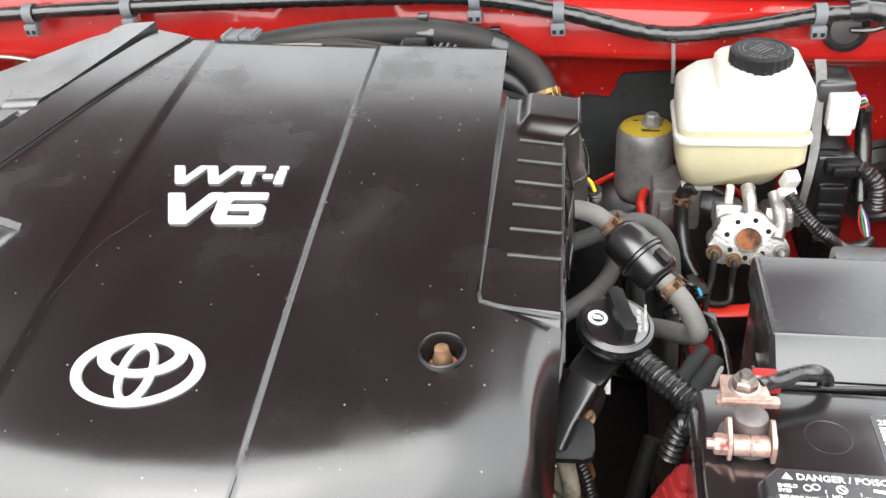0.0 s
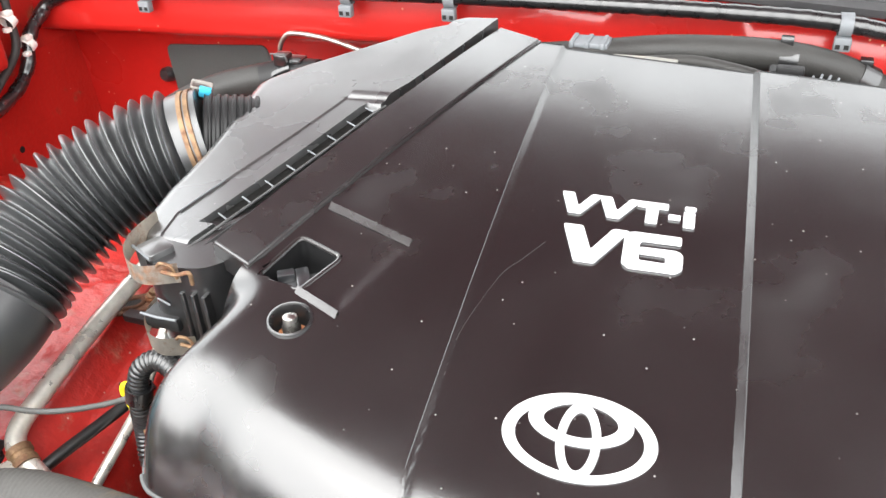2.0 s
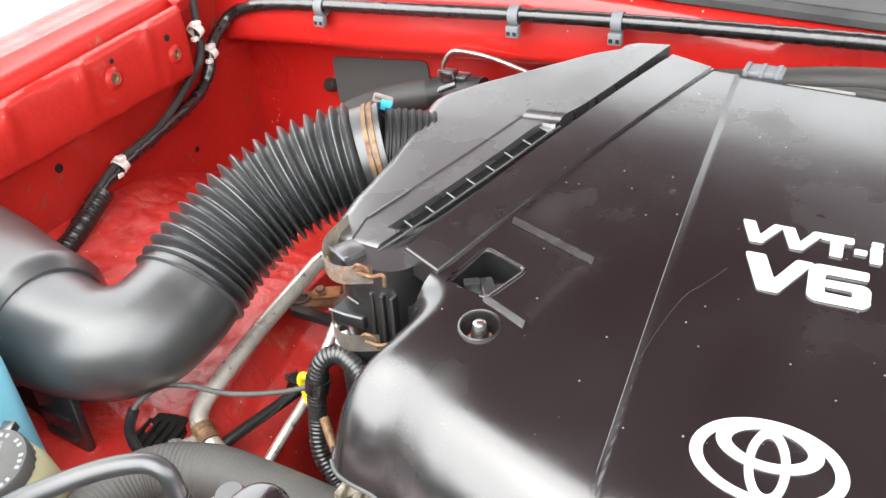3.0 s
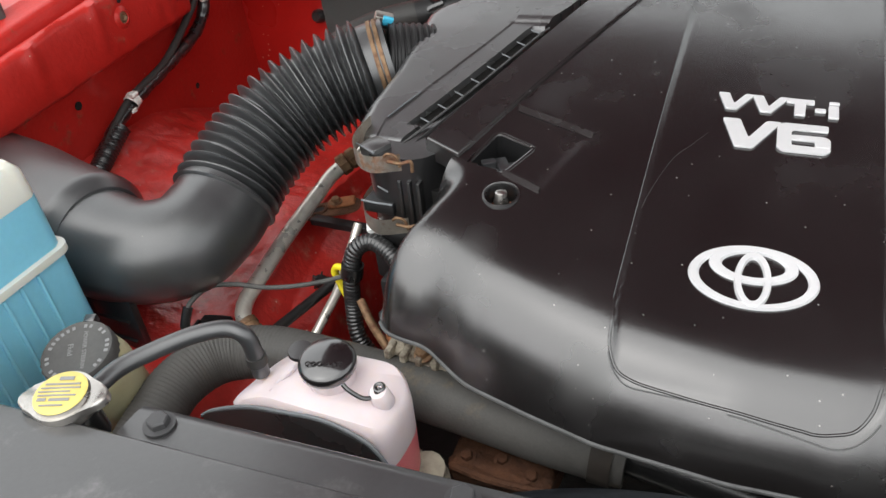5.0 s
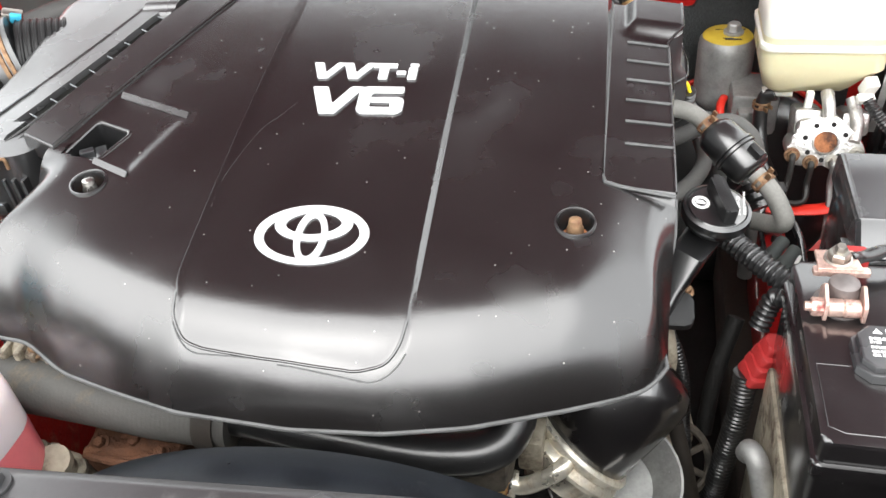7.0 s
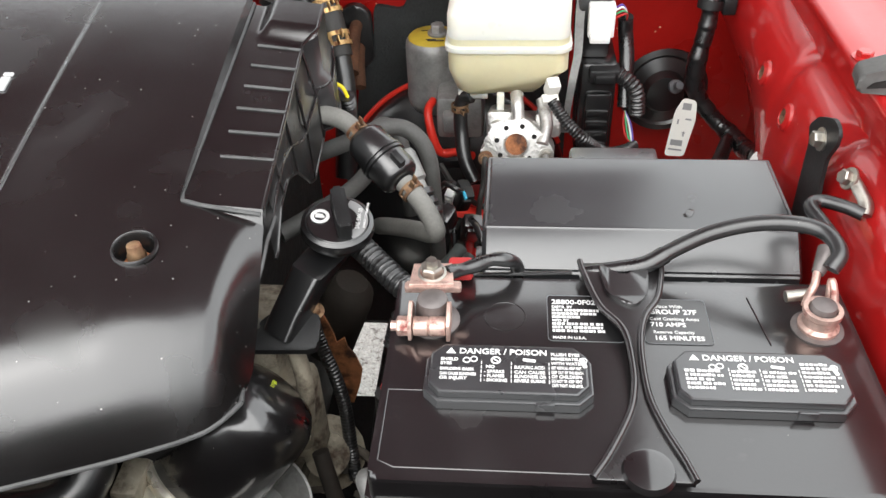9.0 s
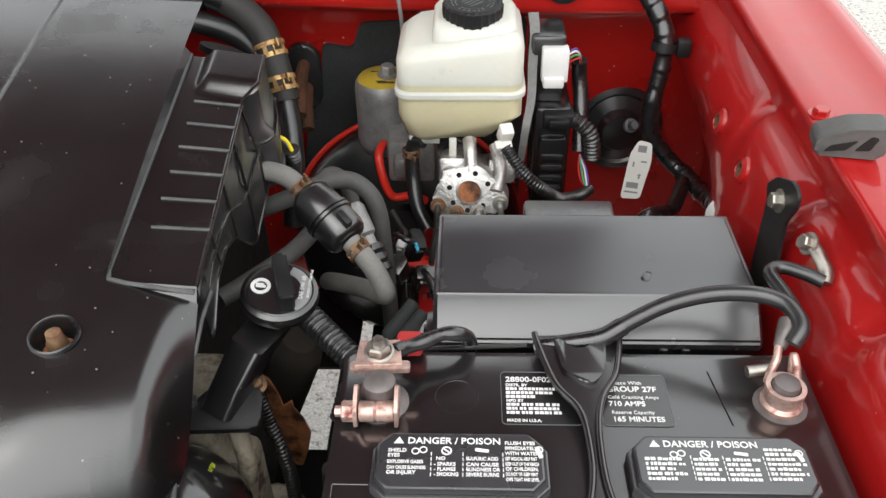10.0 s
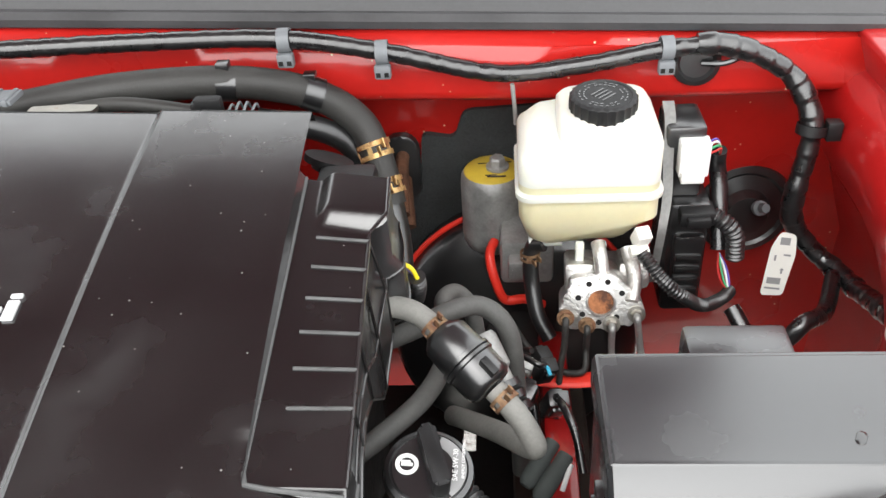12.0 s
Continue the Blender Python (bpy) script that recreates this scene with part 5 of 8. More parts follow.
part("filter_boss", bm, "dirtyalu", oil, "tan stained boss of the filter housing")

# ---- vacuum valve and its hoses ----
valve = thing("vacuum_valve", (0.185, 0.69, 0.88), "black ribbed inline valve joined to grey rubber hoses", "valve")
A, B = V((0.166, 0.709, 0.909)), V((0.202, 0.678, 0.886))
va = (B - A).normalized()
bm = bmesh.new()
lathe(bm, A, va, [(0, -0.004), (0.012, -0.004), (0.0165, 0.0), (0.0185, 0.003), (0.0195, 0.02), (0.0195, 0.023), (0.0212, 0.0235), (0.0212, 0.026), (0.0198, 0.0265), (0.0212, 0.0275), (0.0212, 0.030), (0.0195, 0.031), (0.0195, 0.045), (0.0185, 0.049), (0.016, 0.052), (0.011, 0.053), (0, 0.053)], 40)
part("body", bm, "plastic", valve, "black ribbed valve body")
bm = bmesh.new()
box(bm, (-0.003, 0.018, 0.036), (0.003, 0.027, 0.05), 0.001, basis(A, va, (1, 0.5, 0)))
part("lug", bm, "matte", valve)
spring_clamp(valve, A - va * 0.008, va, 0.0090)
spring_clamp(valve, B + va * 0.012, va, 0.0092)
hose("upper_hose", [(0.112, 0.728, 0.922), (0.130, 0.727, 0.922), (0.148, 0.721, 0.919), A], 0.0084, "hose", valve, "grey weathered hose", sides=18)
hose("lower_hose", [B + va * 0.002, B + va * 0.018, (0.224, 0.661, 0.866), (0.2315, 0.655, 0.850), (0.225, 0.667, 0.837), (0.205, 0.695, 0.820), (0.178, 0.728, 0.798), (0.165, 0.745, 0.785)], 0.0086, "hose", valve, "grey bent hose", sides=18)

loop = thing("vacuum_hose", (0.20, 0.76, 0.8), "grey looped rubber hose behind the valve", "hose")
hose("hose", [(0.105, 0.742, 0.868), (0.14, 0.752, 0.878), (0.168, 0.765, 0.885), (0.190, 0.777, 0.880), (0.207, 0.775, 0.868), (0.216, 0.770, 0.848), (0.219, 0.765, 0.81), (0.221, 0.76, 0.76), (0.223, 0.755, 0.70)], 0.0082, "midhose", loop, sides=18)
fuel = thing("fuel_hose", (0.15, 0.66, 0.84), "grey rubber fuel hose curling behind the filler cap", "hose")
hose("hose", [(0.10, 0.635, 0.858), (0.122, 0.655, 0.862), (0.150, 0.69, 0.864), (0.163, 0.735, 0.860), (0.160, 0.785, 0.856), (0.158, 0.812, 0.858), (0.168, 0.828, 0.853), (0.18, 0.825, 0.838), (0.186, 0.812, 0.81), (0.19, 0.80, 0.76)], 0.0078, "midhose", fuel, sides=18)
joint = thing("pipe_joint", (0.19, 0.745, 0.85), "grey alloy sensor on the engine beside the hoses", "sensor")
bm = bmesh.new()
lathe(bm, (0.192, 0.762, 0.862), (0.4, -0.6, -0.6), [(0, 0), (0.009, 0), (0.011, 0.004), (0.011, 0.03), (0.008, 0.033), (0.008, 0.046), (0, 0.047)], 18)
part("body", bm, "greyalu", joint)
bm = bmesh.new()
lathe(bm, (0.21, 0.735, 0.835), (0.4, -0.6, -0.6), [(0, 0), (0.012, 0), (0.012, 0.006), (0.009, 0.008), (0.012, 0.010), (0.012, 0.016), (0.009, 0.018), (0.012, 0.02), (0.012, 0.026), (0, 0.027)], 18)
part("cap", bm, "rubber", joint)

big = thing("wiring_loom", (0.2, 0.57, 0.85), "thick black corrugated wiring loom behind the battery", "wiring loom")
hose("loom", [(0.150, 0.628, 0.868), (0.172, 0.612, 0.866), (0.192, 0.592, 0.862), (0.212, 0.572, 0.858), (0.234, 0.556, 0.850), (0.26, 0.548, 0.83)], 0.0098, "rubber", big, sides=20, n=170, rf=corrugated(0.0050, 0.0098, 0.0022))

boot = thing("terminal_boot", (0.203, 0.545, 0.78), "red stepped rubber terminal boot with a black loom", "rubber boot")
for k, (h, z) in enumerate(((0.032, 0.776), (0.030, 0.785), (0.027, 0.794), (0.023, 0.803))):
    bm = bmesh.new()
    prism(bm, rounded(h * 0.95, h * 0.8, 0.005), 0, 0.010, pose(0.2095 + 0.003 * k, 0.531 + 0.002 * k, z, 14, 16, 22), 0.003)
    part("boot_step", bm, "redrubber", boot)
hose("loom", [(0.200, 0.528, 0.782), (0.199, 0.522, 0.74), (0.194, 0.515, 0.69), (0.186, 0.505, 0.62)], 0.0095, "rubber", boot, "black corrugated loom", sides=18, n=190, rf=corrugated(0.0042, 0.0098, 0.0014))
hose("loom", [(0.206, 0.545, 0.82), (0.214, 0.552, 0.845), (0.222, 0.548, 0.85)], 0.008, "rubber", boot, sides=14, n=50, rf=corrugated(0.005, 0.008, 0.002))
pipe = thing("grey_pipe", (0.2, 0.44, 0.75), "pale grey tube beside the battery", "pipe")
hose("tube", [(0.196, 0.448, 0.775), (0.197, 0.440, 0.788), (0.203, 0.428, 0.782), (0.212, 0.41, 0.74), (0.218, 0.40, 0.66)], 0.0085, "greyalu", pipe, sides=16)
dark_pipes = thing("lower_hoses", (0.17, 0.6, 0.6), "dark rubber hoses low beside the engine", "hose")
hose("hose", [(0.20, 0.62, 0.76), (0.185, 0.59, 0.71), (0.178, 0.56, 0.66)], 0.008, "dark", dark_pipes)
hose("hose", [(0.145, 0.50, 0.74), (0.158, 0.48, 0.70), (0.17, 0.47, 0.64), (0.168, 0.46, 0.57)], 0.007, "brown", dark_pipes)
# Unseen rail, added to cover bright ground below the battery.
rail = thing("filler_rail", (0.24, 0.6, 0.55), "dusty brown black filler rail added under the battery", "frame rail")
bm = bmesh.new()
box(bm, (0.215, 0.25, 0.52), (0.30, 1.0, 0.60), 0.008)
part("rail", bm, "brown", rail)
bm = bmesh.new()
box(bm, (0.224, 0.33, 0.655), (0.525, 0.56, 0.672), 0.004)
part("battery_tray", bm, "brown", rail, "brown stained battery tray")
bm = bmesh.new()
box(bm, (0.214, 0.372, 0.60), (0.224, 0.52, 0.80), 0.003)
part("tray_wall", bm, "dirtyalu", rail, "tan stained tray side")

# ---- battery ----
BZ = 0.90
battery = thing("car_battery", (0.369, 0.449, 0.68), "black car battery with white printed labels and corroded terminals", "battery")
bm = bmesh.new()
prism(bm, round_poly([(0.2175, 0.362), (0.5205, 0.362), (0.5205, 0.5355), (0.2175, 0.5355)], 0.006, 4), 0.675, BZ, None, 0.004, 3)
part("case", bm, "battery", battery, "glossy black battery case with dusty film")
bm = bmesh.new()
prism(bm, round_poly([(0.2145, 0.359), (0.5235, 0.359), (0.5235, 0.5385), (0.2145, 0.5385)], 0.006, 4), 0.868, 0.880, None, 0.003, 2)
part("case_band", bm, "battery", battery)
hose("moulding_line", [(0.222, 0.428, BZ), (0.2225, 0.375, BZ), (0.232, 0.3705, BZ), (0.35, 0.3705, BZ)], 0.0005, "plastic", battery, sides=6, smooth_path=False)
hose("moulding_line", [(0.222, 0.428, BZ), (0.243, 0.428, BZ)], 0.0004, "plastic", battery, sides=6, smooth_path=False)
hose("moulding_line", [(0.457, 0.52, BZ), (0.463, 0.475, BZ)], 0.0005, "plastic", battery, sides=6, smooth_path=False)
bm = bmesh.new()
ring(bm, (0.293, 0.496, BZ), (0, 0, 1), 0.0138, 0.0004, 40, 6)
part("round_moulding", bm, "plastic", battery)


def vent_cap(x0, x1, second):
    bm = bmesh.new()
    w, y0, y1 = x1 - x0, 0.4135, 0.4590
    c = 0.011
    base = [(x0 + c * 0.8, y0), (x1 - c * 0.8, y0), (x1, y0 + c * 0.8), (x1, y1 - c), (x1 - c, y1), (x0 + c, y1), (x0, y1 - c), (x0, y0 + c * 0.8)]
    prism(bm, base, BZ + 0.0005, BZ + 0.0075, None, 0.0012)
    top = [(x0 + c * 0.8 + 0.001, y0 + 0.003), (x1 - c * 0.8 - 0.001, y0 + 0.003), (x1 - 0.003, y0 + c * 0.8 + 0.002), (x1 - 0.003, y1 - c), (x1 - c, y1 - 0.0025), (x0 + c, y1 - 0.0025), (x0 + 0.003, y1 - c), (x0 + 0.003, y0 + c * 0.8 + 0.002)]
    prism(bm, top, BZ + 0.0078, BZ + 0.0125, None, 0.0015)
    cap = part("vent_cap", bm, "fuse", battery, "eight-sided vent cap with white warning print", flat_angle=20)
    bm = bmesh.new()
    box(bm, (x0 + w * 0.66, y0 - 0.0012, BZ + 0.002), (x0 + w * 0.77, y0 + 0.001, BZ + 0.008), 0.0006)
    part("latch", bm, "fuse", cap)
    m = Matrix.Translation((x0, y0, BZ + 0.0126))
    lettering("DANGER / POISON", 0.0064, m @ pose(0.0205, 0.0345, 0.0002), "white", cap, "lettering", "white warning heading", 0.0001, 0.0001)
    bm = bmesh.new()
    prism(bm, [(0.0125, 0.0345), (0.0185, 0.0345), (0.0155, 0.0392)], 0, 0.0003, m)
    part("warning_sign", bm, "white", cap)
    if not second:
        words = ((0.0095, 0.0285, "SHIELD"), (0.0095, 0.0250, "EYES"), (0.0095, 0.0205, "EXPLOSIVE GASES"), (0.0095, 0.0165, "CAN CAUSE BLINDNESS"), (0.0095, 0.0130, "OR INJURY"), (0.0375, 0.0230, "NO"), (0.0365, 0.0190, "- SPARKS"), (0.0365, 0.0155, "- FLAMES"), (0.0365, 0.0120, "- SMOKING"),
                 (0.0548, 0.0230, "SULFURIC ACID"), (0.0548, 0.0190, "CAN CAUSE"), (0.0548, 0.0155, "BLINDNESS OR"), (0.0548, 0.0120, "SEVERE BURNS"), (0.0772, 0.0345, "FLUSH EYES"), (0.0772, 0.0308, "IMMEDIATELY"), (0.0772, 0.0271, "WITH WATER."), (0.0772, 0.0234, "GET MEDICAL HELP FAST"), (0.0772, 0.0197, "KEEP OUT OF THE REACH"), (0.0772, 0.0162, "OF CHILDREN."), (0.0772, 0.0127, "DO NOT TIP. KEEP VENT"), (0.0772, 0.0092, "CAPS TIGHT AND LEVEL"))
        for wx, wy, word in words:
            size = 0.0034 if len(word) < 14 else 0.0031
            room = 0.0235 if wx < 0.02 else 0.0150 if wx < 0.05 else 0.0205
            lettering(word, size, m @ pose(wx, wy, 0.0001) @ Matrix.Diagonal((min(1.0, room / (0.60 * size * len(word))), 1, 1, 1)), "white", cap, "lettering", "white warning print", 0.0001, 0.00008)
    lines = []
    rng = random.Random(5)
    for col, (cx, cw) in enumerate(((0.0085, 0.024), (0.036, 0.0165), (0.0545, 0.021), (0.0775, 0.023)) if second else ()):
        n, start = (7, 0.0325) if col == 3 else (5, 0.0250)
        for k in range(n):
            y = start - k * 0.0034
            x, end = cx, cx + cw * (0.65 + 0.35 * rng.random())
            while x < end - 0.001:
                ww = min(end - x, 0.0012 + 0.002 * rng.random())
                lines.append((x, y, ww, 0.0015 + 0.0006 * rng.random()))
                x += ww + 0.0006 + (0.0008 if rng.random() < 0.2 else 0)
    for cx in (0.0345, 0.0528, 0.0757):
        for k in range(5):
            lines.append((cx, 0.026 - k * 0.0036, 0.0005, 0.0024))
    bars(lines, m, "white", cap)
    for cx, cy in ((0.0255, 0.0290), (0.0300, 0.0300), (0.0970, 0.0310), (0.0435, 0.0295)):
        bm = bmesh.new()
        k = 1.3 if cx == 0.0435 else 1.0
        lathe(bm, m @ V((cx, cy, 0)), (0, 0, 1), [(0.0024 * k, 0), (0.0024 * k, 0.0003), (0.0017 * k, 0.0003), (0.0017 * k, 0)], 18)
        part("pictogram", bm, "white", cap)
    for w, h, cx, cy, a in ((0.0052, 0.0008, 0.0435, 0.0295, -40), (0.008, 0.0022, 0.064, 0.030, -8), (0.0026, 0.007, 0.0970, 0.0285, 15)):
        bm = bmesh.new()
        prism(bm, rounded(w, h, min(w, h) * 0.3), 0, 0.0003, m @ pose(cx, cy, 0.0001, 0, 0, a))
        part("pictogram", bm, "white", cap)


vent_cap(0.2445, 0.3470, 0)
vent_cap(0.3930, 0.4990, 1)
# main label: black with a thin light border
for x0, x1, y0, y1 in ((0.3215, 0.371, 0.4735, 0.5175), (0.384, 0.4275, 0.4735, 0.5160)):
    bm = bmesh.new()
    prism(bm, rounded(x1 - x0, y1 - y0, 0.003, 4, (x0 + x1) / 2, (y0 + y1) / 2), BZ, BZ + 0.0004)
    label = part("label", bm, "plastic", battery, "black printed sticker")
    out = [V((x, y, BZ + 0.0005)) for x, y in rounded(x1 - x0, y1 - y0, 0.003, 4, (x0 + x1) / 2, (y0 + y1) / 2)]
    hose("border", out + out[:2], 0.00022, "clipgrey", label, sides=6, smooth_path=False, caps=False)
    if x0 < 0.35:
        lettering("28800-0F020", 0.0062, pose(x0 + 0.003, y1 - 0.0085, BZ + 0.0005), "white", label, "lettering", "white part number", 0.0001, 0.0001)
        rng = random.Random(3)
        lines = []
        for k in (1, 2, 3, 5, 6, 7):
            x, end = 0.003, 0.003 + (0.017 if k in (0, 3, 4) else 0.030) + 0.006 * rng.random()
            while x < end - 0.001:
                ww = min(end - x, 0.0013 + 0.0018 * rng.random())
                lines.append((x, y1 - y0 - 0.0125 - k * 0.0033, ww, 0.0021))
                x += ww + 0.0005 + (0.0009 if rng.random() < 0.2 else 0)
        bars(lines, pose(x0, y0, BZ + 0.0005), "white", label)
        for k, word in ((0, "DISTR. BY"), (4, "MFD BY")):
            lettering(word, 0.0032, pose(x0 + 0.003, y1 - 0.0125 - k * 0.0033, BZ + 0.0005), "white", label, "lettering", "white printing", 0.0001, 0.00008)
        lettering("MADE IN U.S.A.", 0.0032, pose(x0 + 0.003, y0 + 0.0022, BZ + 0.0005), "white", label, "lettering", "white printing", 0.0001, 0.00008)
        bm = bmesh.new()
        for a in (20, 140, 260):
            prism(bm, rounded(0.0075, 0.0016, 0.0004), 0, 0.0003, pose(x0 + 0.046, y0 + 0.026, BZ + 0.0005, 0, 0, a) @ pose(0, 0.0035, 0))
        part("triangle_mark", bm, "white", label)
    else:
        lettering("Replace With", 0.0042, pose(x0 + 0.005, y1 - 0.0085, BZ + 0.0005), "white", label, "lettering", "white printing", 0.0001)
        lettering("GROUP 27F", 0.0062, pose(x0 + 0.005, y1 - 0.0145, BZ + 0.0005), "white", label, "lettering", "white printing", 0.0001, 0.0001)
        lettering("Cold Cranking Amps", 0.0038, pose(x0 + 0.005, y1 - 0.0205, BZ + 0.0005), "white", label, "lettering", "white printing", 0.0001)
        lettering("710 AMPS", 0.0055, pose(x0 + 0.005, y1 - 0.0265, BZ + 0.0005), "white", label, "lettering", "white printing", 0.0001, 0.0001)
        lettering("Reserve Capacity", 0.0038, pose(x0 + 0.006, y1 - 0.033, BZ + 0.0005), "white", label, "lettering", "white printing", 0.0001)
        lettering("165 MINUTES", 0.0055, pose(x0 + 0.006, y1 - 0.039, BZ + 0.0005), "white", label, "lettering", "white printing", 0.0001, 0.0001)

# positive terminal clamp
pos = thing("terminal_clamp", (0.244, 0.49, BZ), "pink corroded copper battery terminal clamp with nuts", "terminal clamp", "battery terminals")
bm = bmesh.new()
lathe(bm, (0.245, 0.4905, BZ), (0, 0, 1), [(0.018, 0), (0.018, 0.001), (0.0115, 0.004), (0.0108, 0.016), (0.0100, 0.0195), (0.007, 0.0215), (0, 0.022)], 32)
part("post", bm, "lead", pos, "dull grey lead post")
bm = bmesh.new()
prism(bm, [(-0.0155, -0.011), (0.0145, -0.011), (0.013, 0.014), (-0.0135, 0.014)], 0, 0.0028, pose(0.2435, 0.5125, 0.9185, -6, 0, 3), 0.0006)
prism(bm, rounded(0.038, 0.007, 0.0015), 0, 0.004, pose(0.2445, 0.5035, 0.9165, 4, 0, 2), 0.0008)
part("plate", bm, "copper", pos, "pink corroded plate")
bm = bmesh.new()
lathe(bm, (0.2432, 0.5135, 0.9215), (0, -0.1, 1), [(0.0098, 0), (0.0098, 0.0015), (0.0082, 0.0022)], 24)
lathe(bm, (0.2432, 0.5135, 0.9225), (0, -0.1, 1), [(0.0078, 0), (0.0078, 0.006), (0.0066, 0.0075), (0.0042, 0.0075), (0.0042, 0.011), (0.0034, 0.0125), (0, 0.0125)], 6)
part("nut", bm, "zinc", pos, "corroded flange nut", flat_angle=25)
for x in (0.2315, 0.2565):
    bm = bmesh.new()
    prism(bm, round_poly([(-0.011, -0.008), (0.012, -0.008), (0.014, 0.003), (0.006, 0.013), (-0.010, 0.006)], 0.002), -0.0012, 0.0012, basis((x, 0.4785, 0.910), (1, 0, 0), (0, 1, 0)), 0.0004)
    part("cheek", bm, "copper", pos)
bm = bmesh.new()
lathe(bm, (0.2335, 0.4755, 0.9085), (1, 0.02, 0), [(0, 0), (0.0062, 0), (0.0065, 0.001), (0.0065, 0.009), (0.0056, 0.010), (0.0065, 0.011), (0.0065, 0.020), (0.0062, 0.021), (0, 0.021)], 24)
part("barrel", bm, "copper", pos)
bm = bmesh.new()
lathe(bm, (0.2305, 0.4755, 0.9085), (-1, -0.02, 0), [(0.0066, 0), (0.0066, 0.007), (0.0058, 0.008), (0.0034, 0.008), (0.0034, 0.012), (0, 0.012)], 6)
part("side_nut", bm, "copper", pos, flat_angle=25)

# negative terminal clamp
neg = thing("terminal_clamp", (0.496, 0.492, BZ), "corroded looped battery terminal clamp on the earth post", "terminal clamp", "battery terminals")
bm = bmesh.new()
lathe(bm, (0.496, 0.492, BZ), (0, 0, 1), [(0.0165, 0), (0.0165, 0.0008), (0.0092, 0.002), (0.0084, 0.018), (0.0076, 0.0210), (0.005, 0.022), (0, 0.022)], 32)
part("post", bm, "lead", neg, "dull grey lead post")
bm = bmesh.new()
lathe(bm, (0.496, 0.492, BZ), (0, 0, 1), [(0.0090, 0.001), (0.0125, 0.001), (0.0130, 0.004), (0.0108, 0.006), (0.0105, 0.012), (0.0122, 0.014), (0.0122, 0.0175), (0.0092, 0.0175)], 36)
part("clamp_ring", bm, "copper", neg, "corroded clamp ring")
hose("clamp_arm", [(0.4870, 0.499, 0.914), (0.4915, 0.507, 0.916), (0.495, 0.512, 0.921), (0.498, 0.521, 0.926)], 0.0027, "copper", neg, sides=10)
hose("clamp_arm", [(0.5055, 0.499, 0.914), (0.507, 0.508, 0.918), (0.506, 0.514, 0.922), (0.5055, 0.509, 0.912)], 0.0026, "copper", neg, sides=10)
hose("clamp_screw", [(0.4775, 0.509, 0.912), (0.492, 0.5105, 0.913)], 0.0040, "zinc", neg, sides=10, smooth_path=False)
hose("lug", [(0.498, 0.519, 0.924), (0.503, 0.527, 0.929), (0.507, 0.533, 0.932)], (0.004, 0.0075), "lead", neg, "crimped cable lug", sides=14)

hold = thing("battery_bracket", (0.378, 0.45, BZ), "glossy black steel battery hold-down bracket across the top", "bracket")
right = [(0.402, 0.5455), (0.400, 0.531), (0.3945, 0.508), (0.3845, 0.490), (0.3795, 0.470), (0.3780, 0.445), (0.3790, 0.420), (0.3845, 0.398), (0.3920, 0.378), (0.397, 0.362)]
left = [(0.345, 0.5455), (0.347, 0.533), (0.3555, 0.500), (0.3670, 0.482), (0.3710, 0.468), (0.3720, 0.445), (0.3710, 0.428), (0.3660, 0.407), (0.3520, 0.378), (0.342, 0.362)]
bm = bmesh.new()
prism(bm, right[::-1] + left, BZ + 0.004, BZ + 0.0075, None, 0.0008)
part("plate", bm, "battery", hold, "glossy black bracket plate")
for side in (right, left):
    hose("edge_flange", [(x, y, BZ + 0.009) for x, y in side], 0.0022, "battery", hold, sides=10)
bm = bmesh.new()
lathe(bm, (0.3725, 0.368, BZ + 0.0070), (0, 0, 1), [(0.015, 0), (0.0135, 0.0035), (0.010, 0.0045), (0, 0.0045)], 28)
part("dimple", bm, "battery", hold)
bm = bmesh.new()
box(bm, (0.354, 0.540, 0.84), (0.404, 0.546, BZ + 0.008), 0.002)
part("hook", bm, "battery", hold)
bm = bmesh.new()
prism(bm, round_poly([(0.357, 0.540), (0.364, 0.540), (0.367, 0.531), (0.381, 0.531), (0.384, 0.540), (0.392, 0.540), (0.389, 0.512), (0.381, 0.500), (0.373, 0.500), (0.361, 0.512)], 0.004, 4), BZ + 0.0072, BZ + 0.0105, None, 0.0014)
part("stiffener", bm, "battery", hold, "raised pressed rib")

cable = thing("battery_cable", (0.45, 0.55, 0.92), "black sleeved earth cable arching over the fuse box front", "cable")
hose("cable", [(0.504, 0.516, 0.930), (0.510, 0.523, 0.937), (0.5085, 0.535, 0.940), (0.502, 0.545, 0.941), (0.486, 0.5525, 0.940), (0.462, 0.5575, 0.935), (0.436, 0.556, 0.928), (0.414, 0.550, 0.920), (0.393, 0.542, 0.911)], 0.0056, "rubber", cable, sides=16)
hose("sleeve", [(0.404, 0.546, 0.916), (0.390, 0.541, 0.910), (0.372, 0.540, 0.906), (0.345, 0.540, 0.901)], 0.0064, "tape", cable, sides=14)
hose("thin_wire", [(0.340, 0.543, 0.900), (0.31, 0.542, 0.899), (0.28, 0.541, 0.898), (0.262, 0.538, 0.900)], 0.0018, "plastic", cable, sides=8)
hose("earth_lead", [(0.506, 0.520, 0.931), (0.514, 0.538, 0.932), (0.512, 0.562, 0.932), (0.508, 0.582, 0.933), (0.516, 0.588, 0.934), (0.530, 0.580, 0.935), (0.541, 0.572, 0.934)], 0.0048, "rubber", cable, "thin black earth lead", sides=14)
hose("earth_lug", [(0.541, 0.571, 0.934), (0.5435, 0.578, 0.938), (0.541, 0.590, 0.943), (0.5385, 0.601, 0.946)], 0.005, "zinc", cable, "bare lug with green corrosion", sides=12, squash=0.6)
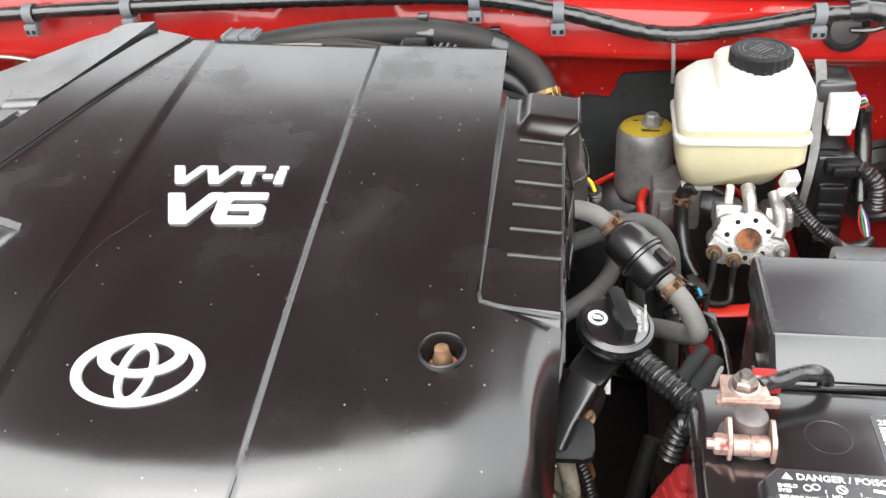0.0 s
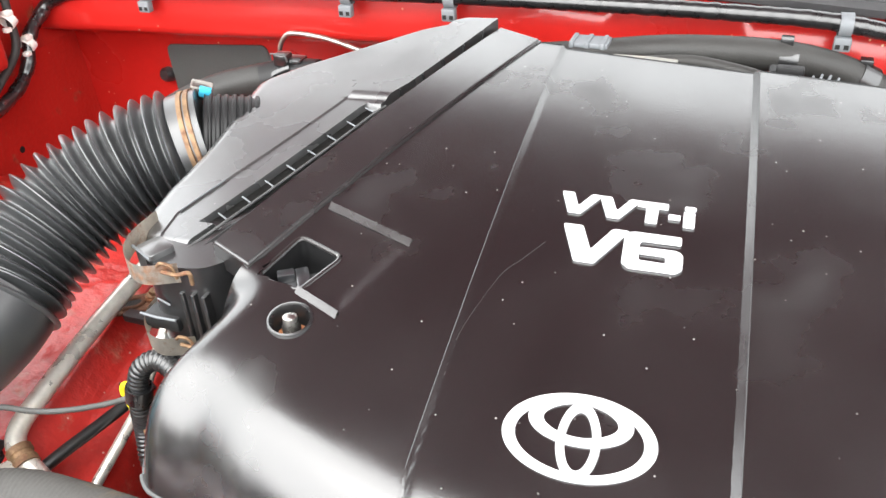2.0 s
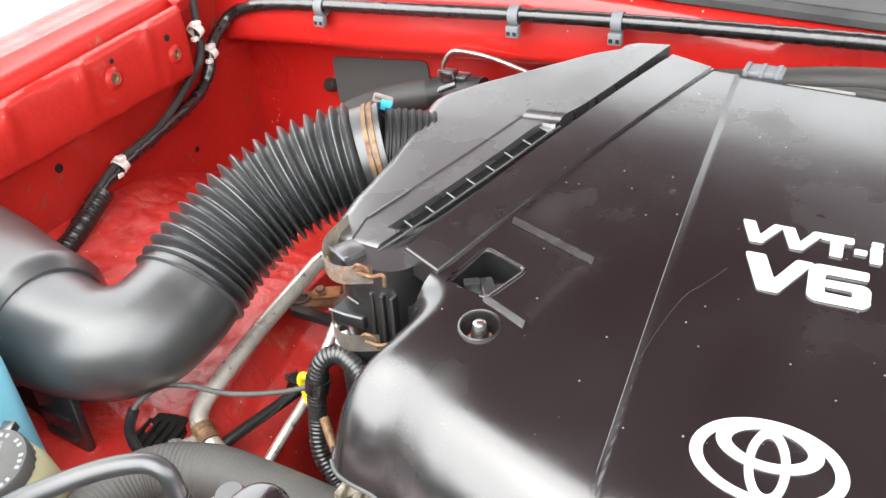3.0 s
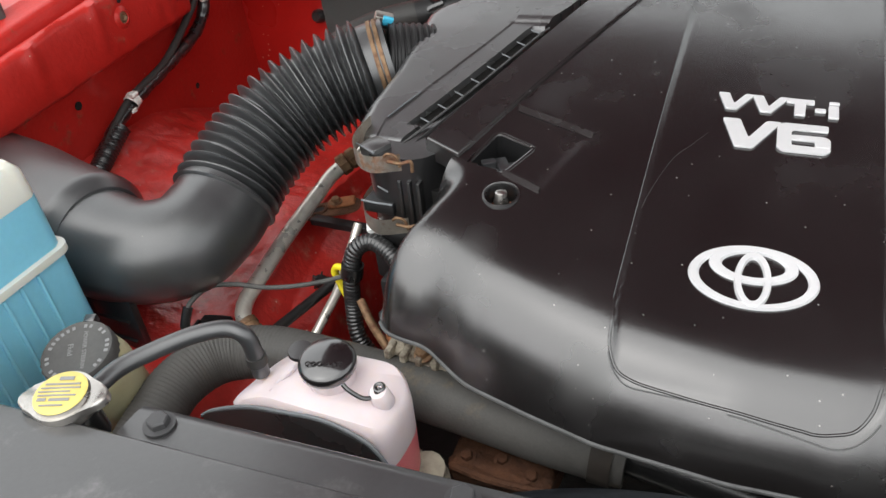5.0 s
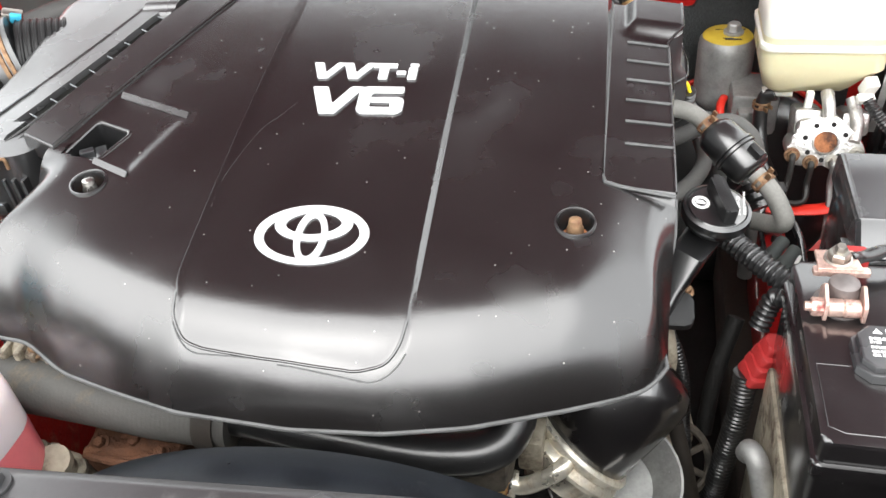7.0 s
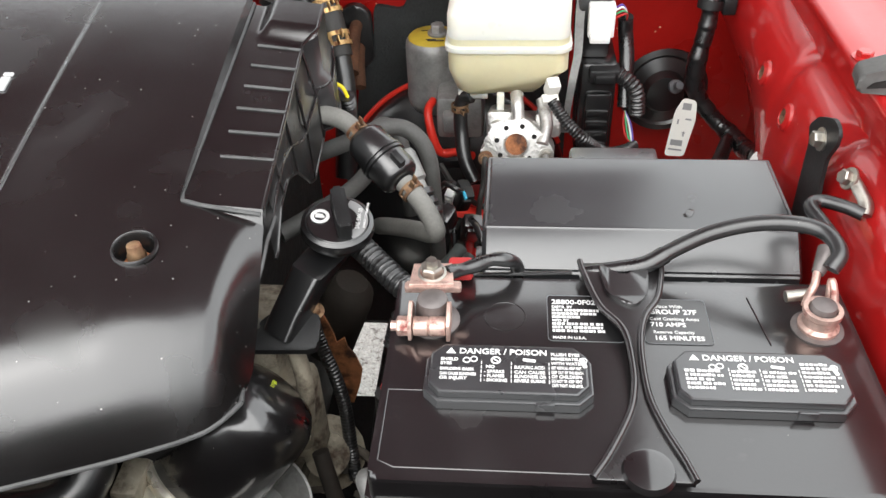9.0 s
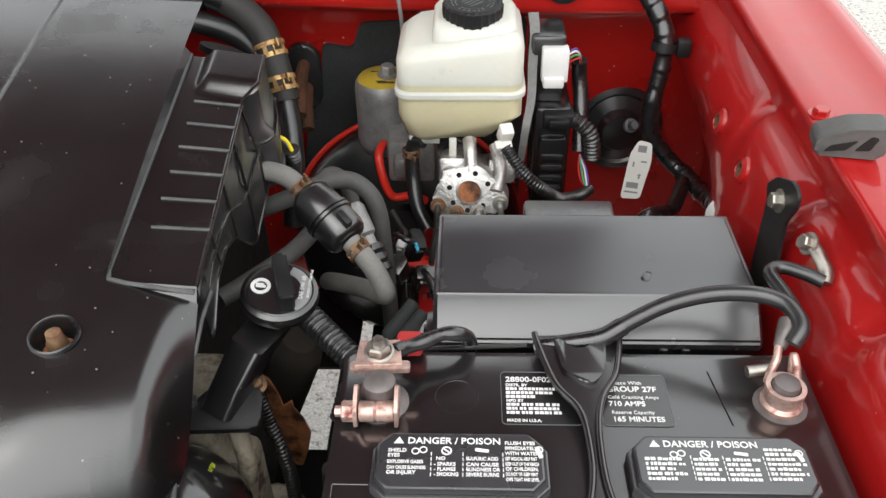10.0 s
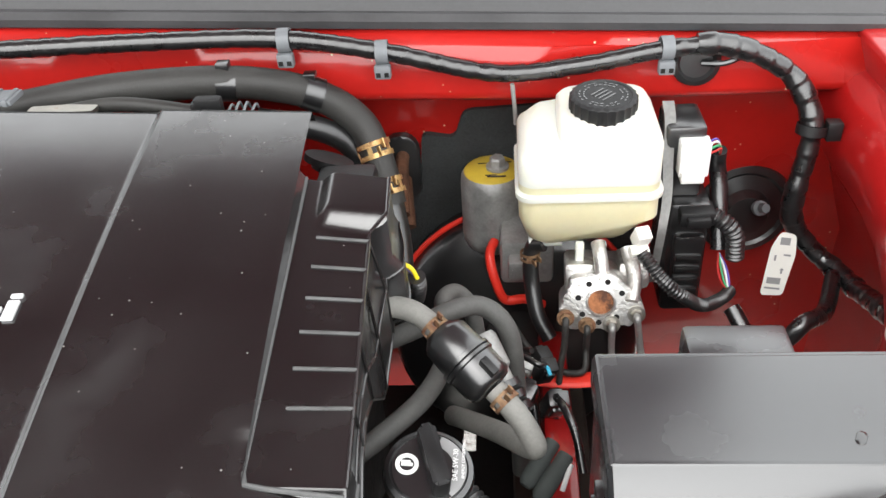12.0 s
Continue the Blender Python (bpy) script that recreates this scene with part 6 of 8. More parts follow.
hex_bolt(cable, (0.5375, 0.600, 0.945), (-0.9, -0.1, 0.4), 0.0058, 0.008, "zinc")
plus = thing("battery_cable", (0.27, 0.53, 0.92), "short black cable on the positive terminal", "cable")
hose("cable", [(0.252, 0.517, 0.919), (0.260, 0.525, 0.915), (0.270, 0.531, 0.914), (0.283, 0.5375, 0.915), (0.293, 0.540, 0.913), (0.300, 0.5445, 0.906), (0.302, 0.549, 0.890)], 0.0052, "tape", plus, "short taped cable with loose tape", sides=14, n=90, rf=lambda s, l: 0.0050 + 0.0004 * math.sin(s * 300))
bm = bmesh.new()
box(bm, (0.252, 0.528, 0.902), (0.270, 0.545, 0.912), 0.003)
part("insulator", bm, "redrubber", plus, "red rubber insulator")

# ---- fuse box ----
fuse = thing("fuse_box", (0.395, 0.64, 0.80), "grey black fuse and relay box with a sloping lid front", "fuse box")
bm = bmesh.new()
prof = [(0.5725, 0.868), (0.5735, 0.8745), (0.599, 0.896), (0.602, 0.897), (0.698, 0.8975), (0.703, 0.895), (0.706, 0.868)]
rowsf = []
for x, ins in ((0.2740, 1), (0.2775, 0), (0.512, 0), (0.5155, 1)):
    rowsf.append([bm.verts.new((x, y + (0.004 if ins and y < 0.6 else 0) - (0.003 if ins and y > 0.6 else 0), z - (0.0035 if ins else 0) * (z > 0.87))) for y, z in prof])
for a, b in zip(rowsf, rowsf[1:]):
    for k in range(len(prof) - 1):
        bm.faces.new((a[k], a[k + 1], b[k + 1], b[k]))
bm.faces.new(rowsf[0])
bm.faces.new(rowsf[-1][::-1])
bmesh.ops.bevel(bm, geom=[e for e in bm.edges if e.calc_length() > 0.08], offset=0.002, segments=2, affect="EDGES")
lid = part("lid", bm, "fuse", fuse, "grained plastic lid", flat_angle=30)
bm = bmesh.new()
box(bm, (0.2775, 0.578, 0.74), (0.512, 0.702, 0.867), 0.004)
part("body", bm, "plastic", fuse)
bm = bmesh.new()
box(bm, (0.2685, 0.590, 0.80), (0.2765, 0.612, 0.868), 0.001)
for k in range(5):
    box(bm, (0.266, 0.600, 0.81 + 0.011 * k), (0.272, 0.606, 0.816 + 0.011 * k), 0.0005)
part("side_latch", bm, "plastic", fuse)
for x in (0.44, 0.456):
    bm = bmesh.new()
    box(bm, (x, 0.5705, 0.850), (x + 0.006, 0.5745, 0.869), 0.001)
    part("front_latch", bm, "plastic", fuse)
bm = bmesh.new()
box(bm, (0.350, 0.712, 0.82), (0.430, 0.76, 0.872), 0.004)
part("relay_cover", bm, "fuse", fuse, "smaller black cover behind the lid")
bm = bmesh.new()
lathe(bm, (0.4345, 0.6208, 0.8974), (0, 0, 1), [(0, 0.0003), (0.0022, 0.0004), (0.0046, 0.0002), (0.0048, 0.0)], 12, wave=lambda a, i: 1 + 0.35 * math.sin(2 * a + 1))
part("scuff", bm, "plastic", fuse, "small dark chip in the lid")


# ---- brake master cylinder group ----
def firewall_y(x):
    return 1.083 + 0.075 * x


master = thing("brake_master_cylinder", (0.30, 0.93, 0.79), "bright cast aluminium brake master cylinder with a rusty port", "brake cylinder")
fm = basis((0.301, 0.866, 0.808), (-0.06, -0.93, 0.36), (1, 0, 0))
lobes = [(0.004, 0.030), (0.012, 0.027), (0.020, 0.020), (0.030, 0.010), (0.040, -0.004), (0.042, -0.014), (0.036, -0.022), (0.026, -0.020), (0.016, -0.026), (0.004, -0.024),
         (-0.006, -0.029), (-0.016, -0.026), (-0.024, -0.030), (-0.034, -0.024), (-0.040, -0.012), (-0.038, -0.002), (-0.030, 0.004), (-0.032, 0.018), (-0.024, 0.026), (-0.010, 0.024)]
bm = bmesh.new()
prism(bm, round_poly(lobes, 0.006, 3), -0.05, 0.0, fm, 0.003, 2)
part("front_casting", bm, "alu", master, "rough cast aluminium face")
bm = bmesh.new()
box(bm, (-0.030, -0.02, -0.11), (0.034, 0.022, -0.045), 0.006, fm)
box(bm, (-0.034, 0.004, -0.07), (-0.004, 0.034, -0.012), 0.005, fm)
box(bm, (0.018, 0.002, -0.09), (0.048, 0.03, -0.03), 0.006, fm)
tube(bm, [fm @ V((0.002, 0.02, -0.005)), fm @ V((0.0, 0.04, -0.012)), fm @ V((-0.002, 0.052, -0.022))], 0.007, sides=12)
tube(bm, [fm @ V((0.028, 0.0, 0.0)), fm @ V((0.032, 0.02, -0.015)), fm @ V((0.026, 0.045, -0.03))], 0.007, sides=12)
part("valve_body", bm, "alu", master)
bm = bmesh.new()
lathe(bm, fm @ V((0, 0, -0.001)), fm.to_3x3() @ V((0, 0, 1)), [(0.0145, 0), (0.0145, 0.003), (0.0125, 0.0036), (0.0118, 0.001), (0, 0.0005)], 32)
port = part("port", bm, "alu", master)
bm = bmesh.new()
lathe(bm, fm @ V((0, 0, -0.0002)), fm.to_3x3() @ V((0, 0, 1)), [(0.0117, 0), (0.0117, 0.0014), (0.006, 0.0022), (0, 0.0015)], 28)
part("plug", bm, "rustplate", port, "rusted plug")
for k in range(7):
    a = radians(25 + 48 * k)
    bm = bmesh.new()
    lathe(bm, fm @ V((0.0215 * math.cos(a), 0.0205 * math.sin(a), -0.002)), fm.to_3x3() @ V((0, 0, 1)), [(0.0028, 0), (0.0028, 0.0026), (0, 0.0024)], 10)
    part("drilling", bm, "dark", master)
for x, y in ((-0.033, -0.016), (-0.013, -0.0235), (0.010, -0.022), (0.033, -0.012)):
    o = hex_bolt(master, fm @ V((x, y, 0.0)), fm.to_3x3() @ V((0, 0, 1)), 0.0058, 0.008, "rustclamp" if x < 0 else "zinc", name="pipe_nut")
lines = thing("brake_lines", (0.28, 0.86, 0.72), "grey steel brake lines bending down from the master cylinder", "brake lines")
for x, pts in ((-0.033, [(0.266, 0.845, 0.77), (0.262, 0.835, 0.75), (0.259, 0.82, 0.70)]), (-0.013, [(0.287, 0.848, 0.765), (0.284, 0.835, 0.748), (0.262, 0.84, 0.744), (0.235, 0.86, 0.752), (0.215, 0.89, 0.765)]),
               (0.010, [(0.311, 0.848, 0.765), (0.313, 0.838, 0.74), (0.314, 0.83, 0.70)]), (0.033, [(0.337, 0.85, 0.775), (0.340, 0.842, 0.75), (0.342, 0.83, 0.70)])):
    y = -0.016 if x < -0.02 else (-0.0235 if x < 0 else (-0.022 if x < 0.02 else -0.012))
    hose("line", [fm @ V((x, y, 0.002)), fm @ V((x, y - 0.002, 0.012))] + pts, 0.0033, "greyalu" if x > 0 else "darkhose", lines, sides=10)

tank = thing("brake_reservoir", (0.29, 0.95, 0.84), "milky white brake fluid reservoir with yellowish fluid and black cap", "fluid reservoir")


def tank_outline(z, grow=0.0):
    shrink = 0.010 * smooth_step(0.868, 0.842, z)
    return rounded(0.130 + 2 * grow - 2 * shrink, 0.108 + 2 * grow - 2 * shrink, 0.016, 6, 0.2905, 0.957)


def loft(bm, levels, close=True):
    """Joins outlines of equal length at rising heights: (outline, z function)."""
    rings_ = []
    for outline, z in levels:
        rings_.append([bm.verts.new((x, y, z(x, y) if callable(z) else z)) for x, y in outline])
    for a, b in zip(rings_, rings_[1:]):
        n = len(a)
        for k in range(n):
            bm.faces.new((a[k], a[(k + 1) % n], b[(k + 1) % n], b[k]))
    if close:
        bm.faces.new(rings_[0][::-1])
        bm.faces.new(rings_[-1])
    return bm


def notch(x, y):
    return 0.016 * smooth_step(0.315, 0.335, x)


bm = bmesh.new()
loft(bm, [(tank_outline(0.842, -0.012), lambda x, y: 0.8395 + notch(x, y)), (tank_outline(0.842, -0.004), lambda x, y: 0.841 + notch(x, y)), (tank_outline(0.85), lambda x, y: 0.848 + notch(x, y)), (tank_outline(0.875), 0.874), (tank_outline(0.875), 0.898)])
part("lower_body", bm, "fluid", tank, "reservoir half filled with yellowish fluid")
bm = bmesh.new()
loft(bm, [(tank_outline(0.9), 0.897), (tank_outline(0.9, 0.003), 0.898), (tank_outline(0.9, 0.003), 0.903), (tank_outline(0.9), 0.905)])
part("seam", bm, "milky", tank, "moulded seam rim")
bm = bmesh.new()
up = rounded(0.128, 0.106, 0.016, 6, 0.2905, 0.957)
loft(bm, [(tank_outline(0.9), 0.904), (tank_outline(0.9), 0.912)])
part("fluid_band", bm, "fluid", tank)
bm = bmesh.new()
top_in = rounded(0.112, 0.090, 0.014, 6, 0.2905, 0.958)
loft(bm, [(tank_outline(0.9), 0.912), (tank_outline(0.9), lambda x, y: 0.948 - 0.014 * smooth_step(0.275, 0.235, x)), (rounded(0.126, 0.104, 0.016, 6, 0.2905, 0.957), lambda x, y: 0.955 - 0.016 * smooth_step(0.275, 0.235, x)),
          (rounded(0.118, 0.096, 0.015, 6, 0.2905, 0.957), lambda x, y: 0.960 - 0.017 * smooth_step(0.275, 0.235, x)), (top_in, lambda x, y: 0.963 - 0.017 * smooth_step(0.275, 0.235, x))])
part("shoulder", bm, "milky", tank, "milky white shoulder")
bm = bmesh.new()
hi0, hi1 = rounded(0.088, 0.094, 0.018, 6, 0.306, 0.958), rounded(0.086, 0.090, 0.018, 6, 0.306, 0.959)
loft(bm, [(hi0, 0.945), (hi1, 0.963), (rounded(0.080, 0.082, 0.018, 6, 0.306, 0.959), 0.9680), (rounded(0.068, 0.070, 0.018, 6, 0.306, 0.959), 0.9700)])
part("filler_top", bm, "milky", tank, "raised milky filler top")
for x in (0.283, 0.304):
    bm = bmesh.new()
    box(bm, (x - 0.004, 0.900, 0.822), (x + 0.004, 0.908, 0.850), 0.0015)
    part("tab", bm, "milky", tank)
bm = bmesh.new()
lathe(bm, (0.303, 0.946, 0.966), (0.02, -0.05, 1), [(0, 0), (0.0275, 0), (0.0295, 0.002), (0.0300, 0.008), (0.0300, 0.0165), (0.0280, 0.0185), (0.0255, 0.0185), (0.0245, 0.0175), (0, 0.0175)], 96, wave=lambda a, i: 1 + (0.035 * max(-0.3, math.cos(24 * a)) if 2 <= i <= 4 else 0))
capm = part("cap", bm, "matte", tank, "black ribbed screw cap")
rng = random.Random(8)
bm = bmesh.new()
for rr in (0.0215, 0.0175):
    for k in range(26):
        a = 2 * math.pi * k / 26
        if rng.random() < 0.8:
            prism(bm, rounded(0.0030, 0.0015, 0.0003, 1), 0, 0.0004, basis((0.303, 0.9455, 0.9836), (0.02, -0.05, 1)) @ Matrix.Rotation(a, 4, "Z") @ pose(0, rr, 0))
for k in range(4):
    prism(bm, rounded(0.018, 0.0015, 0.0003, 1), 0, 0.0004, basis((0.303, 0.9455, 0.9836), (0.02, -0.05, 1)) @ pose(0, 0.007 - 0.0045 * k, 0))
part("embossing", bm, "plastic", capm, "embossed rows of small print")

acc = thing("brake_accumulator", (0.202, 1.03, 0.765), "grey metal brake accumulator cylinder with a yellow top label", "accumulator")
bm = bmesh.new()
lathe(bm, (0.199, 1.028, 0.765), (0, 0, 1), [(0, 0), (0.025, 0), (0.031, 0.004), (0.0345, 0.012), (0.0352, 0.022), (0.0345, 0.027), (0.0345, 0.082), (0.0335, 0.090), (0.029, 0.096), (0.0, 0.100)], 44)
part("cylinder", bm, "greyalu", acc, "dull grey cylinder")
bm = bmesh.new()
lathe(bm, (0.199, 1.028, 0.765), (0, 0, 1), [(0.0305, 0.0948), (0.0285, 0.0968), (0.012, 0.0992), (0.0, 0.1006)], 44)
lab = part("label", bm, "yellow", acc, "yellow warning label")
bars([(-0.018, 0.006, 0.014, 0.0016), (-0.008, -0.022, 0.020, 0.0022), (-0.010, -0.0185, 0.012, 0.001), (0.008, 0.008, 0.010, 0.0014)], pose(0.202, 1.028, 0.8640), "plastic", lab, thick=0.0006)
hex_bolt(acc, (0.205, 1.025, 0.8645), (0, 0, 1), 0.0085, 0.013, "greyalu", name="nut")

booster = thing("brake_booster", (0.21, 1.04, 0.72), "black brake booster dome with a red rim", "brake booster")
ba = V((0.0, -0.95, 0.30)).normalized()
bm = bmesh.new()
lathe(bm, (0.222, 1.002, 0.655), ba, [(0.148, -0.05), (0.146, 0.0), (0.136, 0.012), (0.10, 0.020), (0.06, 0.024), (0.045, 0.026), (0.04, 0.04), (0.0, 0.042)], 72)
part("dome", bm, "plastic", booster, "satin black dome")
bm = bmesh.new()
rim_m = basis((0.222, 1.003, 0.655), ba, (1, 0, 0))
tube(bm, [rim_m @ V((0.149 * math.cos(radians(a)), 0.149 * math.sin(radians(a)), 0)) for a in range(25, 156, 5)], 0.0035, sides=8)
part("rim", bm, "orange", booster, "red painted rim")
hose("red_bracket", [(0.200, 0.985, 0.796), (0.195, 0.968, 0.792), (0.198, 0.955, 0.775), (0.206, 0.948, 0.752), (0.214, 0.948, 0.744), (0.232, 0.945, 0.748), (0.25, 0.93, 0.752)], 0.0052, "orange", booster, "red painted bracket rod", sides=12)
bm = bmesh.new()
tube(bm, [(0.225, 0.84, 0.738), (0.26, 0.836, 0.735), (0.30, 0.836, 0.737), (0.335, 0.845, 0.74)], 0.010, sides=12, squash=0.4)
part("red_base", bm, "orange", booster)

rh = thing("reservoir_hose", (0.238, 0.92, 0.78), "black brake fluid hose with a rusty clamp", "hose")
hose("hose", [(0.250, 0.925, 0.835), (0.240, 0.928, 0.830), (0.237, 0.925, 0.812), (0.238, 0.918, 0.79), (0.243, 0.90, 0.765), (0.255, 0.885, 0.745)], 0.0082, "rubber", rh, sides=16)
spring_clamp(rh, V((0.2365, 0.926, 0.820)), V((0, 0.1, 1)), 0.0086, 0.008)
bm = bmesh.new()
tube(bm, [(0.236, 0.93, 0.834), (0.246, 0.93, 0.836), (0.268, 0.93, 0.836)], 0.0065, sides=12)
part("elbow", bm, "milky", rh, "white plastic elbow")
bm = bmesh.new()
box(bm, (0.206, 0.955, 0.76), (0.262, 1.02, 0.815), 0.006)
box(bm, (0.214, 0.94, 0.775), (0.234, 0.96, 0.80), 0.004)
part("pump_body", bm, "greyalu", acc, "grey pump body")

abs_unit = thing("brake_control_unit", (0.39, 0.96, 0.76), "black electronic brake control unit with a white connector", "control unit")
bm = bmesh.new()
box(bm, (0.372, 0.938, 0.735), (0.412, 1.02, 0.868), 0.005)
box(bm, (0.378, 0.930, 0.755), (0.408, 0.945, 0.835), 0.004)
for k in range(4):
    box(bm, (0.38, 0.9265, 0.765 + 0.014 * k), (0.405, 0.932, 0.773 + 0.014 * k), 0.0015)
part("body", bm, "plastic", abs_unit)
bm = bmesh.new()
box(bm, (0.365, 0.952, 0.868), (0.402, 1.005, 0.944), 0.004)
part("upper_box", bm, "plastic", abs_unit)
bm = bmesh.new()
box(bm, (0.376, 0.938, 0.898), (0.404, 0.956, 0.934), 0.002)
box(bm, (0.378, 0.934, 0.893), (0.400, 0.950, 0.905), 0.002)
part("connector", bm, "whiteplastic", abs_unit, "white connector")
bm = bmesh.new()
box(bm, (0.380, 0.925, 0.850), (0.414, 0.95, 0.866), 0.003)
box(bm, (0.386, 0.918, 0.853), (0.408, 0.93, 0.863), 0.002)
part("connector", bm, "matte", abs_unit, "black connector")
bm = bmesh.new()
pts = spline([(0.3665, 0.972, 0.962), (0.3685, 0.962, 0.945), (0.367, 0.948, 0.915), (0.366, 0.93, 0.885), (0.361, 0.912, 0.862), (0.357, 0.905, 0.83), (0.355, 0.905, 0.80)], 8)
prev = None
for i, p in enumerate(pts):
    w = 0.0055 - 0.002 * i / len(pts)
    row = [bm.verts.new(p + V((-w, 0, 0))), bm.verts.new(p + V((w, 0, 0)))]
    if prev:
        bm.faces.new((prev[0], prev[1], row[1], row[0]))
    prev = row
bmesh.ops.solidify(bm, geom=bm.faces[:], thickness=0.0025)
part("bracket", bm, "greyalu", abs_unit, "dull grey bent steel bracket")
bm = bmesh.new()
box(bm, (-0.007, -0.007, -0.010), (0.007, 0.007, 0.012), 0.002, pose(0.338, 0.893, 0.862, 30, 0, 15))
box(bm, (-0.009, -0.005, -0.005), (0.009, 0.005, 0.004), 0.0015, pose(0.336, 0.887, 0.852, 30, 0, 15))
part("sensor_plug", bm, "paper", abs_unit, "dirty white sensor plug")
hose("sensor_loom", [(0.339, 0.886, 0.850), (0.346, 0.878, 0.842), (0.358, 0.868, 0.83), (0.375, 0.865, 0.815), (0.40, 0.88, 0.79), (0.425, 0.905, 0.778), (0.436, 0.92, 0.775)], 0.0062, "rubber", abs_unit, "black corrugated sensor loom", sides=14, n=130, rf=corrugated(0.0036, 0.0062, 0.0014))
for dx, mt in ((-0.003, "wirered"), (0.0, "wiregreen"), (0.003, "white"), (0.005, "wireblue")):
    hose("wire", [(0.405, 0.955 + dx, 0.918 + dx), (0.413, 0.957 + dx, 0.921 + dx), (0.419, 0.965 + dx, 0.915), (0.420, 0.97, 0.902)], 0.0011, mt, abs_unit, sides=6)
    hose("wire", [(0.424, 0.935, 0.812), (0.426 + dx, 0.928, 0.80), (0.429 + dx, 0.920, 0.787), (0.434, 0.918, 0.778)], 0.0011, mt, abs_unit, sides=6)
hose("main_loom", [(0.419, 0.972, 0.908), (0.421, 0.975, 0.89), (0.424, 0.966, 0.865), (0.424, 0.95, 0.838), (0.424, 0.937, 0.815)], 0.0085, "tape", abs_unit, sides=14)
hose("side_loom", [(0.412, 0.935, 0.857), (0.424, 0.928, 0.852), (0.433, 0.924, 0.840), (0.436, 0.922, 0.815)], 0.0085, "rubber", abs_unit, "black corrugated loom", sides=14, n=60, rf=corrugated(0.0042, 0.0085, 0.0018))

# ---- firewall fittings ----
def wall_plate(name, outline, thick, mat, label, category, bevel=0.0015, kind=""):
    bm = bmesh.new()
    prism(bm, outline, 0, thick)
    for v in bm.verts:
        x, z, d = v.co.x, v.co.y, v.co.z
        v.co = V((x, firewall_y(x) - 0.001 - d, z))
    return solo(name, bm, mat, label, category, kind=kind)


wall_plate("insulation_pad", round_poly([(0.120, 0.878), (0.157, 0.869), (0.168, 0.903), (0.37, 0.905), (0.37, 0.60), (0.06, 0.60), (0.084, 0.723), (0.094, 0.781), (0.109, 0.802), (0.117, 0.838)], 0.010, 4), 0.010, "pad", "dark fibre sound insulation pad on the firewall", "insulation pad")
wall_plate("access_plate", round_poly([(-0.828, 0.929), (-0.676, 0.936), (-0.668, 0.855), (-0.80, 0.84), (-0.825, 0.86)], 0.010, 4), 0.006, "greypad", "grey rubber access plate on the firewall", "access plate")
stud = thing("firewall_stud", (-0.836, 1.01, 0.885), "small black rubber plug on the firewall", "plug")
bm = bmesh.new()
lathe(bm, (-0.836, firewall_y(-0.836), 0.884), (0, -1, 0.2), [(0, 0.016), (0.007, 0.016), (0.010, 0.012), (0.011, 0.0)], 20)
part("plug", bm, "rubber", stud)
grommet = thing("cable_grommet", (0.509, 1.11, 0.745), "large black rubber cable grommet in the firewall", "grommet")
bm = bmesh.new()
lathe(bm, (0.500, firewall_y(0.5), 0.742), (0.02, -1, 0.1), [(0.060, 0.0), (0.058, 0.006), (0.050, 0.008), (0.046, 0.005), (0.030, 0.010), (0.024, 0.022), (0.0, 0.026)], 40)
part("grommet", bm, "rubber", grommet)
bm = bmesh.new()
lathe(bm, (0.509, 1.100, 0.755), (0.1, -0.8, 0.5), [(0, 0.03), (0.005, 0.03), (0.0055, 0.018), (0.009, 0.016), (0.0095, 0.010), (0.006, 0.0)], 20)
part("nipple", bm, "clipgrey", grommet, "grey tube end")
small = thing("small_grommet", (0.405, 1.04, 0.965), "round dark rubber grommet below the cowl", "grommet")
bm = bmesh.new()
lathe(bm, (0.405, 1.046, 0.968), (0, -1, 0.15), [(0.025, 0.0), (0.024, 0.005), (0.019, 0.007), (0.016, 0.003), (0, 0.004)], 32)
part("ring", bm, "rubber", small)
hose("wire", [(0.410, 1.040, 0.968), (0.43, 1.03, 0.972), (0.455, 1.035, 0.98)], 0.003, "plastic", small, sides=8)
heater = thing("heater_pipe", (0.115, 1.07, 0.87), "rusty heater pipe through an oval rubber grommet", "heater pipe")
bm = bmesh.new()
prism(bm, rounded(0.040, 0.085, 0.019, 8), 0, 0.010, basis((0.097, firewall_y(0.097) - 0.012, 0.840), (0, -1, 0), (1, 0, 0)), 0.004)
part("grommet", bm, "rubber", heater)
hose("pipe", [(0.098, 1.075, 0.856), (0.099, 1.05, 0.856), (0.101, 1.02, 0.848), (0.103, 0.99, 0.83)], 0.0078, "rust", heater, sides=16)
hose("pipe", [(0.098, 1.075, 0.826), (0.102, 1.04, 0.822), (0.106, 1.01, 0.80)], 0.0078, "rust", heater, sides=16)

hh = thing("heater_hose", (0.0, 0.97, 0.95), "thick black heater hose curving behind the engine cover", "hose")
hose("hose", [(-0.33, 0.93, 0.985), (-0.24, 0.935, 0.995), (-0.15, 0.945, 1.005), (-0.06, 0.960, 1.003), (0.0, 0.975, 0.990), (0.045, 0.985, 0.968), (0.074, 0.979, 0.945), (0.0865, 0.966, 0.922), (0.0955, 0.950, 0.897), (0.101, 0.938, 0.876)], 0.0155, "darkhose", hh, "foam sleeved heater hose", sides=22)
hose("lower_hose", [(0.0955, 0.950, 0.897), (0.103, 0.934, 0.868), (0.108, 0.915, 0.845), (0.11, 0.89, 0.81), (0.108, 0.87, 0.76)], 0.0125, "rubber", hh, sides=18)
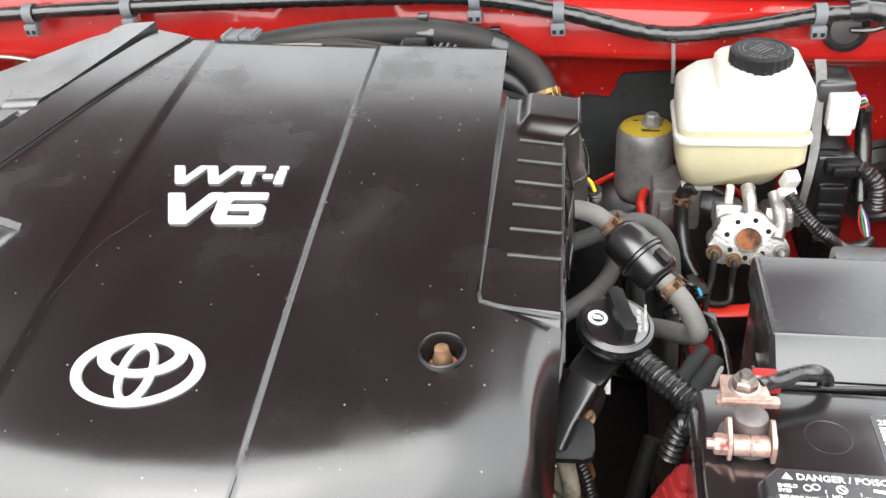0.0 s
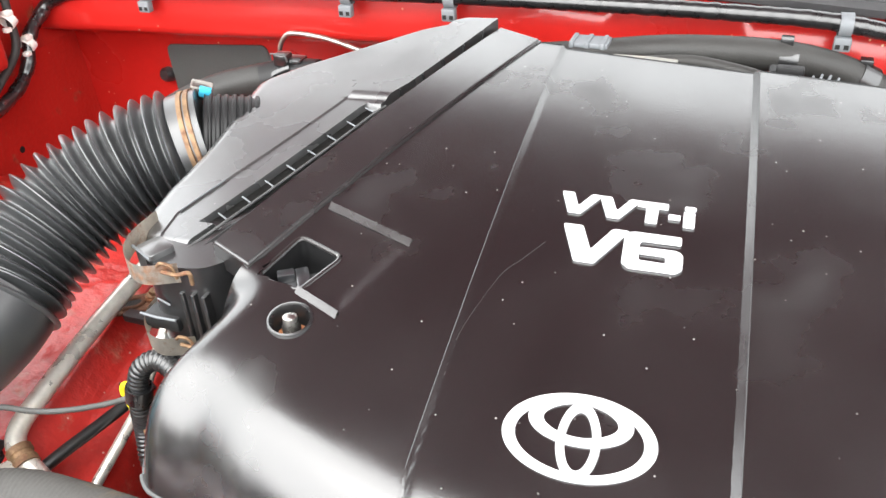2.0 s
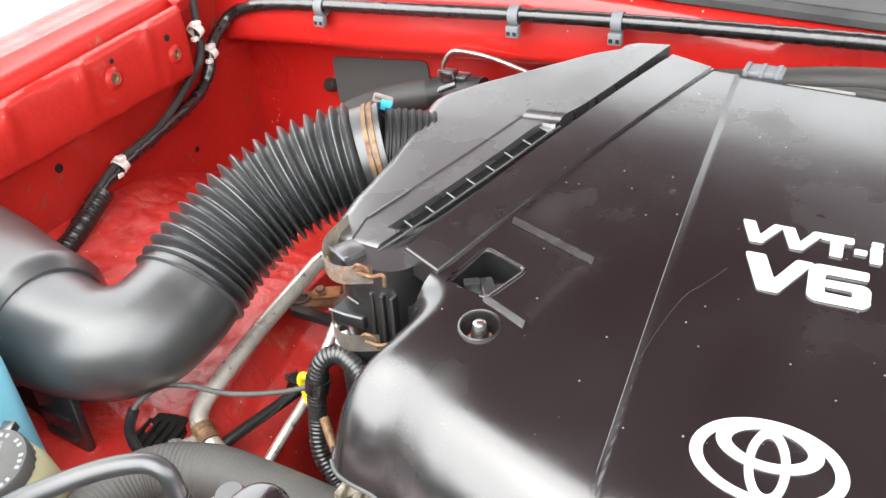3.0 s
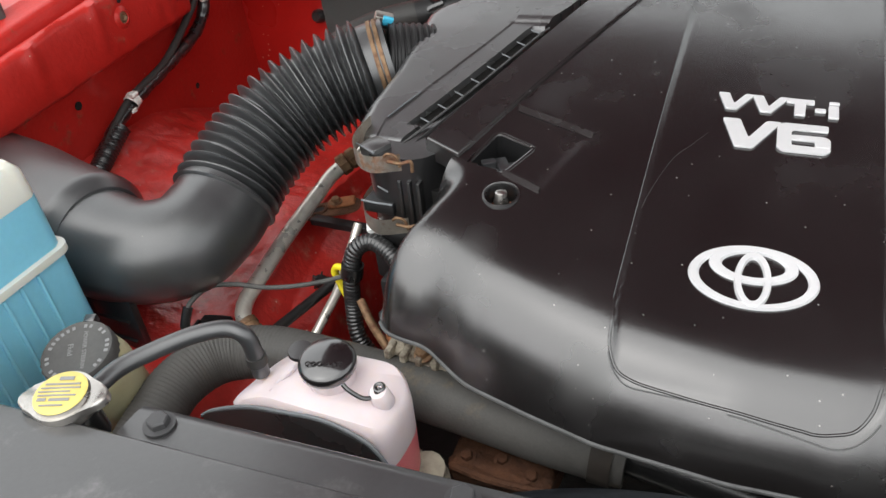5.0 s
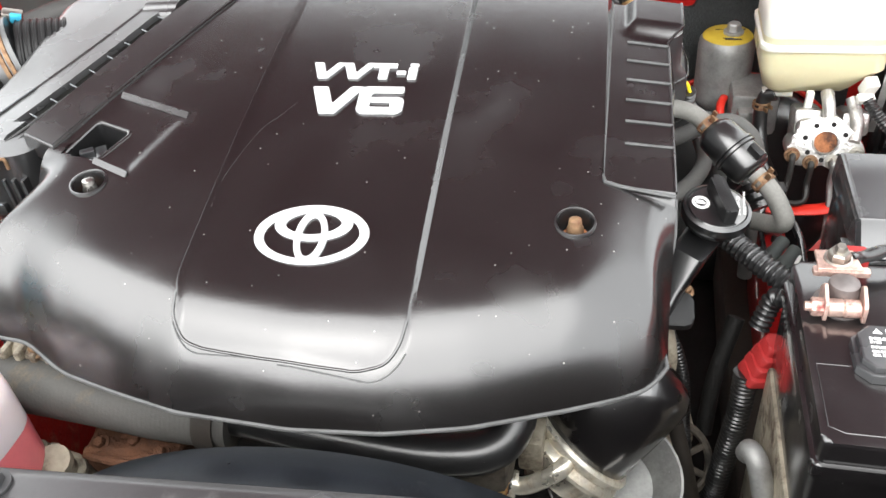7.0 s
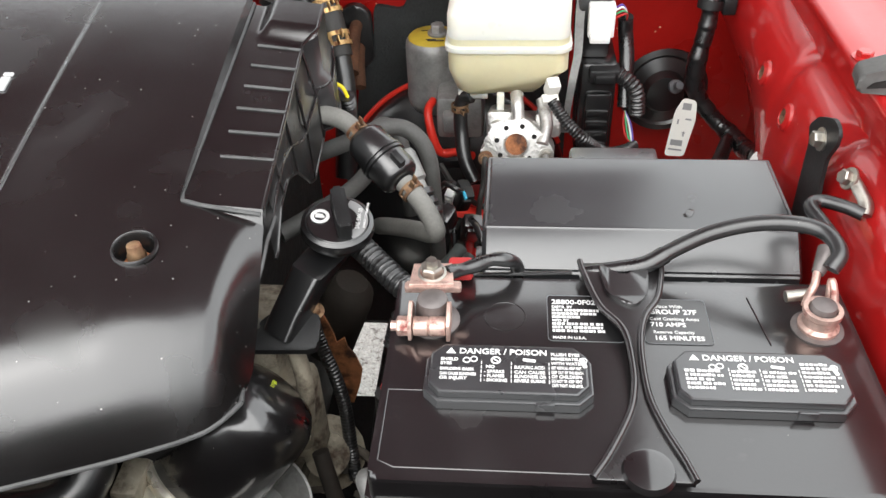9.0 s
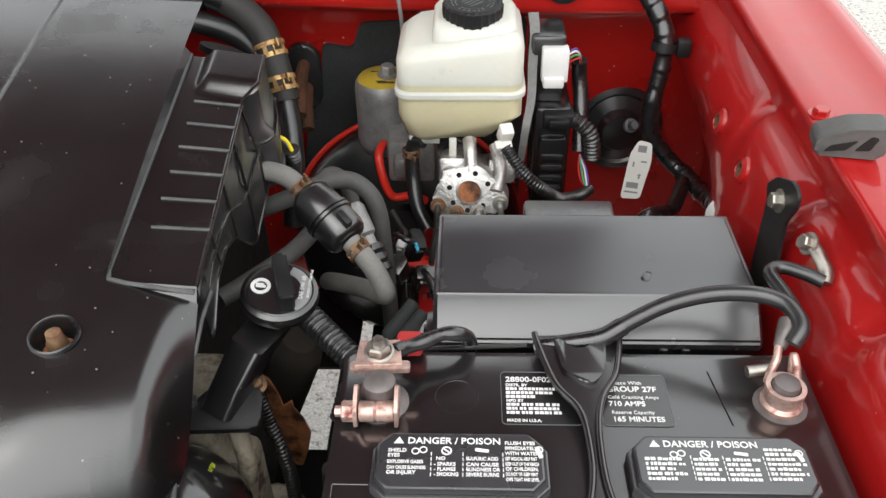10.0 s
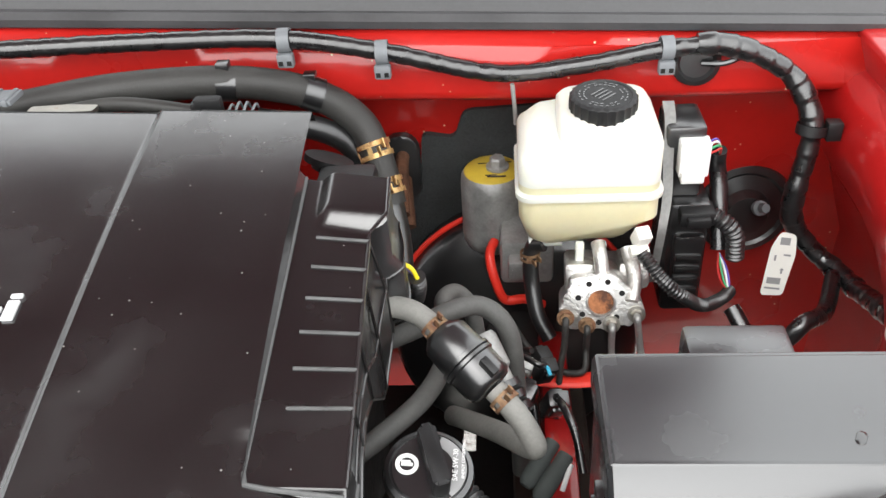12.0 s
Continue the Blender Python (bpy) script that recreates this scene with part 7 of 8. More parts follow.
hose("second_hose", [(-0.02, 0.955, 0.965), (0.03, 0.968, 0.948), (0.06, 0.975, 0.925), (0.074, 0.97, 0.895), (0.078, 0.96, 0.85)], 0.012, "rubber", hh, sides=18)
spring_clamp(hh, V((0.0865, 0.966, 0.922)), V((0.19, -0.29, -0.5)), 0.0158, 0.016, "goldclamp", "gold plated spring clamp with rust")
spring_clamp(hh, V((0.0975, 0.9465, 0.892)), V((0.16, -0.3, -0.5)), 0.0158, 0.016, "goldclamp", "gold plated spring clamp with rust")
for t, mt in ((-0.045, "plastic"), (0.03, "plastic")):
    bm = bmesh.new()
    c = V((t, 0.964, 0.999)) if t < 0 else V((0.03, 0.983, 0.977))
    lathe(bm, c, (1, 0.2, -0.15 if t < 0 else -0.5), [(0.0158, -0.009), (0.0170, -0.009), (0.0170, 0.009), (0.0158, 0.009)], 28)
    box(bm, (-0.006, -0.006, 0.014), (0.006, 0.006, 0.022), 0.001, Matrix.Translation(c))
    part("band", bm, mt, hh, "black hose band")
bracket = thing("wiring_bracket", (-0.03, 0.90, 0.98), "black wiring clips behind the engine cover", "clip")
bm = bmesh.new()
box(bm, (-0.058, 0.895, 0.985), (-0.035, 0.915, 1.012), 0.003)
box(bm, (-0.052, 0.89, 1.0), (-0.028, 0.90, 1.018), 0.002, None)
box(bm, (-0.090, 0.90, 0.99), (-0.062, 0.915, 1.005), 0.003)
part("clip", bm, "matte", bracket)
for k in range(4):
    hose("clip_rib", [(-0.024 + 0.007 * k, 0.885, 1.003), (-0.020 + 0.007 * k, 0.895, 1.013 - 0.002 * abs(k - 1.5)), (-0.021 + 0.007 * k, 0.905, 1.003)], 0.0012, "clipgrey", bracket, sides=6)
hose("vent_hose", [(-0.18, 0.905, 1.004), (-0.13, 0.905, 1.010), (-0.09, 0.905, 1.006), (-0.06, 0.905, 1.0)], 0.0065, "darkhose", bracket, sides=14)
bm = bmesh.new()
prism(bm, round_poly([(-0.20, 0.885), (-0.14, 0.885), (-0.138, 0.897), (-0.165, 0.90), (-0.20, 0.898)], 0.003), 1.010, 1.014)
part("metal_tab", bm, "zinc", bracket, "dull metal tab")
bm = bmesh.new()
box(bm, (-0.238, 0.874, 1.026), (-0.202, 0.898, 1.031), 0.001)
for k in range(3):
    box(bm, (-0.238 + 0.0145 * k, 0.872, 1.026), (-0.2335 + 0.0145 * k, 0.898, 1.0325), 0.001)
part("plug_holder", bm, "clipgrey", bracket, "grey slotted connector holder")
fill = thing("rear_engine_parts", (0.08, 0.86, 0.85), "black plastic parts behind the cover corner", "engine part")
bm = bmesh.new()
for k in range(4):
    lathe(bm, (0.058 + 0.004 * k, 0.885 + 0.006 * k, 0.955 - 0.011 * k), (0.3, 0.3, 0.9), [(0, 0), (0.022, 0), (0.022, 0.006), (0, 0.006)], 22)
box(bm, (0.055, 0.80, 0.86), (0.105, 0.87, 0.965), 0.006)
part("coil_pack", bm, "matte", fill)

# yellow wire at the panel
yw = thing("sensor_wire", (0.121, 0.772, 0.92), "yellow sensor wire with a black ribbed plug", "wire")
hose("wire", [(0.122, 0.766, 0.932), (0.132, 0.764, 0.934), (0.140, 0.763, 0.930), (0.144, 0.763, 0.920)], 0.0018, "wireyellow", yw, sides=8)
hose("wire", [(0.122, 0.769, 0.928), (0.135, 0.767, 0.928), (0.142, 0.766, 0.920)], 0.0012, "wireblue", yw, sides=8)
hose("plug", [(0.143, 0.764, 0.921), (0.143, 0.768, 0.908), (0.140, 0.775, 0.892)], 0.0065, "rubber", yw, "black ribbed plug", sides=14, n=36, rf=corrugated(0.0045, 0.0065, 0.0018))

# ---- cowl wiring loom with grey clips ----
cowl_loom = thing("cowl_loom", (0.0, 1.0, 1.0), "black taped wiring loom clipped along the red cowl", "wiring loom")
hose("loom", [(-0.946, 0.930, 0.988), (-0.940, 0.941, 0.999), (-0.915, 0.948, 1.010), (-0.87, 0.951, 1.018), (-0.78, 0.950, 1.025), (-0.64, 0.955, 1.030), (-0.514, 0.962, 1.034), (-0.393, 0.972, 1.035), (-0.25, 0.983, 1.034), (-0.10, 0.995, 1.031), (0.006, 1.003, 1.025), (0.10, 1.011, 1.005), (0.205, 1.018, 0.976),
              (0.29, 1.024, 0.978), (0.37, 1.029, 0.989), (0.425, 1.030, 0.9915)], 0.0095, "tape", cowl_loom, "spiral taped loom", sides=16, n=420,
     rf=lambda s, l: 0.0084 + 0.0008 * ((s / 0.017) % 1.0) * smooth_step(0.5, 0.7, s) + 0.0003 * math.sin(s * 240) * math.sin(s * 31))
hose("branch", [(0.400, 1.030, 0.993), (0.425, 1.030, 0.9915), (0.459, 1.030, 0.9805), (0.4935, 1.029, 0.9585), (0.511, 1.020, 0.934), (0.518, 1.010, 0.909), (0.5165, 1.005, 0.878), (0.511, 1.000, 0.842), (0.514, 1.000, 0.806), (0.536, 0.996, 0.774), (0.558, 0.98, 0.757), (0.570, 0.94, 0.758), (0.566, 0.88, 0.785), (0.556, 0.82, 0.815), (0.548, 0.79, 0.83), (0.53, 0.755, 0.82), (0.52, 0.72, 0.79)], 0.013, "tape", cowl_loom, "thick taped loom", sides=18, n=300,
     rf=lambda s, l: 0.0100 + 0.0013 * ((s / 0.019) % 1.0) + 0.0007 * math.sin(s * 57) + 0.0004 * math.sin(s * 171))
hose("branch", [(0.555, 0.965, 0.757), (0.53, 0.91, 0.755), (0.495, 0.87, 0.775), (0.475, 0.865, 0.755), (0.45, 0.88, 0.75), (0.436, 0.905, 0.765)], 0.0085, "tape", cowl_loom, "thinner taped loom", sides=14)
for x, y, z in ((-0.785, 0.944, 1.023), (-0.514, 0.956, 1.033), (-0.393, 0.966, 1.034), (0.006, 0.997, 1.024), (0.097, 1.005, 1.005), (0.372, 1.024, 0.990)):
    bm = bmesh.new()
    lathe(bm, (x, y + 0.006, z), (1, 0.05, 0), [(0.0102, -0.006), (0.0118, -0.006), (0.0118, 0.006), (0.0102, 0.006)], 22)
    box(bm, (x - 0.008, y - 0.006, z - 0.024), (x + 0.008, y + 0.004, z - 0.010), 0.002)
    clip = part("loom_clip", bm, "clipgrey", cowl_loom, "grey nylon loom clip")
    for dx in (-0.004, 0.004):
        bm = bmesh.new()
        box(bm, (x + dx - 0.0022, y - 0.0065, z - 0.021), (x + dx + 0.0022, y - 0.0055, z - 0.0165))
        part("slot", bm, "dark", clip)
bm = bmesh.new()
lathe(bm, (0.518, 1.010, 0.907), (0.1, 0.2, 1), [(0.0135, -0.005), (0.0150, -0.005), (0.0150, 0.005), (0.0135, 0.005)], 22)
box(bm, (0.530, 1.000, 0.897), (0.545, 1.014, 0.917), 0.002)
part("loom_clip", bm, "matte", cowl_loom, "black nylon loom clip")
bm = bmesh.new()
lathe(bm, (0.549, 0.793, 0.829), (0.2, -1, 0.3), [(0.0150, -0.008), (0.0185, -0.008), (0.0185, 0.008), (0.0150, 0.008)], 26)
part("loom_clip", bm, "whiteplastic", cowl_loom, "white nylon loom clip")
hose("twine", [(0.222, 1.012, 0.966), (0.224, 1.016, 0.94), (0.225, 1.02, 0.918)], 0.0022, "greyalu", cowl_loom, "thin grey drop wire", sides=8)

tag = thing("paper_tag", (0.50, 0.97, 0.77), "off white printed paper tag hanging on the loom", "tag")
tm = basis((0.498, 0.969, 0.770), (-0.05, -0.95, 0.3), (1, 0.0, -0.12))
bm = bmesh.new()
prism(bm, round_poly([(-0.013, -0.036), (0.010, -0.034), (0.015, 0.012), (0.012, 0.034), (-0.004, 0.036), (-0.011, 0.018)], 0.005), 0, 0.0006, tm)
part("tag", bm, "paper", tag)
bars([(-0.003, 0.022, 0.010, 0.008), (-0.006, 0.004, 0.002, 0.006), (0.003, 0.010, 0.007, 0.002), (0.002, -0.006, 0.004, 0.001), (0.003, -0.010, 0.002, 0.006), (-0.009, -0.022, 0.014, 0.007), (-0.010, -0.028, 0.016, 0.002)], tm @ pose(0, 0, 0.0007), "greyprint", tag)

# ---- right inner fender fittings ----
bumper = thing("rubber_stop", (0.569, 0.655, 0.988), "black rubber hood stop block on the fender ledge", "rubber stop")
bm = bmesh.new()
sm = Matrix(((0.98, 0.17, 0, 0.569), (-0.17, 0.98, 0, 0.655), (0, 0, 1, 0.9885), (0, 0, 0, 1))) @ basis((0, 0, 0), (0, -1, 0), (1, 0, 0))
prism(bm, round_poly([(-0.024, 0.0), (0.021, 0.0), (0.026, 0.015), (0.022, 0.024), (-0.002, 0.022), (-0.024, 0.013)], 0.004), -0.012, 0.012, sm, 0.003, 3)
part("block", bm, "stopgrey", bumper)
for shape in ([(0.002, 0.006), (0.012, 0.007), (0.016, 0.017), (0.011, 0.018)], [(-0.018, 0.004), (-0.004, 0.006), (0.003, 0.014), (-0.014, 0.009)]):
    bm = bmesh.new()
    prism(bm, round_poly(shape, 0.0015, 3), 0.0118, 0.0128, sm)
    part("hollow", bm, "dark", bumper)
bolt = thing("fender_bolt", (0.569, 0.708, 0.987), "red painted hex bolt on the fender ledge", "bolt")
hex_bolt(bolt, (0.569, 0.708, 0.987), (0, 0, 1), 0.0065, 0.006, "redclean")
for x, y, z in ((0.5405, 0.760, 0.904), (0.5425, 0.850, 0.902)):
    g = thing("fender_nut", (x, y, z), "red painted weld nut with a rusty thread", "weld nut", "weld nuts")
    bm = bmesh.new()
    lathe(bm, (x, y, z), (-1, 0.0, 0.2), [(0.013, -0.001), (0.012, 0.002), (0.0075, 0.004), (0.007, 0.003)], 24)
    part("boss", bm, "redclean", g)
    bm = bmesh.new()
    lathe(bm, (x, y, z), (-1, 0.0, 0.2), [(0.007, 0.0032), (0.005, 0.0034), (0.0035, 0.001), (0, 0.001)], 18)
    part("thread", bm, "rust", g)
stay = thing("fender_bracket", (0.53, 0.64, 0.9), "black steel bracket bolted to the fender wall", "bracket")
bm = bmesh.new()
prism(bm, round_poly([(0.673, 0.947), (0.658, 0.963), (0.631, 0.976), (0.617, 0.975), (0.615, 0.965), (0.626, 0.945), (0.624, 0.925), (0.62, 0.912), (0.63, 0.87), (0.66, 0.87), (0.663, 0.902), (0.665, 0.938)], 0.005), 0, 0.003, Matrix(((0, 0, 1, 0.5275), (1, 0, 0, 0), (0, 1, 0, 0), (0, 0, 0, 1))), 0.001)
part("plate", bm, "matte", stay)
hex_bolt(stay, (0.5275, 0.641, 0.953), (-1, -0.05, 0.1), 0.0062, 0.008, "zinc")

# ---- plugs and wiring low between brake cylinder, hoses and fuse box ----
plugs = thing("wiring_plugs", (0.24, 0.79, 0.74), "black and white wiring plugs low beside the brake cylinder", "wiring plugs")
for k, (x, y, z, w, h, d, turn, mat) in enumerate(((0.246, 0.808, 0.775, 0.016, 0.014, 0.030, 20, "matte"), (0.231, 0.818, 0.770, 0.010, 0.012, 0.024, -15, "whiteplastic"), (0.244, 0.830, 0.772, 0.014, 0.014, 0.018, 35, "matte"), (0.228, 0.79, 0.762, 0.018, 0.02, 0.03, -25, "plastic"), (0.254, 0.79, 0.75, 0.02, 0.016, 0.035, 10, "plastic"))):
    bm = bmesh.new()
    box(bm, (-w / 2, -h / 2, -d / 2), (w / 2, h / 2, d / 2), 0.002, pose(x, y, z, 25, 10, turn))
    box(bm, (-w * 0.3, -h * 0.7, -d * 0.2), (w * 0.3, h * 0.7, d * 0.35), 0.0015, pose(x, y, z, 25, 10, turn))
    part("plug", bm, mat, plugs, "dirty white plug" if mat == "whiteplastic" else "")
for pts, rr, mat in (([(0.246, 0.80, 0.79), (0.24, 0.79, 0.80), (0.228, 0.80, 0.80), (0.222, 0.815, 0.785)], 0.0028, "rubber"), ([(0.235, 0.83, 0.78), (0.225, 0.84, 0.77), (0.21, 0.84, 0.75)], 0.003, "rubber"), ([(0.255, 0.785, 0.765), (0.262, 0.765, 0.77), (0.27, 0.745, 0.76), (0.275, 0.72, 0.74)], 0.004, "tape"), ([(0.232, 0.815, 0.758), (0.236, 0.79, 0.74), (0.24, 0.75, 0.73)], 0.0035, "tape"), ([(0.246, 0.80, 0.788), (0.2475, 0.795, 0.792), (0.25, 0.788, 0.789)], 0.0018, "cyan")):
    hose("lead", pts, rr, mat, plugs, sides=10)
valve_plug = thing("sensor_plugs", (0.255, 0.713, 0.76), "two dusty grey sensor plugs between battery and hoses", "sensor plug")
for x, y in ((0.249, 0.722), (0.259, 0.708)):
    bm = bmesh.new()
    lathe(bm, (x, y, 0.778), (-0.55, -0.75, -0.35), [(0, 0), (0.0062, 0), (0.0070, 0.002), (0.0070, 0.016), (0.0078, 0.017), (0.0078, 0.040), (0.005, 0.044), (0, 0.044)], 18)
    part("plug", bm, "greypad", valve_plug)
hose("strap", [(0.262, 0.70, 0.775), (0.258, 0.69, 0.772), (0.254, 0.682, 0.765)], 0.0022, "whiteplastic", valve_plug, "white cable tie tail", sides=8)
bm = bmesh.new()
box(bm, (0.245, 0.70, 0.52), (0.275, 0.95, 0.70), 0.006)
solo("frame_strip", bm, "redclean", "red painted chassis strip beside the fuse box", "chassis strip", kind="structure")


# ---- left side: tanks, pipes and wiring by the wheel housing ----
washer = thing("washer_tank", (-0.778, 0.29, 0.78), "light blue washer fluid tank with a white seam", "washer tank")


def slab(z, grow=0.0):
    lean = 0.05 * (z - 0.94)
    return rounded(0.19 + 2 * grow, 0.13 + 2 * grow, 0.014, 5, -0.778 - lean, 0.290)


bm = bmesh.new()
loft(bm, [(slab(0.78), 0.78), (slab(0.93), 0.93), (slab(0.995), 0.995)])
part("body", bm, "blue", washer, "tank filled with light blue fluid")
bm = bmesh.new()
loft(bm, [(slab(0.995), 0.995), (slab(1.018, -0.001), 1.018), (slab(1.026, -0.006), 1.026), (slab(1.029, -0.02), 1.029)])
part("air_space", bm, "milky", washer, "milky empty top of the tank")
bm = bmesh.new()
loft(bm, [(slab(0.937), 0.936), (slab(0.94, 0.004), 0.937), (slab(0.94, 0.004), 0.944), (slab(0.942), 0.945)])
part("seam", bm, "milky", washer, "white moulded seam")
for k in range(5):
    hose("rib", [(-0.6825 - 0.05 * (z - 0.94), 0.245 + 0.018 * k, z) for z in (0.80, 0.9, 0.935)], 0.0022, "blue", washer, sides=8)

bm = bmesh.new()
lathe(bm, (-0.765, 0.315, 1.026), (0.05, -0.1, 1), [(0.019, 0), (0.019, 0.008), (0.0235, 0.009), (0.0245, 0.011), (0.0240, 0.016), (0.021, 0.018), (0, 0.0185)], 40)
wcap = part("cap", bm, "greypad", washer, "dark grey push-on filler cap")
bm = bmesh.new()
prism(bm, rounded(0.012, 0.003, 0.001), 0, 0.0008, pose(-0.767, 0.314, 1.0445, 6, 3, 20))
part("print_mark", bm, "dark", wcap)

steer = thing("steering_reservoir", (-0.612, 0.30, 0.82), "yellowed power steering fluid reservoir with a grey cap", "fluid reservoir")
sa = V((0.05, -0.22, 0.97)).normalized()
SC = V((-0.6115, 0.2775, 0.902))
bm = bmesh.new()
lathe(bm, SC - sa * 0.085, sa, [(0, 0), (0.030, 0), (0.033, 0.01), (0.034, 0.06), (0.031, 0.074), (0.026, 0.078), (0, 0.078)], 36)
part("body", bm, "yellowtank", steer, "yellowed translucent body")
bm = bmesh.new()
lathe(bm, SC - sa * 0.010, sa, [(0, 0), (0.0280, 0), (0.0300, 0.002), (0.0300, 0.012), (0.0288, 0.0142), (0.0274, 0.0132), (0.0, 0.0125)], 56, wave=lambda a, i: 1 + (0.02 * math.cos(30 * a) if 2 <= i <= 3 else 0))
sc = part("cap", bm, "stopgrey", steer, "grey embossed cap")
cm2 = basis(SC + sa * 0.0025, sa, (0.55, -0.83, 0))
bm = bmesh.new()
for a in steps(-60, 240, 26):
    if int(a) % 5:
        prism(bm, rounded(0.0026, 0.0034, 0.0004, 1), 0, 0.0005, cm2 @ Matrix.Rotation(radians(a), 4, "Z") @ pose(0, 0.0245, 0.0003))
part("print_ring", bm, "greyprint", sc, "ring of small grey print")
lettering("POWER STEERING", 0.0050, cm2 @ pose(-0.019, 0.004, 0.0003), "greyprint", sc, "lettering", "embossed lettering", 0.0002)
lettering("Fluid", 0.0062, cm2 @ pose(-0.009, -0.008, 0.0003), "greyprint", sc, "lettering", "embossed lettering", 0.0002)
bm = bmesh.new()
box(bm, (-0.005, 0.028, -0.006), (0.005, 0.036, 0.002), 0.001, basis(SC + sa * 0.0025, sa, (0.95, 0.35, 0)))
part("tab", bm, "fuse", sc)

radcap = thing("pressure_cap", (-0.515, 0.20, 0.955), "silver radiator cap with a yellow warning label", "radiator cap")
RC = V((-0.5215, 0.2005, 0.954))
ra = V((0.03, -0.10, 1)).normalized()
rm = basis(RC, ra, (0.9, 0.35, 0))
bm = bmesh.new()
out = []
for k in range(48):
    a = 2 * math.pi * k / 48
    r = 0.0205 + 0.0105 * max(0.0, math.cos(a)) ** 10 + 0.0105 * max(0.0, -math.cos(a)) ** 10
    out.append((r * math.cos(a), r * math.sin(a)))
prism(bm, out, 0.002, 0.008, rm, 0.0015)
lathe(bm, RC, ra, [(0.0185, -0.008), (0.0185, 0.008), (0.0178, 0.0105), (0.0, 0.0115)], 40)
part("cap", bm, "steel", radcap, "bright metal cap with two ears")
bm = bmesh.new()
lathe(bm, RC, ra, [(0.0178, 0.0110), (0.0165, 0.0115), (0, 0.0124)], 40)
rl = part("label", bm, "paleyellow", radcap, "yellow and silver warning label")
bars([(-0.004, 0.0095, 0.010, 0.0028), (-0.012, 0.0055, 0.024, 0.0014), (-0.014, 0.0025, 0.027, 0.0012), (-0.015, -0.0005, 0.022, 0.0012), (-0.014, -0.0035, 0.026, 0.0012), (-0.013, -0.0075, 0.006, 0.0026), (-0.005, -0.0075, 0.014, 0.0022), (-0.010, -0.0115, 0.016, 0.0012)], rm @ pose(0, 0, 0.0122), "greyprint", rl)
bm = bmesh.new()
lathe(bm, RC - ra * 0.035, ra, [(0.016, 0), (0.016, 0.024), (0.019, 0.027), (0.019, 0.03)], 28)
part("filler_neck", bm, "plastic", radcap)

overflow = thing("overflow_hose", (-0.48, 0.29, 0.93), "dark grey rubber overflow hose to the coolant tank", "hose")
hose("hose", [(-0.522, 0.218, 0.946), (-0.520, 0.243, 0.946), (-0.509, 0.2640, 0.946), (-0.490, 0.288, 0.947), (-0.472, 0.304, 0.945), (-0.460, 0.3085, 0.938), (-0.4565, 0.309, 0.922), (-0.4555, 0.3088, 0.900)], 0.0066, "duct", overflow, sides=16)
bm = bmesh.new()
lathe(bm, (-0.4562, 0.309, 0.915), (0.02, -0.02, 1), [(0.0068, -0.004), (0.0078, -0.004), (0.0078, 0.004), (0.0068, 0.004)], 18)
part("clamp", bm, "darkhose", overflow)

coolant = thing("coolant_reservoir", (-0.40, 0.30, 0.82), "milky coolant tank with pink coolant and a black screw cap", "coolant tank")
PLAN = [(-0.486, 0.292), (-0.452, 0.287), (-0.352, 0.287), (-0.341, 0.297), (-0.342, 0.338), (-0.360, 0.354), (-0.432, 0.350), (-0.468, 0.330)]


def plan(grow):
    cx, cy = -0.40, 0.318
    return round_poly([(cx + (x - cx) * grow, cy + (y - cy) * grow) for x, y in PLAN], 0.014, 4)


def tank_top(x, y):
    return 0.900 - 0.022 * smooth_step(-0.435, -0.485, x) - 0.008 * smooth_step(-0.365, -0.34, x)


bm = bmesh.new()
loft(bm, [(plan(0.98), 0.80), (plan(1.0), 0.852)])
part("lower_body", bm, "coolant", coolant, "pink coolant filled part")
bm = bmesh.new()
loft(bm, [(plan(1.0), 0.852), (plan(1.0), lambda x, y: tank_top(x, y) - 0.014), (plan(0.985), lambda x, y: tank_top(x, y) - 0.004), (plan(0.93), tank_top), (plan(0.6), lambda x, y: tank_top(x, y) + 0.003)])
part("body", bm, "pinkwhite", coolant, "milky pinkish tank")
CC = V((-0.3985, 0.318, 0.922))
ca = V((0.02, -0.12, 1)).normalized()
bm = bmesh.new()
lathe(bm, CC - ca * 0.03, ca, [(0.0185, 0), (0.0175, 0.012), (0.0165, 0.026)], 32)
part("neck", bm, "pinkwhite", coolant)
bm = bmesh.new()
lathe(bm, CC - ca * 0.006, ca, [(0, 0), (0.0205, 0), (0.0215, 0.002), (0.0215, 0.0065), (0.0205, 0.0085), (0.018, 0.0105), (0.0, 0.0125)], 40)
cc = part("cap", bm, "battery", coolant, "glossy black screw cap")
ccm = basis(CC + ca * 0.0063, ca, (0.93, 0.3, 0))
lettering("COOLANT", 0.0056, ccm @ pose(0, -0.009, 0.0), "battery", cc, "lettering", "embossed lettering", 0.0004, 0.0001, 1.0, "CENTER")
bm = bmesh.new()
lathe(bm, CC + V((-0.026, 0.005, -0.004)), ca, [(0, 0), (0.009, 0), (0.010, 0.002), (0.009, 0.004), (0, 0.004)], 22)
part("cap_tab", bm, "battery", coolant)
hose("strap", [(-0.378, 0.304, 0.919), (-0.372, 0.303, 0.915), (-0.363, 0.305, 0.909), (-0.357, 0.311, 0.908), (-0.356, 0.318, 0.912)], 0.0018, "plastic", coolant, "thin black retaining strap", sides=8)
bm = bmesh.new()
lathe(bm, (-0.3555, 0.3175, 0.896), (0, -0.3, 1), [(0.0085, 0), (0.0075, 0.014), (0.006, 0.016), (0.003, 0.0165)], 20)
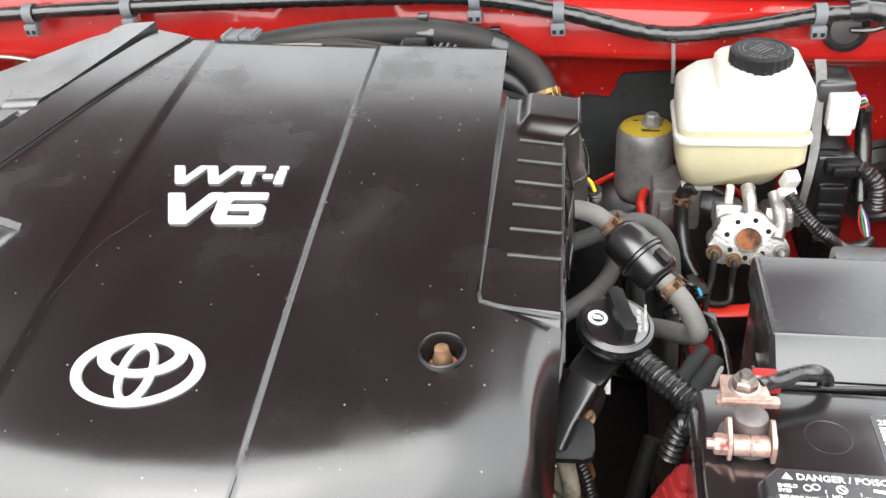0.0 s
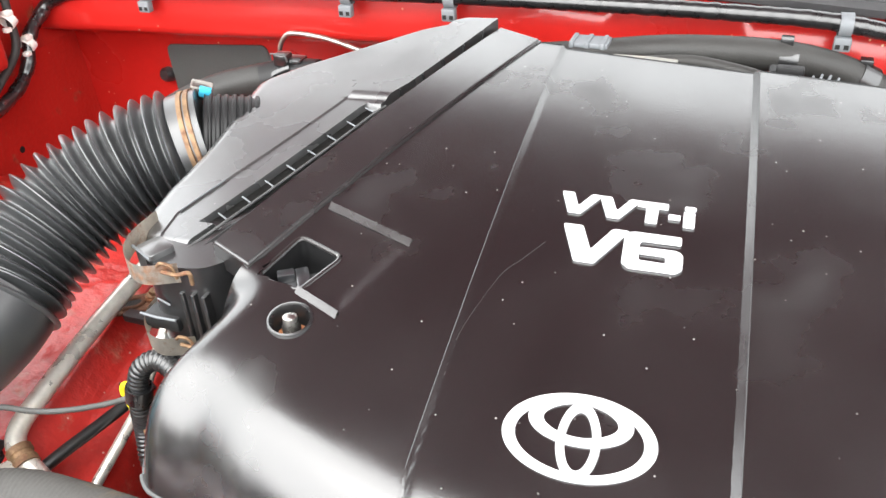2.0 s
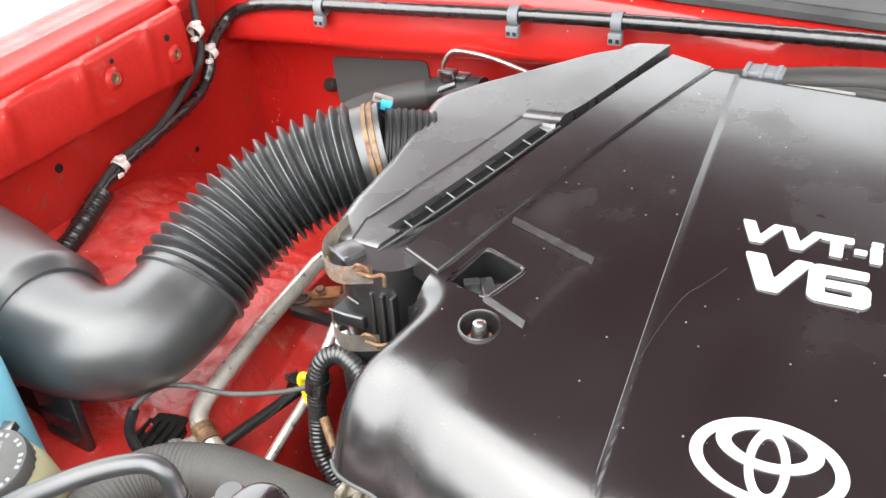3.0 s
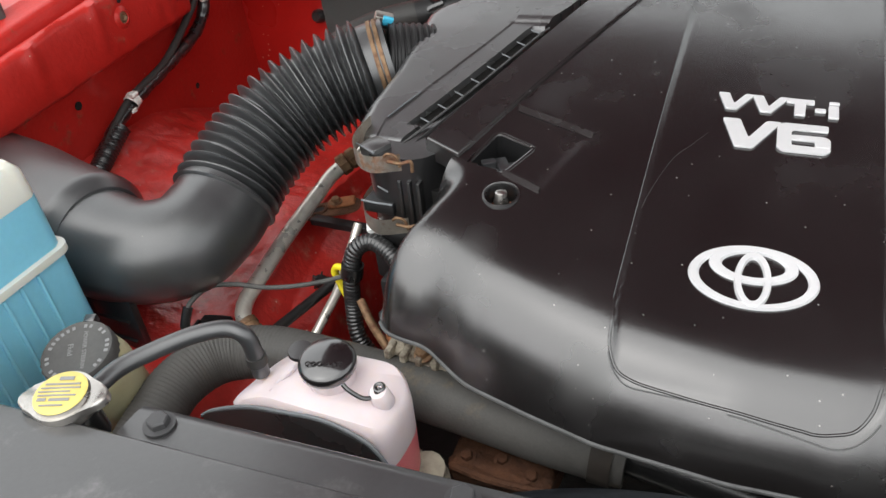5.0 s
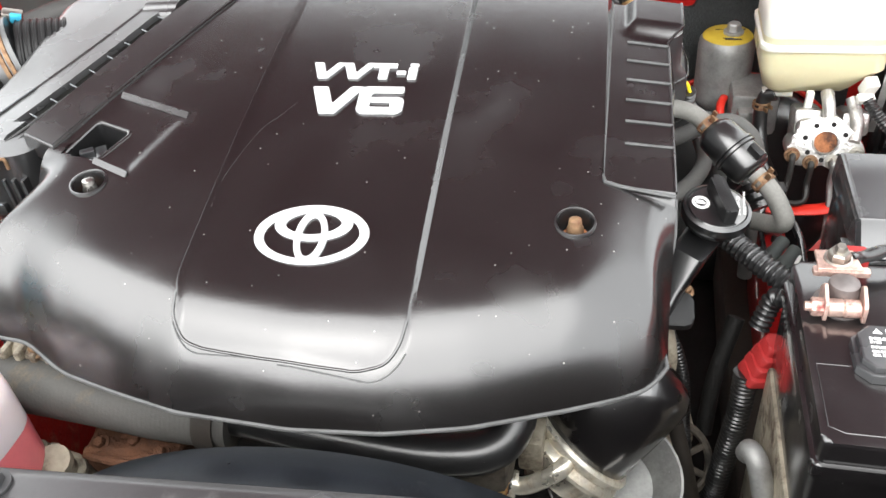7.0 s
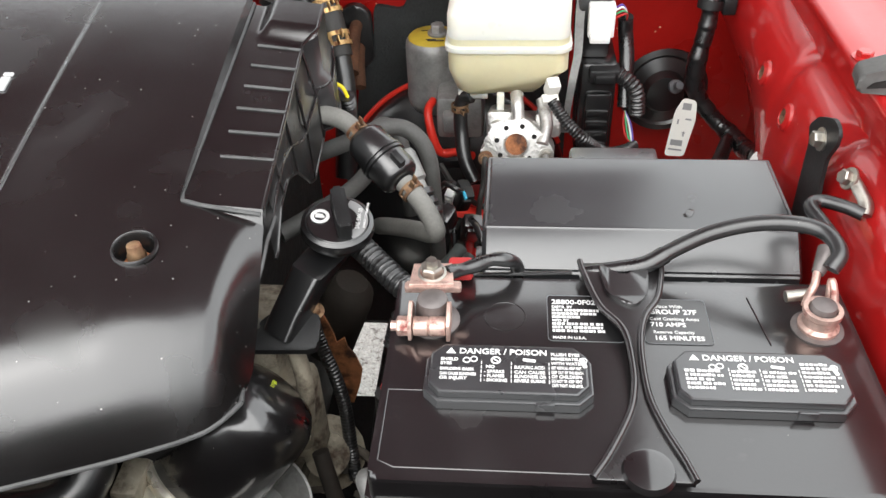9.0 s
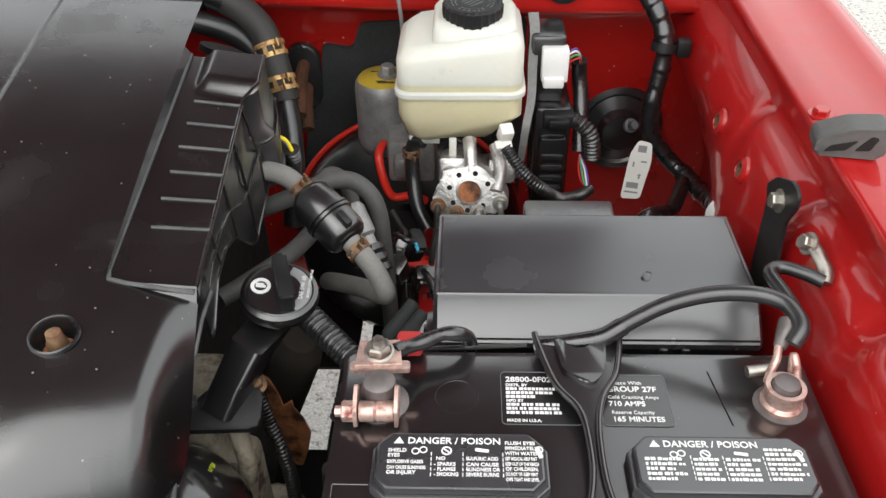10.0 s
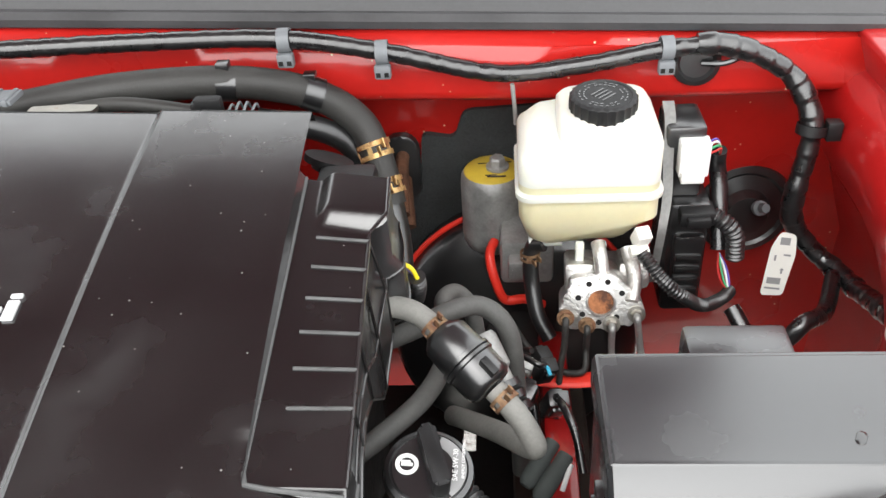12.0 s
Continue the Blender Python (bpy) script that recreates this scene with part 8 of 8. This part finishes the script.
part("boss", bm, "pinkwhite", coolant)
bm = bmesh.new()
ring(bm, (-0.3555, 0.3155, 0.912), (0, -0.3, 1), 0.0032, 0.0016, 18, 8)
part("eyelet", bm, "plastic", coolant)
hose("rib", [(-0.438, 0.289, 0.885), (-0.4385, 0.300, 0.8985), (-0.432, 0.328, 0.9025)], 0.003, "pinkwhite", coolant, sides=8)
shield = thing("tank_shield", (-0.40, 0.25, 0.88), "black plastic shield in front of the coolant tank", "shield")
bm = bmesh.new()
prism(bm, round_poly([(-0.505, 0.80), (-0.337, 0.80), (-0.337, 0.866), (-0.351, 0.890), (-0.39, 0.901), (-0.454, 0.890), (-0.503, 0.867)], 0.010), 0, 0.003)
for v in bm.verts:
    x, z, d = v.co
    v.co = V((x, 0.2845 - d, z))
part("panel", bm, "lid", shield, "smooth black panel")
# Rim line is pale for a highlight painted along the top edge.
hose("rim", [(-0.505, 0.2835, 0.862), (-0.490, 0.2835, 0.8735), (-0.454, 0.2835, 0.890), (-0.420, 0.2835, 0.8965), (-0.390, 0.2835, 0.9005), (-0.368, 0.2835, 0.897), (-0.351, 0.2835, 0.889), (-0.341, 0.2835, 0.876), (-0.337, 0.2835, 0.862)], 0.0016, "clipgrey", shield, "pale rim line painted as an edge highlight", sides=8)

radh = thing("radiator_hose", (-0.45, 0.36, 0.84), "thick ribbed grey rubber upper radiator hose", "hose")
hose("hose", [(-0.566, 0.235, 0.815), (-0.565, 0.280, 0.834), (-0.565, 0.322, 0.842), (-0.549, 0.357, 0.844), (-0.512, 0.377, 0.844), (-0.464, 0.382, 0.843), (-0.38, 0.381, 0.843), (-0.303, 0.376, 0.843), (-0.25, 0.372, 0.842), (-0.19, 0.374, 0.838)], 0.0235, "radhose", radh, sides=30, n=420,
     rf=lambda s, l: 0.0235 + (0.00012 + 0.00022 * smooth_step(0.22, 0.14, s)) * math.sin(s * 1700))
bm = bmesh.new()
lathe(bm, (-0.205, 0.373, 0.839), (1, 0.05, -0.06), [(0.0238, -0.01), (0.0252, -0.01), (0.0252, 0.006), (0.0238, 0.006)], 30)
part("hose_clamp", bm, "brown", radh, "brown stained hose clamp")

shroud = thing("fan_shroud", (-0.11, 0.27, 0.70), "blue black plastic radiator fan shroud", "fan shroud")
bm = bmesh.new()
rowz = []
for k in range(49):
    a = radians(178 - 176 * k / 48)
    row = []
    for rr, y in ((0.235, 0.262), (0.243, 0.272), (0.243, 0.292), (0.232, 0.312), (0.222, 0.314)):
        x = -0.105 + 1.12 * rr * math.cos(a)
        row.append(bm.verts.new((x, y + cross(x), 0.675 + rr * math.sin(a))))
    rowz.append(row)
for a, b in zip(rowz, rowz[1:]):
    for k in range(4):
        bm.faces.new((a[k], a[k + 1], b[k + 1], b[k]))
bmesh.ops.solidify(bm, geom=bm.faces[:], thickness=0.003)
part("ring", bm, "shroud", shroud, "curved shroud ring with dusty marks")
bm = bmesh.new()
box(bm, (-0.36, 0.238, 0.56), (0.16, 0.246, 0.905), 0.003)
part("back_plate", bm, "shroud", shroud)

# pipes, wires and brackets beside the wheel housing
acp = thing("air_conditioning_pipe", (-0.61, 0.55, 0.8), "dull aluminium air conditioning pipe with rusty fittings", "pipe")
hose("pipe", [(-0.560, 0.700, 0.872), (-0.582, 0.694, 0.862), (-0.602, 0.680, 0.850), (-0.6126, 0.660, 0.842), (-0.6140, 0.636, 0.837), (-0.6155, 0.559, 0.822), (-0.6128, 0.4965, 0.810), (-0.6098, 0.466, 0.804), (-0.602, 0.450, 0.798), (-0.586, 0.442, 0.791), (-0.566, 0.436, 0.782), (-0.54, 0.42, 0.765)], 0.0086, "pipealu", acp, "dull grey aluminium pipe", sides=18)
bm = bmesh.new()
lathe(bm, (-0.602, 0.681, 0.850), (-0.6, -0.7, -0.35), [(0.0088, -0.014), (0.0122, -0.014), (0.0122, -0.004), (0.0102, -0.002), (0.0126, 0.000), (0.0126, 0.010), (0.0088, 0.012)], 8)
part("union", bm, "rustclamp", acp, "rusty pipe union")
bm = bmesh.new()
lathe(bm, (-0.590, 0.4435, 0.793), (1, -0.5, -0.45), [(0.0088, -0.009), (0.0108, -0.009), (0.0108, -0.003), (0.0098, -0.002), (0.0098, 0.002), (0.0108, 0.003), (0.0108, 0.009), (0.0088, 0.009)], 22)
part("pipe_clamp", bm, "rustclamp", acp, "rusty pipe clamp")
hex_bolt(acp, (-0.601, 0.418, 0.795), (0, -0.3, 1), 0.006, 0.008, "zinc")
bm = bmesh.new()
box(bm, (-0.055, -0.020, -0.025), (0.0, 0.02, 0.005), 0.008, pose(-0.611, 0.432, 0.782, 0, 0, 10))
box(bm, (-0.045, 0.005, -0.01), (-0.005, 0.035, 0.010), 0.006, pose(-0.612, 0.428, 0.778, 0, 0, 10))
mount = part("mount", bm, "dark", acp, "black rubber pipe mount")
for k in range(5):
    bm = bmesh.new()
    box(bm, (-0.044 + 0.009 * k, -0.019, 0.003), (-0.040 + 0.009 * k, 0.016, 0.008), 0.001, pose(-0.611, 0.432, 0.782, 0, 0, 10))
    part("rib", bm, "dark", mount)
bm = bmesh.new()
prism(bm, round_poly([(-0.611, 0.408), (-0.598, 0.408), (-0.580, 0.424), (-0.577, 0.440), (-0.592, 0.446), (-0.603, 0.428)], 0.004), 0.792, 0.795, None, 0.001)
part("clamp_plate", bm, "pipealu", acp, "tarnished clamp plate")
thin = thing("thin_pipe", (-0.54, 0.5, 0.77), "thin pale aluminium pipe below the bracket", "pipe")
hose("pipe", [(-0.5285, 0.575, 0.846), (-0.5306, 0.5474, 0.820), (-0.5374, 0.5275, 0.790), (-0.5475, 0.5039, 0.765), (-0.5535, 0.470, 0.743), (-0.556, 0.44, 0.725)], 0.0050, "pipealu", thin, sides=12)
black_pipe = thing("black_hose", (-0.58, 0.5, 0.77), "thin black hose along the red wheel housing", "hose")
hose("hose", [(-0.548, 0.560, 0.786), (-0.5577, 0.5437, 0.780), (-0.5665, 0.510, 0.778), (-0.577, 0.4631, 0.778), (-0.585, 0.43, 0.775)], 0.0058, "rubber", black_pipe, sides=12)
brk = thing("mounting_bracket", (-0.63, 0.65, 0.78), "rusty slotted mounting bracket on the wheel housing", "bracket")
mb = pose(-0.618, 0.648, 0.799, 0, -8, 22)
bm = bmesh.new()
prism(bm, rounded(0.080, 0.030, 0.012, 6), 0, 0.003, mb, 0.001)
part("plate", bm, "rust", brk, "rusty bracket plate")
bm = bmesh.new()
prism(bm, rounded(0.030, 0.010, 0.005, 6), 0.0005, 0.0036, mb @ pose(-0.020, 0, 0))
part("slot", bm, "dark", brk)
hose("slot_rim", [mb @ V((x, y, 0.0036)) for x, y in rounded(0.036, 0.016, 0.008, 6, -0.020) + rounded(0.036, 0.016, 0.008, 6, -0.020)[:2]], 0.0022, "rust", brk, "raised rusty rim", sides=8, smooth_path=False, caps=False)
bm = bmesh.new()
box(bm, (0.0, -0.004, 0.002), (0.035, 0.012, 0.010), 0.004, mb)
part("rusty_clip", bm, "rustplate", brk, "rusty clip")
bm = bmesh.new()
box(bm, (-0.04, -0.009, -0.006), (0.07, 0.004, 0.003), 0.002, pose(-0.588, 0.627, 0.802, 0, -4, -4))
part("bar", bm, "matte", brk, "black flat bar")
hex_bolt(brk, mb @ V((0.012, 0.0, 0.010)), (0, 0, 1), 0.0055, 0.006, "rustclamp")
loom2 = thing("engine_loom", (-0.47, 0.48, 0.85), "black corrugated loom with a yellow plug beside the cover", "wiring loom")
hose("loom", [(-0.412, 0.470, 0.878), (-0.4211, 0.4754, 0.885), (-0.4407, 0.4861, 0.893), (-0.461, 0.4918, 0.895), (-0.4762, 0.4872, 0.885), (-0.4831, 0.4838, 0.860), (-0.4877, 0.4824, 0.820), (-0.4818, 0.4726, 0.790), (-0.4659, 0.4681, 0.770), (-0.45, 0.46, 0.76)], 0.0080, "rubber", loom2, sides=18, n=260, rf=corrugated(0.0042, 0.0080, 0.0011))
bm = bmesh.new()
lathe(bm, (-0.482, 0.484, 0.862), (0.2, 0.1, 1), [(0.0095, -0.007), (0.0108, -0.007), (0.0108, 0.007), (0.0095, 0.007)], 18)
part("tape", bm, "tape", loom2)
bm = bmesh.new()
tube(bm, [(-0.508, 0.496, 0.836), (-0.512, 0.496, 0.843), (-0.509, 0.496, 0.851), (-0.502, 0.495, 0.853), (-0.497, 0.494, 0.850)], 0.0036, sides=12)
tube(bm, [(-0.510, 0.496, 0.838), (-0.505, 0.494, 0.830), (-0.499, 0.492, 0.821)], (0.0036, 0.0048), sides=12)
part("yellow_plug", bm, "wireyellow", loom2, "bright yellow plastic plug loop")
blk = thing("housing_plug", (-0.594, 0.569, 0.752), "black finned plastic plug on the wheel housing", "plug")
bm = bmesh.new()
lathe(bm, (-0.594, 0.569, 0.748), (0.35, -0.1, 0.9), [(0, 0), (0.011, 0), (0.011, 0.004), (0.007, 0.006), (0.007, 0.016), (0, 0.017)], 20)
plug_body = part("body", bm, "matte", blk)
for k in range(5):
    bm = bmesh.new()
    box(bm, (0.005, -0.001, 0.005), (0.0105, 0.001, 0.017), 0.0004, basis((-0.594, 0.569, 0.748), (0.35, -0.1, 0.9)) @ Matrix.Rotation(2 * math.pi * k / 5, 4, "Z"))
    part("fin", bm, "plastic", plug_body)
bm = bmesh.new()
box(bm, (-0.006, -0.005, -0.009), (0.006, 0.005, 0.009), 0.0015, pose(-0.4585, 0.502, 0.902, 20, -25, 20))
part("grey_plug", bm, "whiteplastic", loom2, "dirty white plug")
bm = bmesh.new()
box(bm, (-0.455, 0.485, 0.86), (-0.42, 0.52, 0.892), 0.004)
box(bm, (-0.445, 0.47, 0.84), (-0.425, 0.50, 0.87), 0.004)
part("bracket", bm, "matte", loom2)
hose("thin_wire", [(-0.488, 0.490, 0.852), (-0.5006, 0.4895, 0.846), (-0.5168, 0.477, 0.845), (-0.5425, 0.4616, 0.845), (-0.5671, 0.4526, 0.845), (-0.5963, 0.448, 0.845), (-0.6201, 0.437, 0.845), (-0.6259, 0.4149, 0.843), (-0.627, 0.402, 0.835)], 0.0024, "midhose", loom2, "thin grey wire", sides=10)
hose("wire_sleeve", [(-0.6265, 0.408, 0.840), (-0.627, 0.398, 0.824), (-0.620, 0.394, 0.810), (-0.610, 0.394, 0.796)], 0.0048, "rubber", loom2, "black wire sleeve", sides=10)
hose("brown_rod", [(-0.475, 0.53, 0.80), (-0.455, 0.49, 0.775), (-0.44, 0.47, 0.76)], 0.006, "rustplate", loom2, "rusty rod", sides=10)
duct_stay = thing("duct_bracket", (-0.72, 0.40, 0.8), "black plastic bracket under the intake elbow", "bracket")
bm = bmesh.new()
box(bm, (-0.728, 0.383, 0.730), (-0.674, 0.393, 0.862), 0.004)
stay_plate = part("stay", bm, "plastic", duct_stay)
bm = bmesh.new()
box(bm, (-0.800, 0.390, 0.730), (-0.724, 0.400, 0.862), 0.004)
part("side_plate", bm, "matte", duct_stay)
for z in (0.775, 0.80, 0.825):
    bm = bmesh.new()
    box(bm, (-0.722, 0.380, z), (-0.682, 0.384, z + 0.003), 0.001)
    part("rib", bm, "plastic", stay_plate)

# rear left: hose, connector and vent pipe
rl_hose = thing("bypass_hose", (-0.6, 0.88, 0.94), "grey hose joined to the rear of the air box", "hose")
hose("hose", [(-0.700, 0.79, 0.905), (-0.685, 0.835, 0.925), (-0.645, 0.875, 0.940), (-0.590, 0.898, 0.950), (-0.56, 0.905, 0.953)], 0.0185, "darkhose", rl_hose, sides=20)
hose("sleeve", [(-0.598, 0.893, 0.948), (-0.57, 0.905, 0.953), (-0.53, 0.905, 0.955)], 0.0195, "matte", rl_hose, sides=20)
bm = bmesh.new()
box(bm, (-0.582, 0.895, 0.962), (-0.548, 0.915, 0.976), 0.003)
box(bm, (-0.579, 0.890, 0.968), (-0.562, 0.906, 0.982), 0.002)
connector = part("connector", bm, "plastic", rl_hose, "black connector")
hose("latch", [(-0.581, 0.889, 0.974), (-0.580, 0.889, 0.983), (-0.562, 0.889, 0.984), (-0.560, 0.889, 0.975)], 0.0012, "paleedge", connector, "pale latch edge", sides=6, smooth_path=False)
hose("cable", [(-0.560, 0.895, 0.966), (-0.575, 0.890, 0.960), (-0.592, 0.885, 0.950)], 0.006, "tape", rl_hose, sides=10)
vent = thing("vent_pipe", (-0.6, 0.99, 0.95), "thin bent steel vent pipe on the firewall", "pipe")
hose("pipe", [(-0.619, 0.965, 0.935), (-0.617, 0.965, 0.951), (-0.614, 0.965, 0.9638), (-0.6044, 0.965, 0.9765), (-0.5922, 0.965, 0.980), (-0.5577, 0.965, 0.9780), (-0.5242, 0.965, 0.9709), (-0.485, 0.965, 0.960)], 0.0030, "zinc", vent, sides=10)

# left fender wiring
side_loom = thing("fender_loom", (-0.94, 0.75, 0.9), "black taped loom and grey cable along the inner fender", "wiring loom")


def on_left(y, z, out):
    d = y - 0.75
    return V(((-0.9125 if z > 0.955 else -0.948) - 0.10 * d + out, y, z))


hose("loom", [(-0.945, 0.940, 0.995), (-0.944, 0.903, 0.972), (-0.941, 0.879, 0.935), (-0.937, 0.839, 0.913), (-0.929, 0.762, 0.900), (-0.921, 0.684, 0.888), (-0.917, 0.637, 0.872), (-0.911, 0.590, 0.850), (-0.90, 0.545, 0.838)], 0.0085, "tape", side_loom, sides=16, n=200, rf=lambda s, l: 0.0082 + 0.0007 * ((s / 0.016) % 1.0) + 0.0005 * math.sin(s * 170))
hose("cable", [(-0.940, 0.880, 1.045), (-0.940, 0.877, 1.011), (-0.939, 0.871, 0.966), (-0.936, 0.835, 0.939), (-0.928, 0.765, 0.908), (-0.920, 0.686, 0.896), (-0.915, 0.640, 0.878), (-0.905, 0.590, 0.852), (-0.89, 0.55, 0.838)], 0.0052, "darkhose", side_loom, "dark grey cable", sides=14)
hose("sleeve", [(-0.912, 0.645, 0.872), (-0.906, 0.600, 0.853), (-0.893, 0.550, 0.840)], 0.011, "rubber", side_loom, "black corrugated sleeve", sides=16, n=110, rf=corrugated(0.005, 0.011, 0.002))
for x, y, z in ((-0.9185, 0.684, 0.892), (-0.939, 0.872, 1.000), (-0.943, 0.893, 0.962)):
    bm = bmesh.new()
    lathe(bm, (x, y, z), (0, 1, 0.5), [(0.0093, -0.005), (0.0108, -0.005), (0.0108, 0.005), (0.0093, 0.005)], 18)
    box(bm, (-0.004, -0.008, 0.006), (0.006, 0.004, 0.013), 0.002, Matrix.Translation((x + 0.004, y, z)))
    box(bm, (-0.003, -0.014, -0.012), (0.005, -0.005, -0.006), 0.0015, Matrix.Translation((x + 0.004, y, z)))
    part("loom_clip", bm, "paper", side_loom, "white nylon loom clip")
for y, z, r in ((0.700, 0.998, 0.010), (0.809, 0.990, 0.009)):
    g = thing("fender_nut", on_left(y, z, 0.001), "red painted weld nut with a rusty thread", "weld nut", "weld nuts")
    bm = bmesh.new()
    lathe(bm, on_left(y, z, 0.0), (1, 0.1, 0.05), [(r * 1.5, -0.001), (r * 1.3, 0.002), (r * 0.8, 0.004), (r * 0.7, 0.003)], 24)
    part("boss", bm, "redrust", g)
    bm = bmesh.new()
    lathe(bm, on_left(y, z, 0.0), (1, 0.1, 0.05), [(r * 0.7, 0.0032), (r * 0.5, 0.0034), (r * 0.3, 0.001), (0, 0.001)], 18)
    part("thread", bm, "rustclamp", g)
for y, z, r in ((0.800, 1.014, 0.0045), (0.613, 0.917, 0.0055), (0.703, 1.018, 0.003), (0.842, 0.835, 0.0045)):
    g = thing("drain_hole", on_left(y, z, 0.01), "small round dark hole in the red fender", "hole", "fender holes")
    bm = bmesh.new()
    lathe(bm, on_left(y, z, 0.0008), (1, 0.1, 0.0), [(r, 0), (r, 0.001), (r * 0.9, 0.0012), (0, 0.0008)], 16)
    part("hole", bm, "dark", g)
stop2 = thing("rubber_stop", (-0.972, 0.576, 1.041), "black rubber hood stop block on the fender ledge", "rubber stop")
bm = bmesh.new()
prism(bm, round_poly([(-0.02, -0.012), (0.02, -0.012), (0.022, 0.006), (0.008, 0.014), (-0.018, 0.012)], 0.005), 0, 0.02, pose(-0.972, 0.576, 1.041, 0, 0, -10), 0.004, 3)
part("block", bm, "stopgrey", stop2)
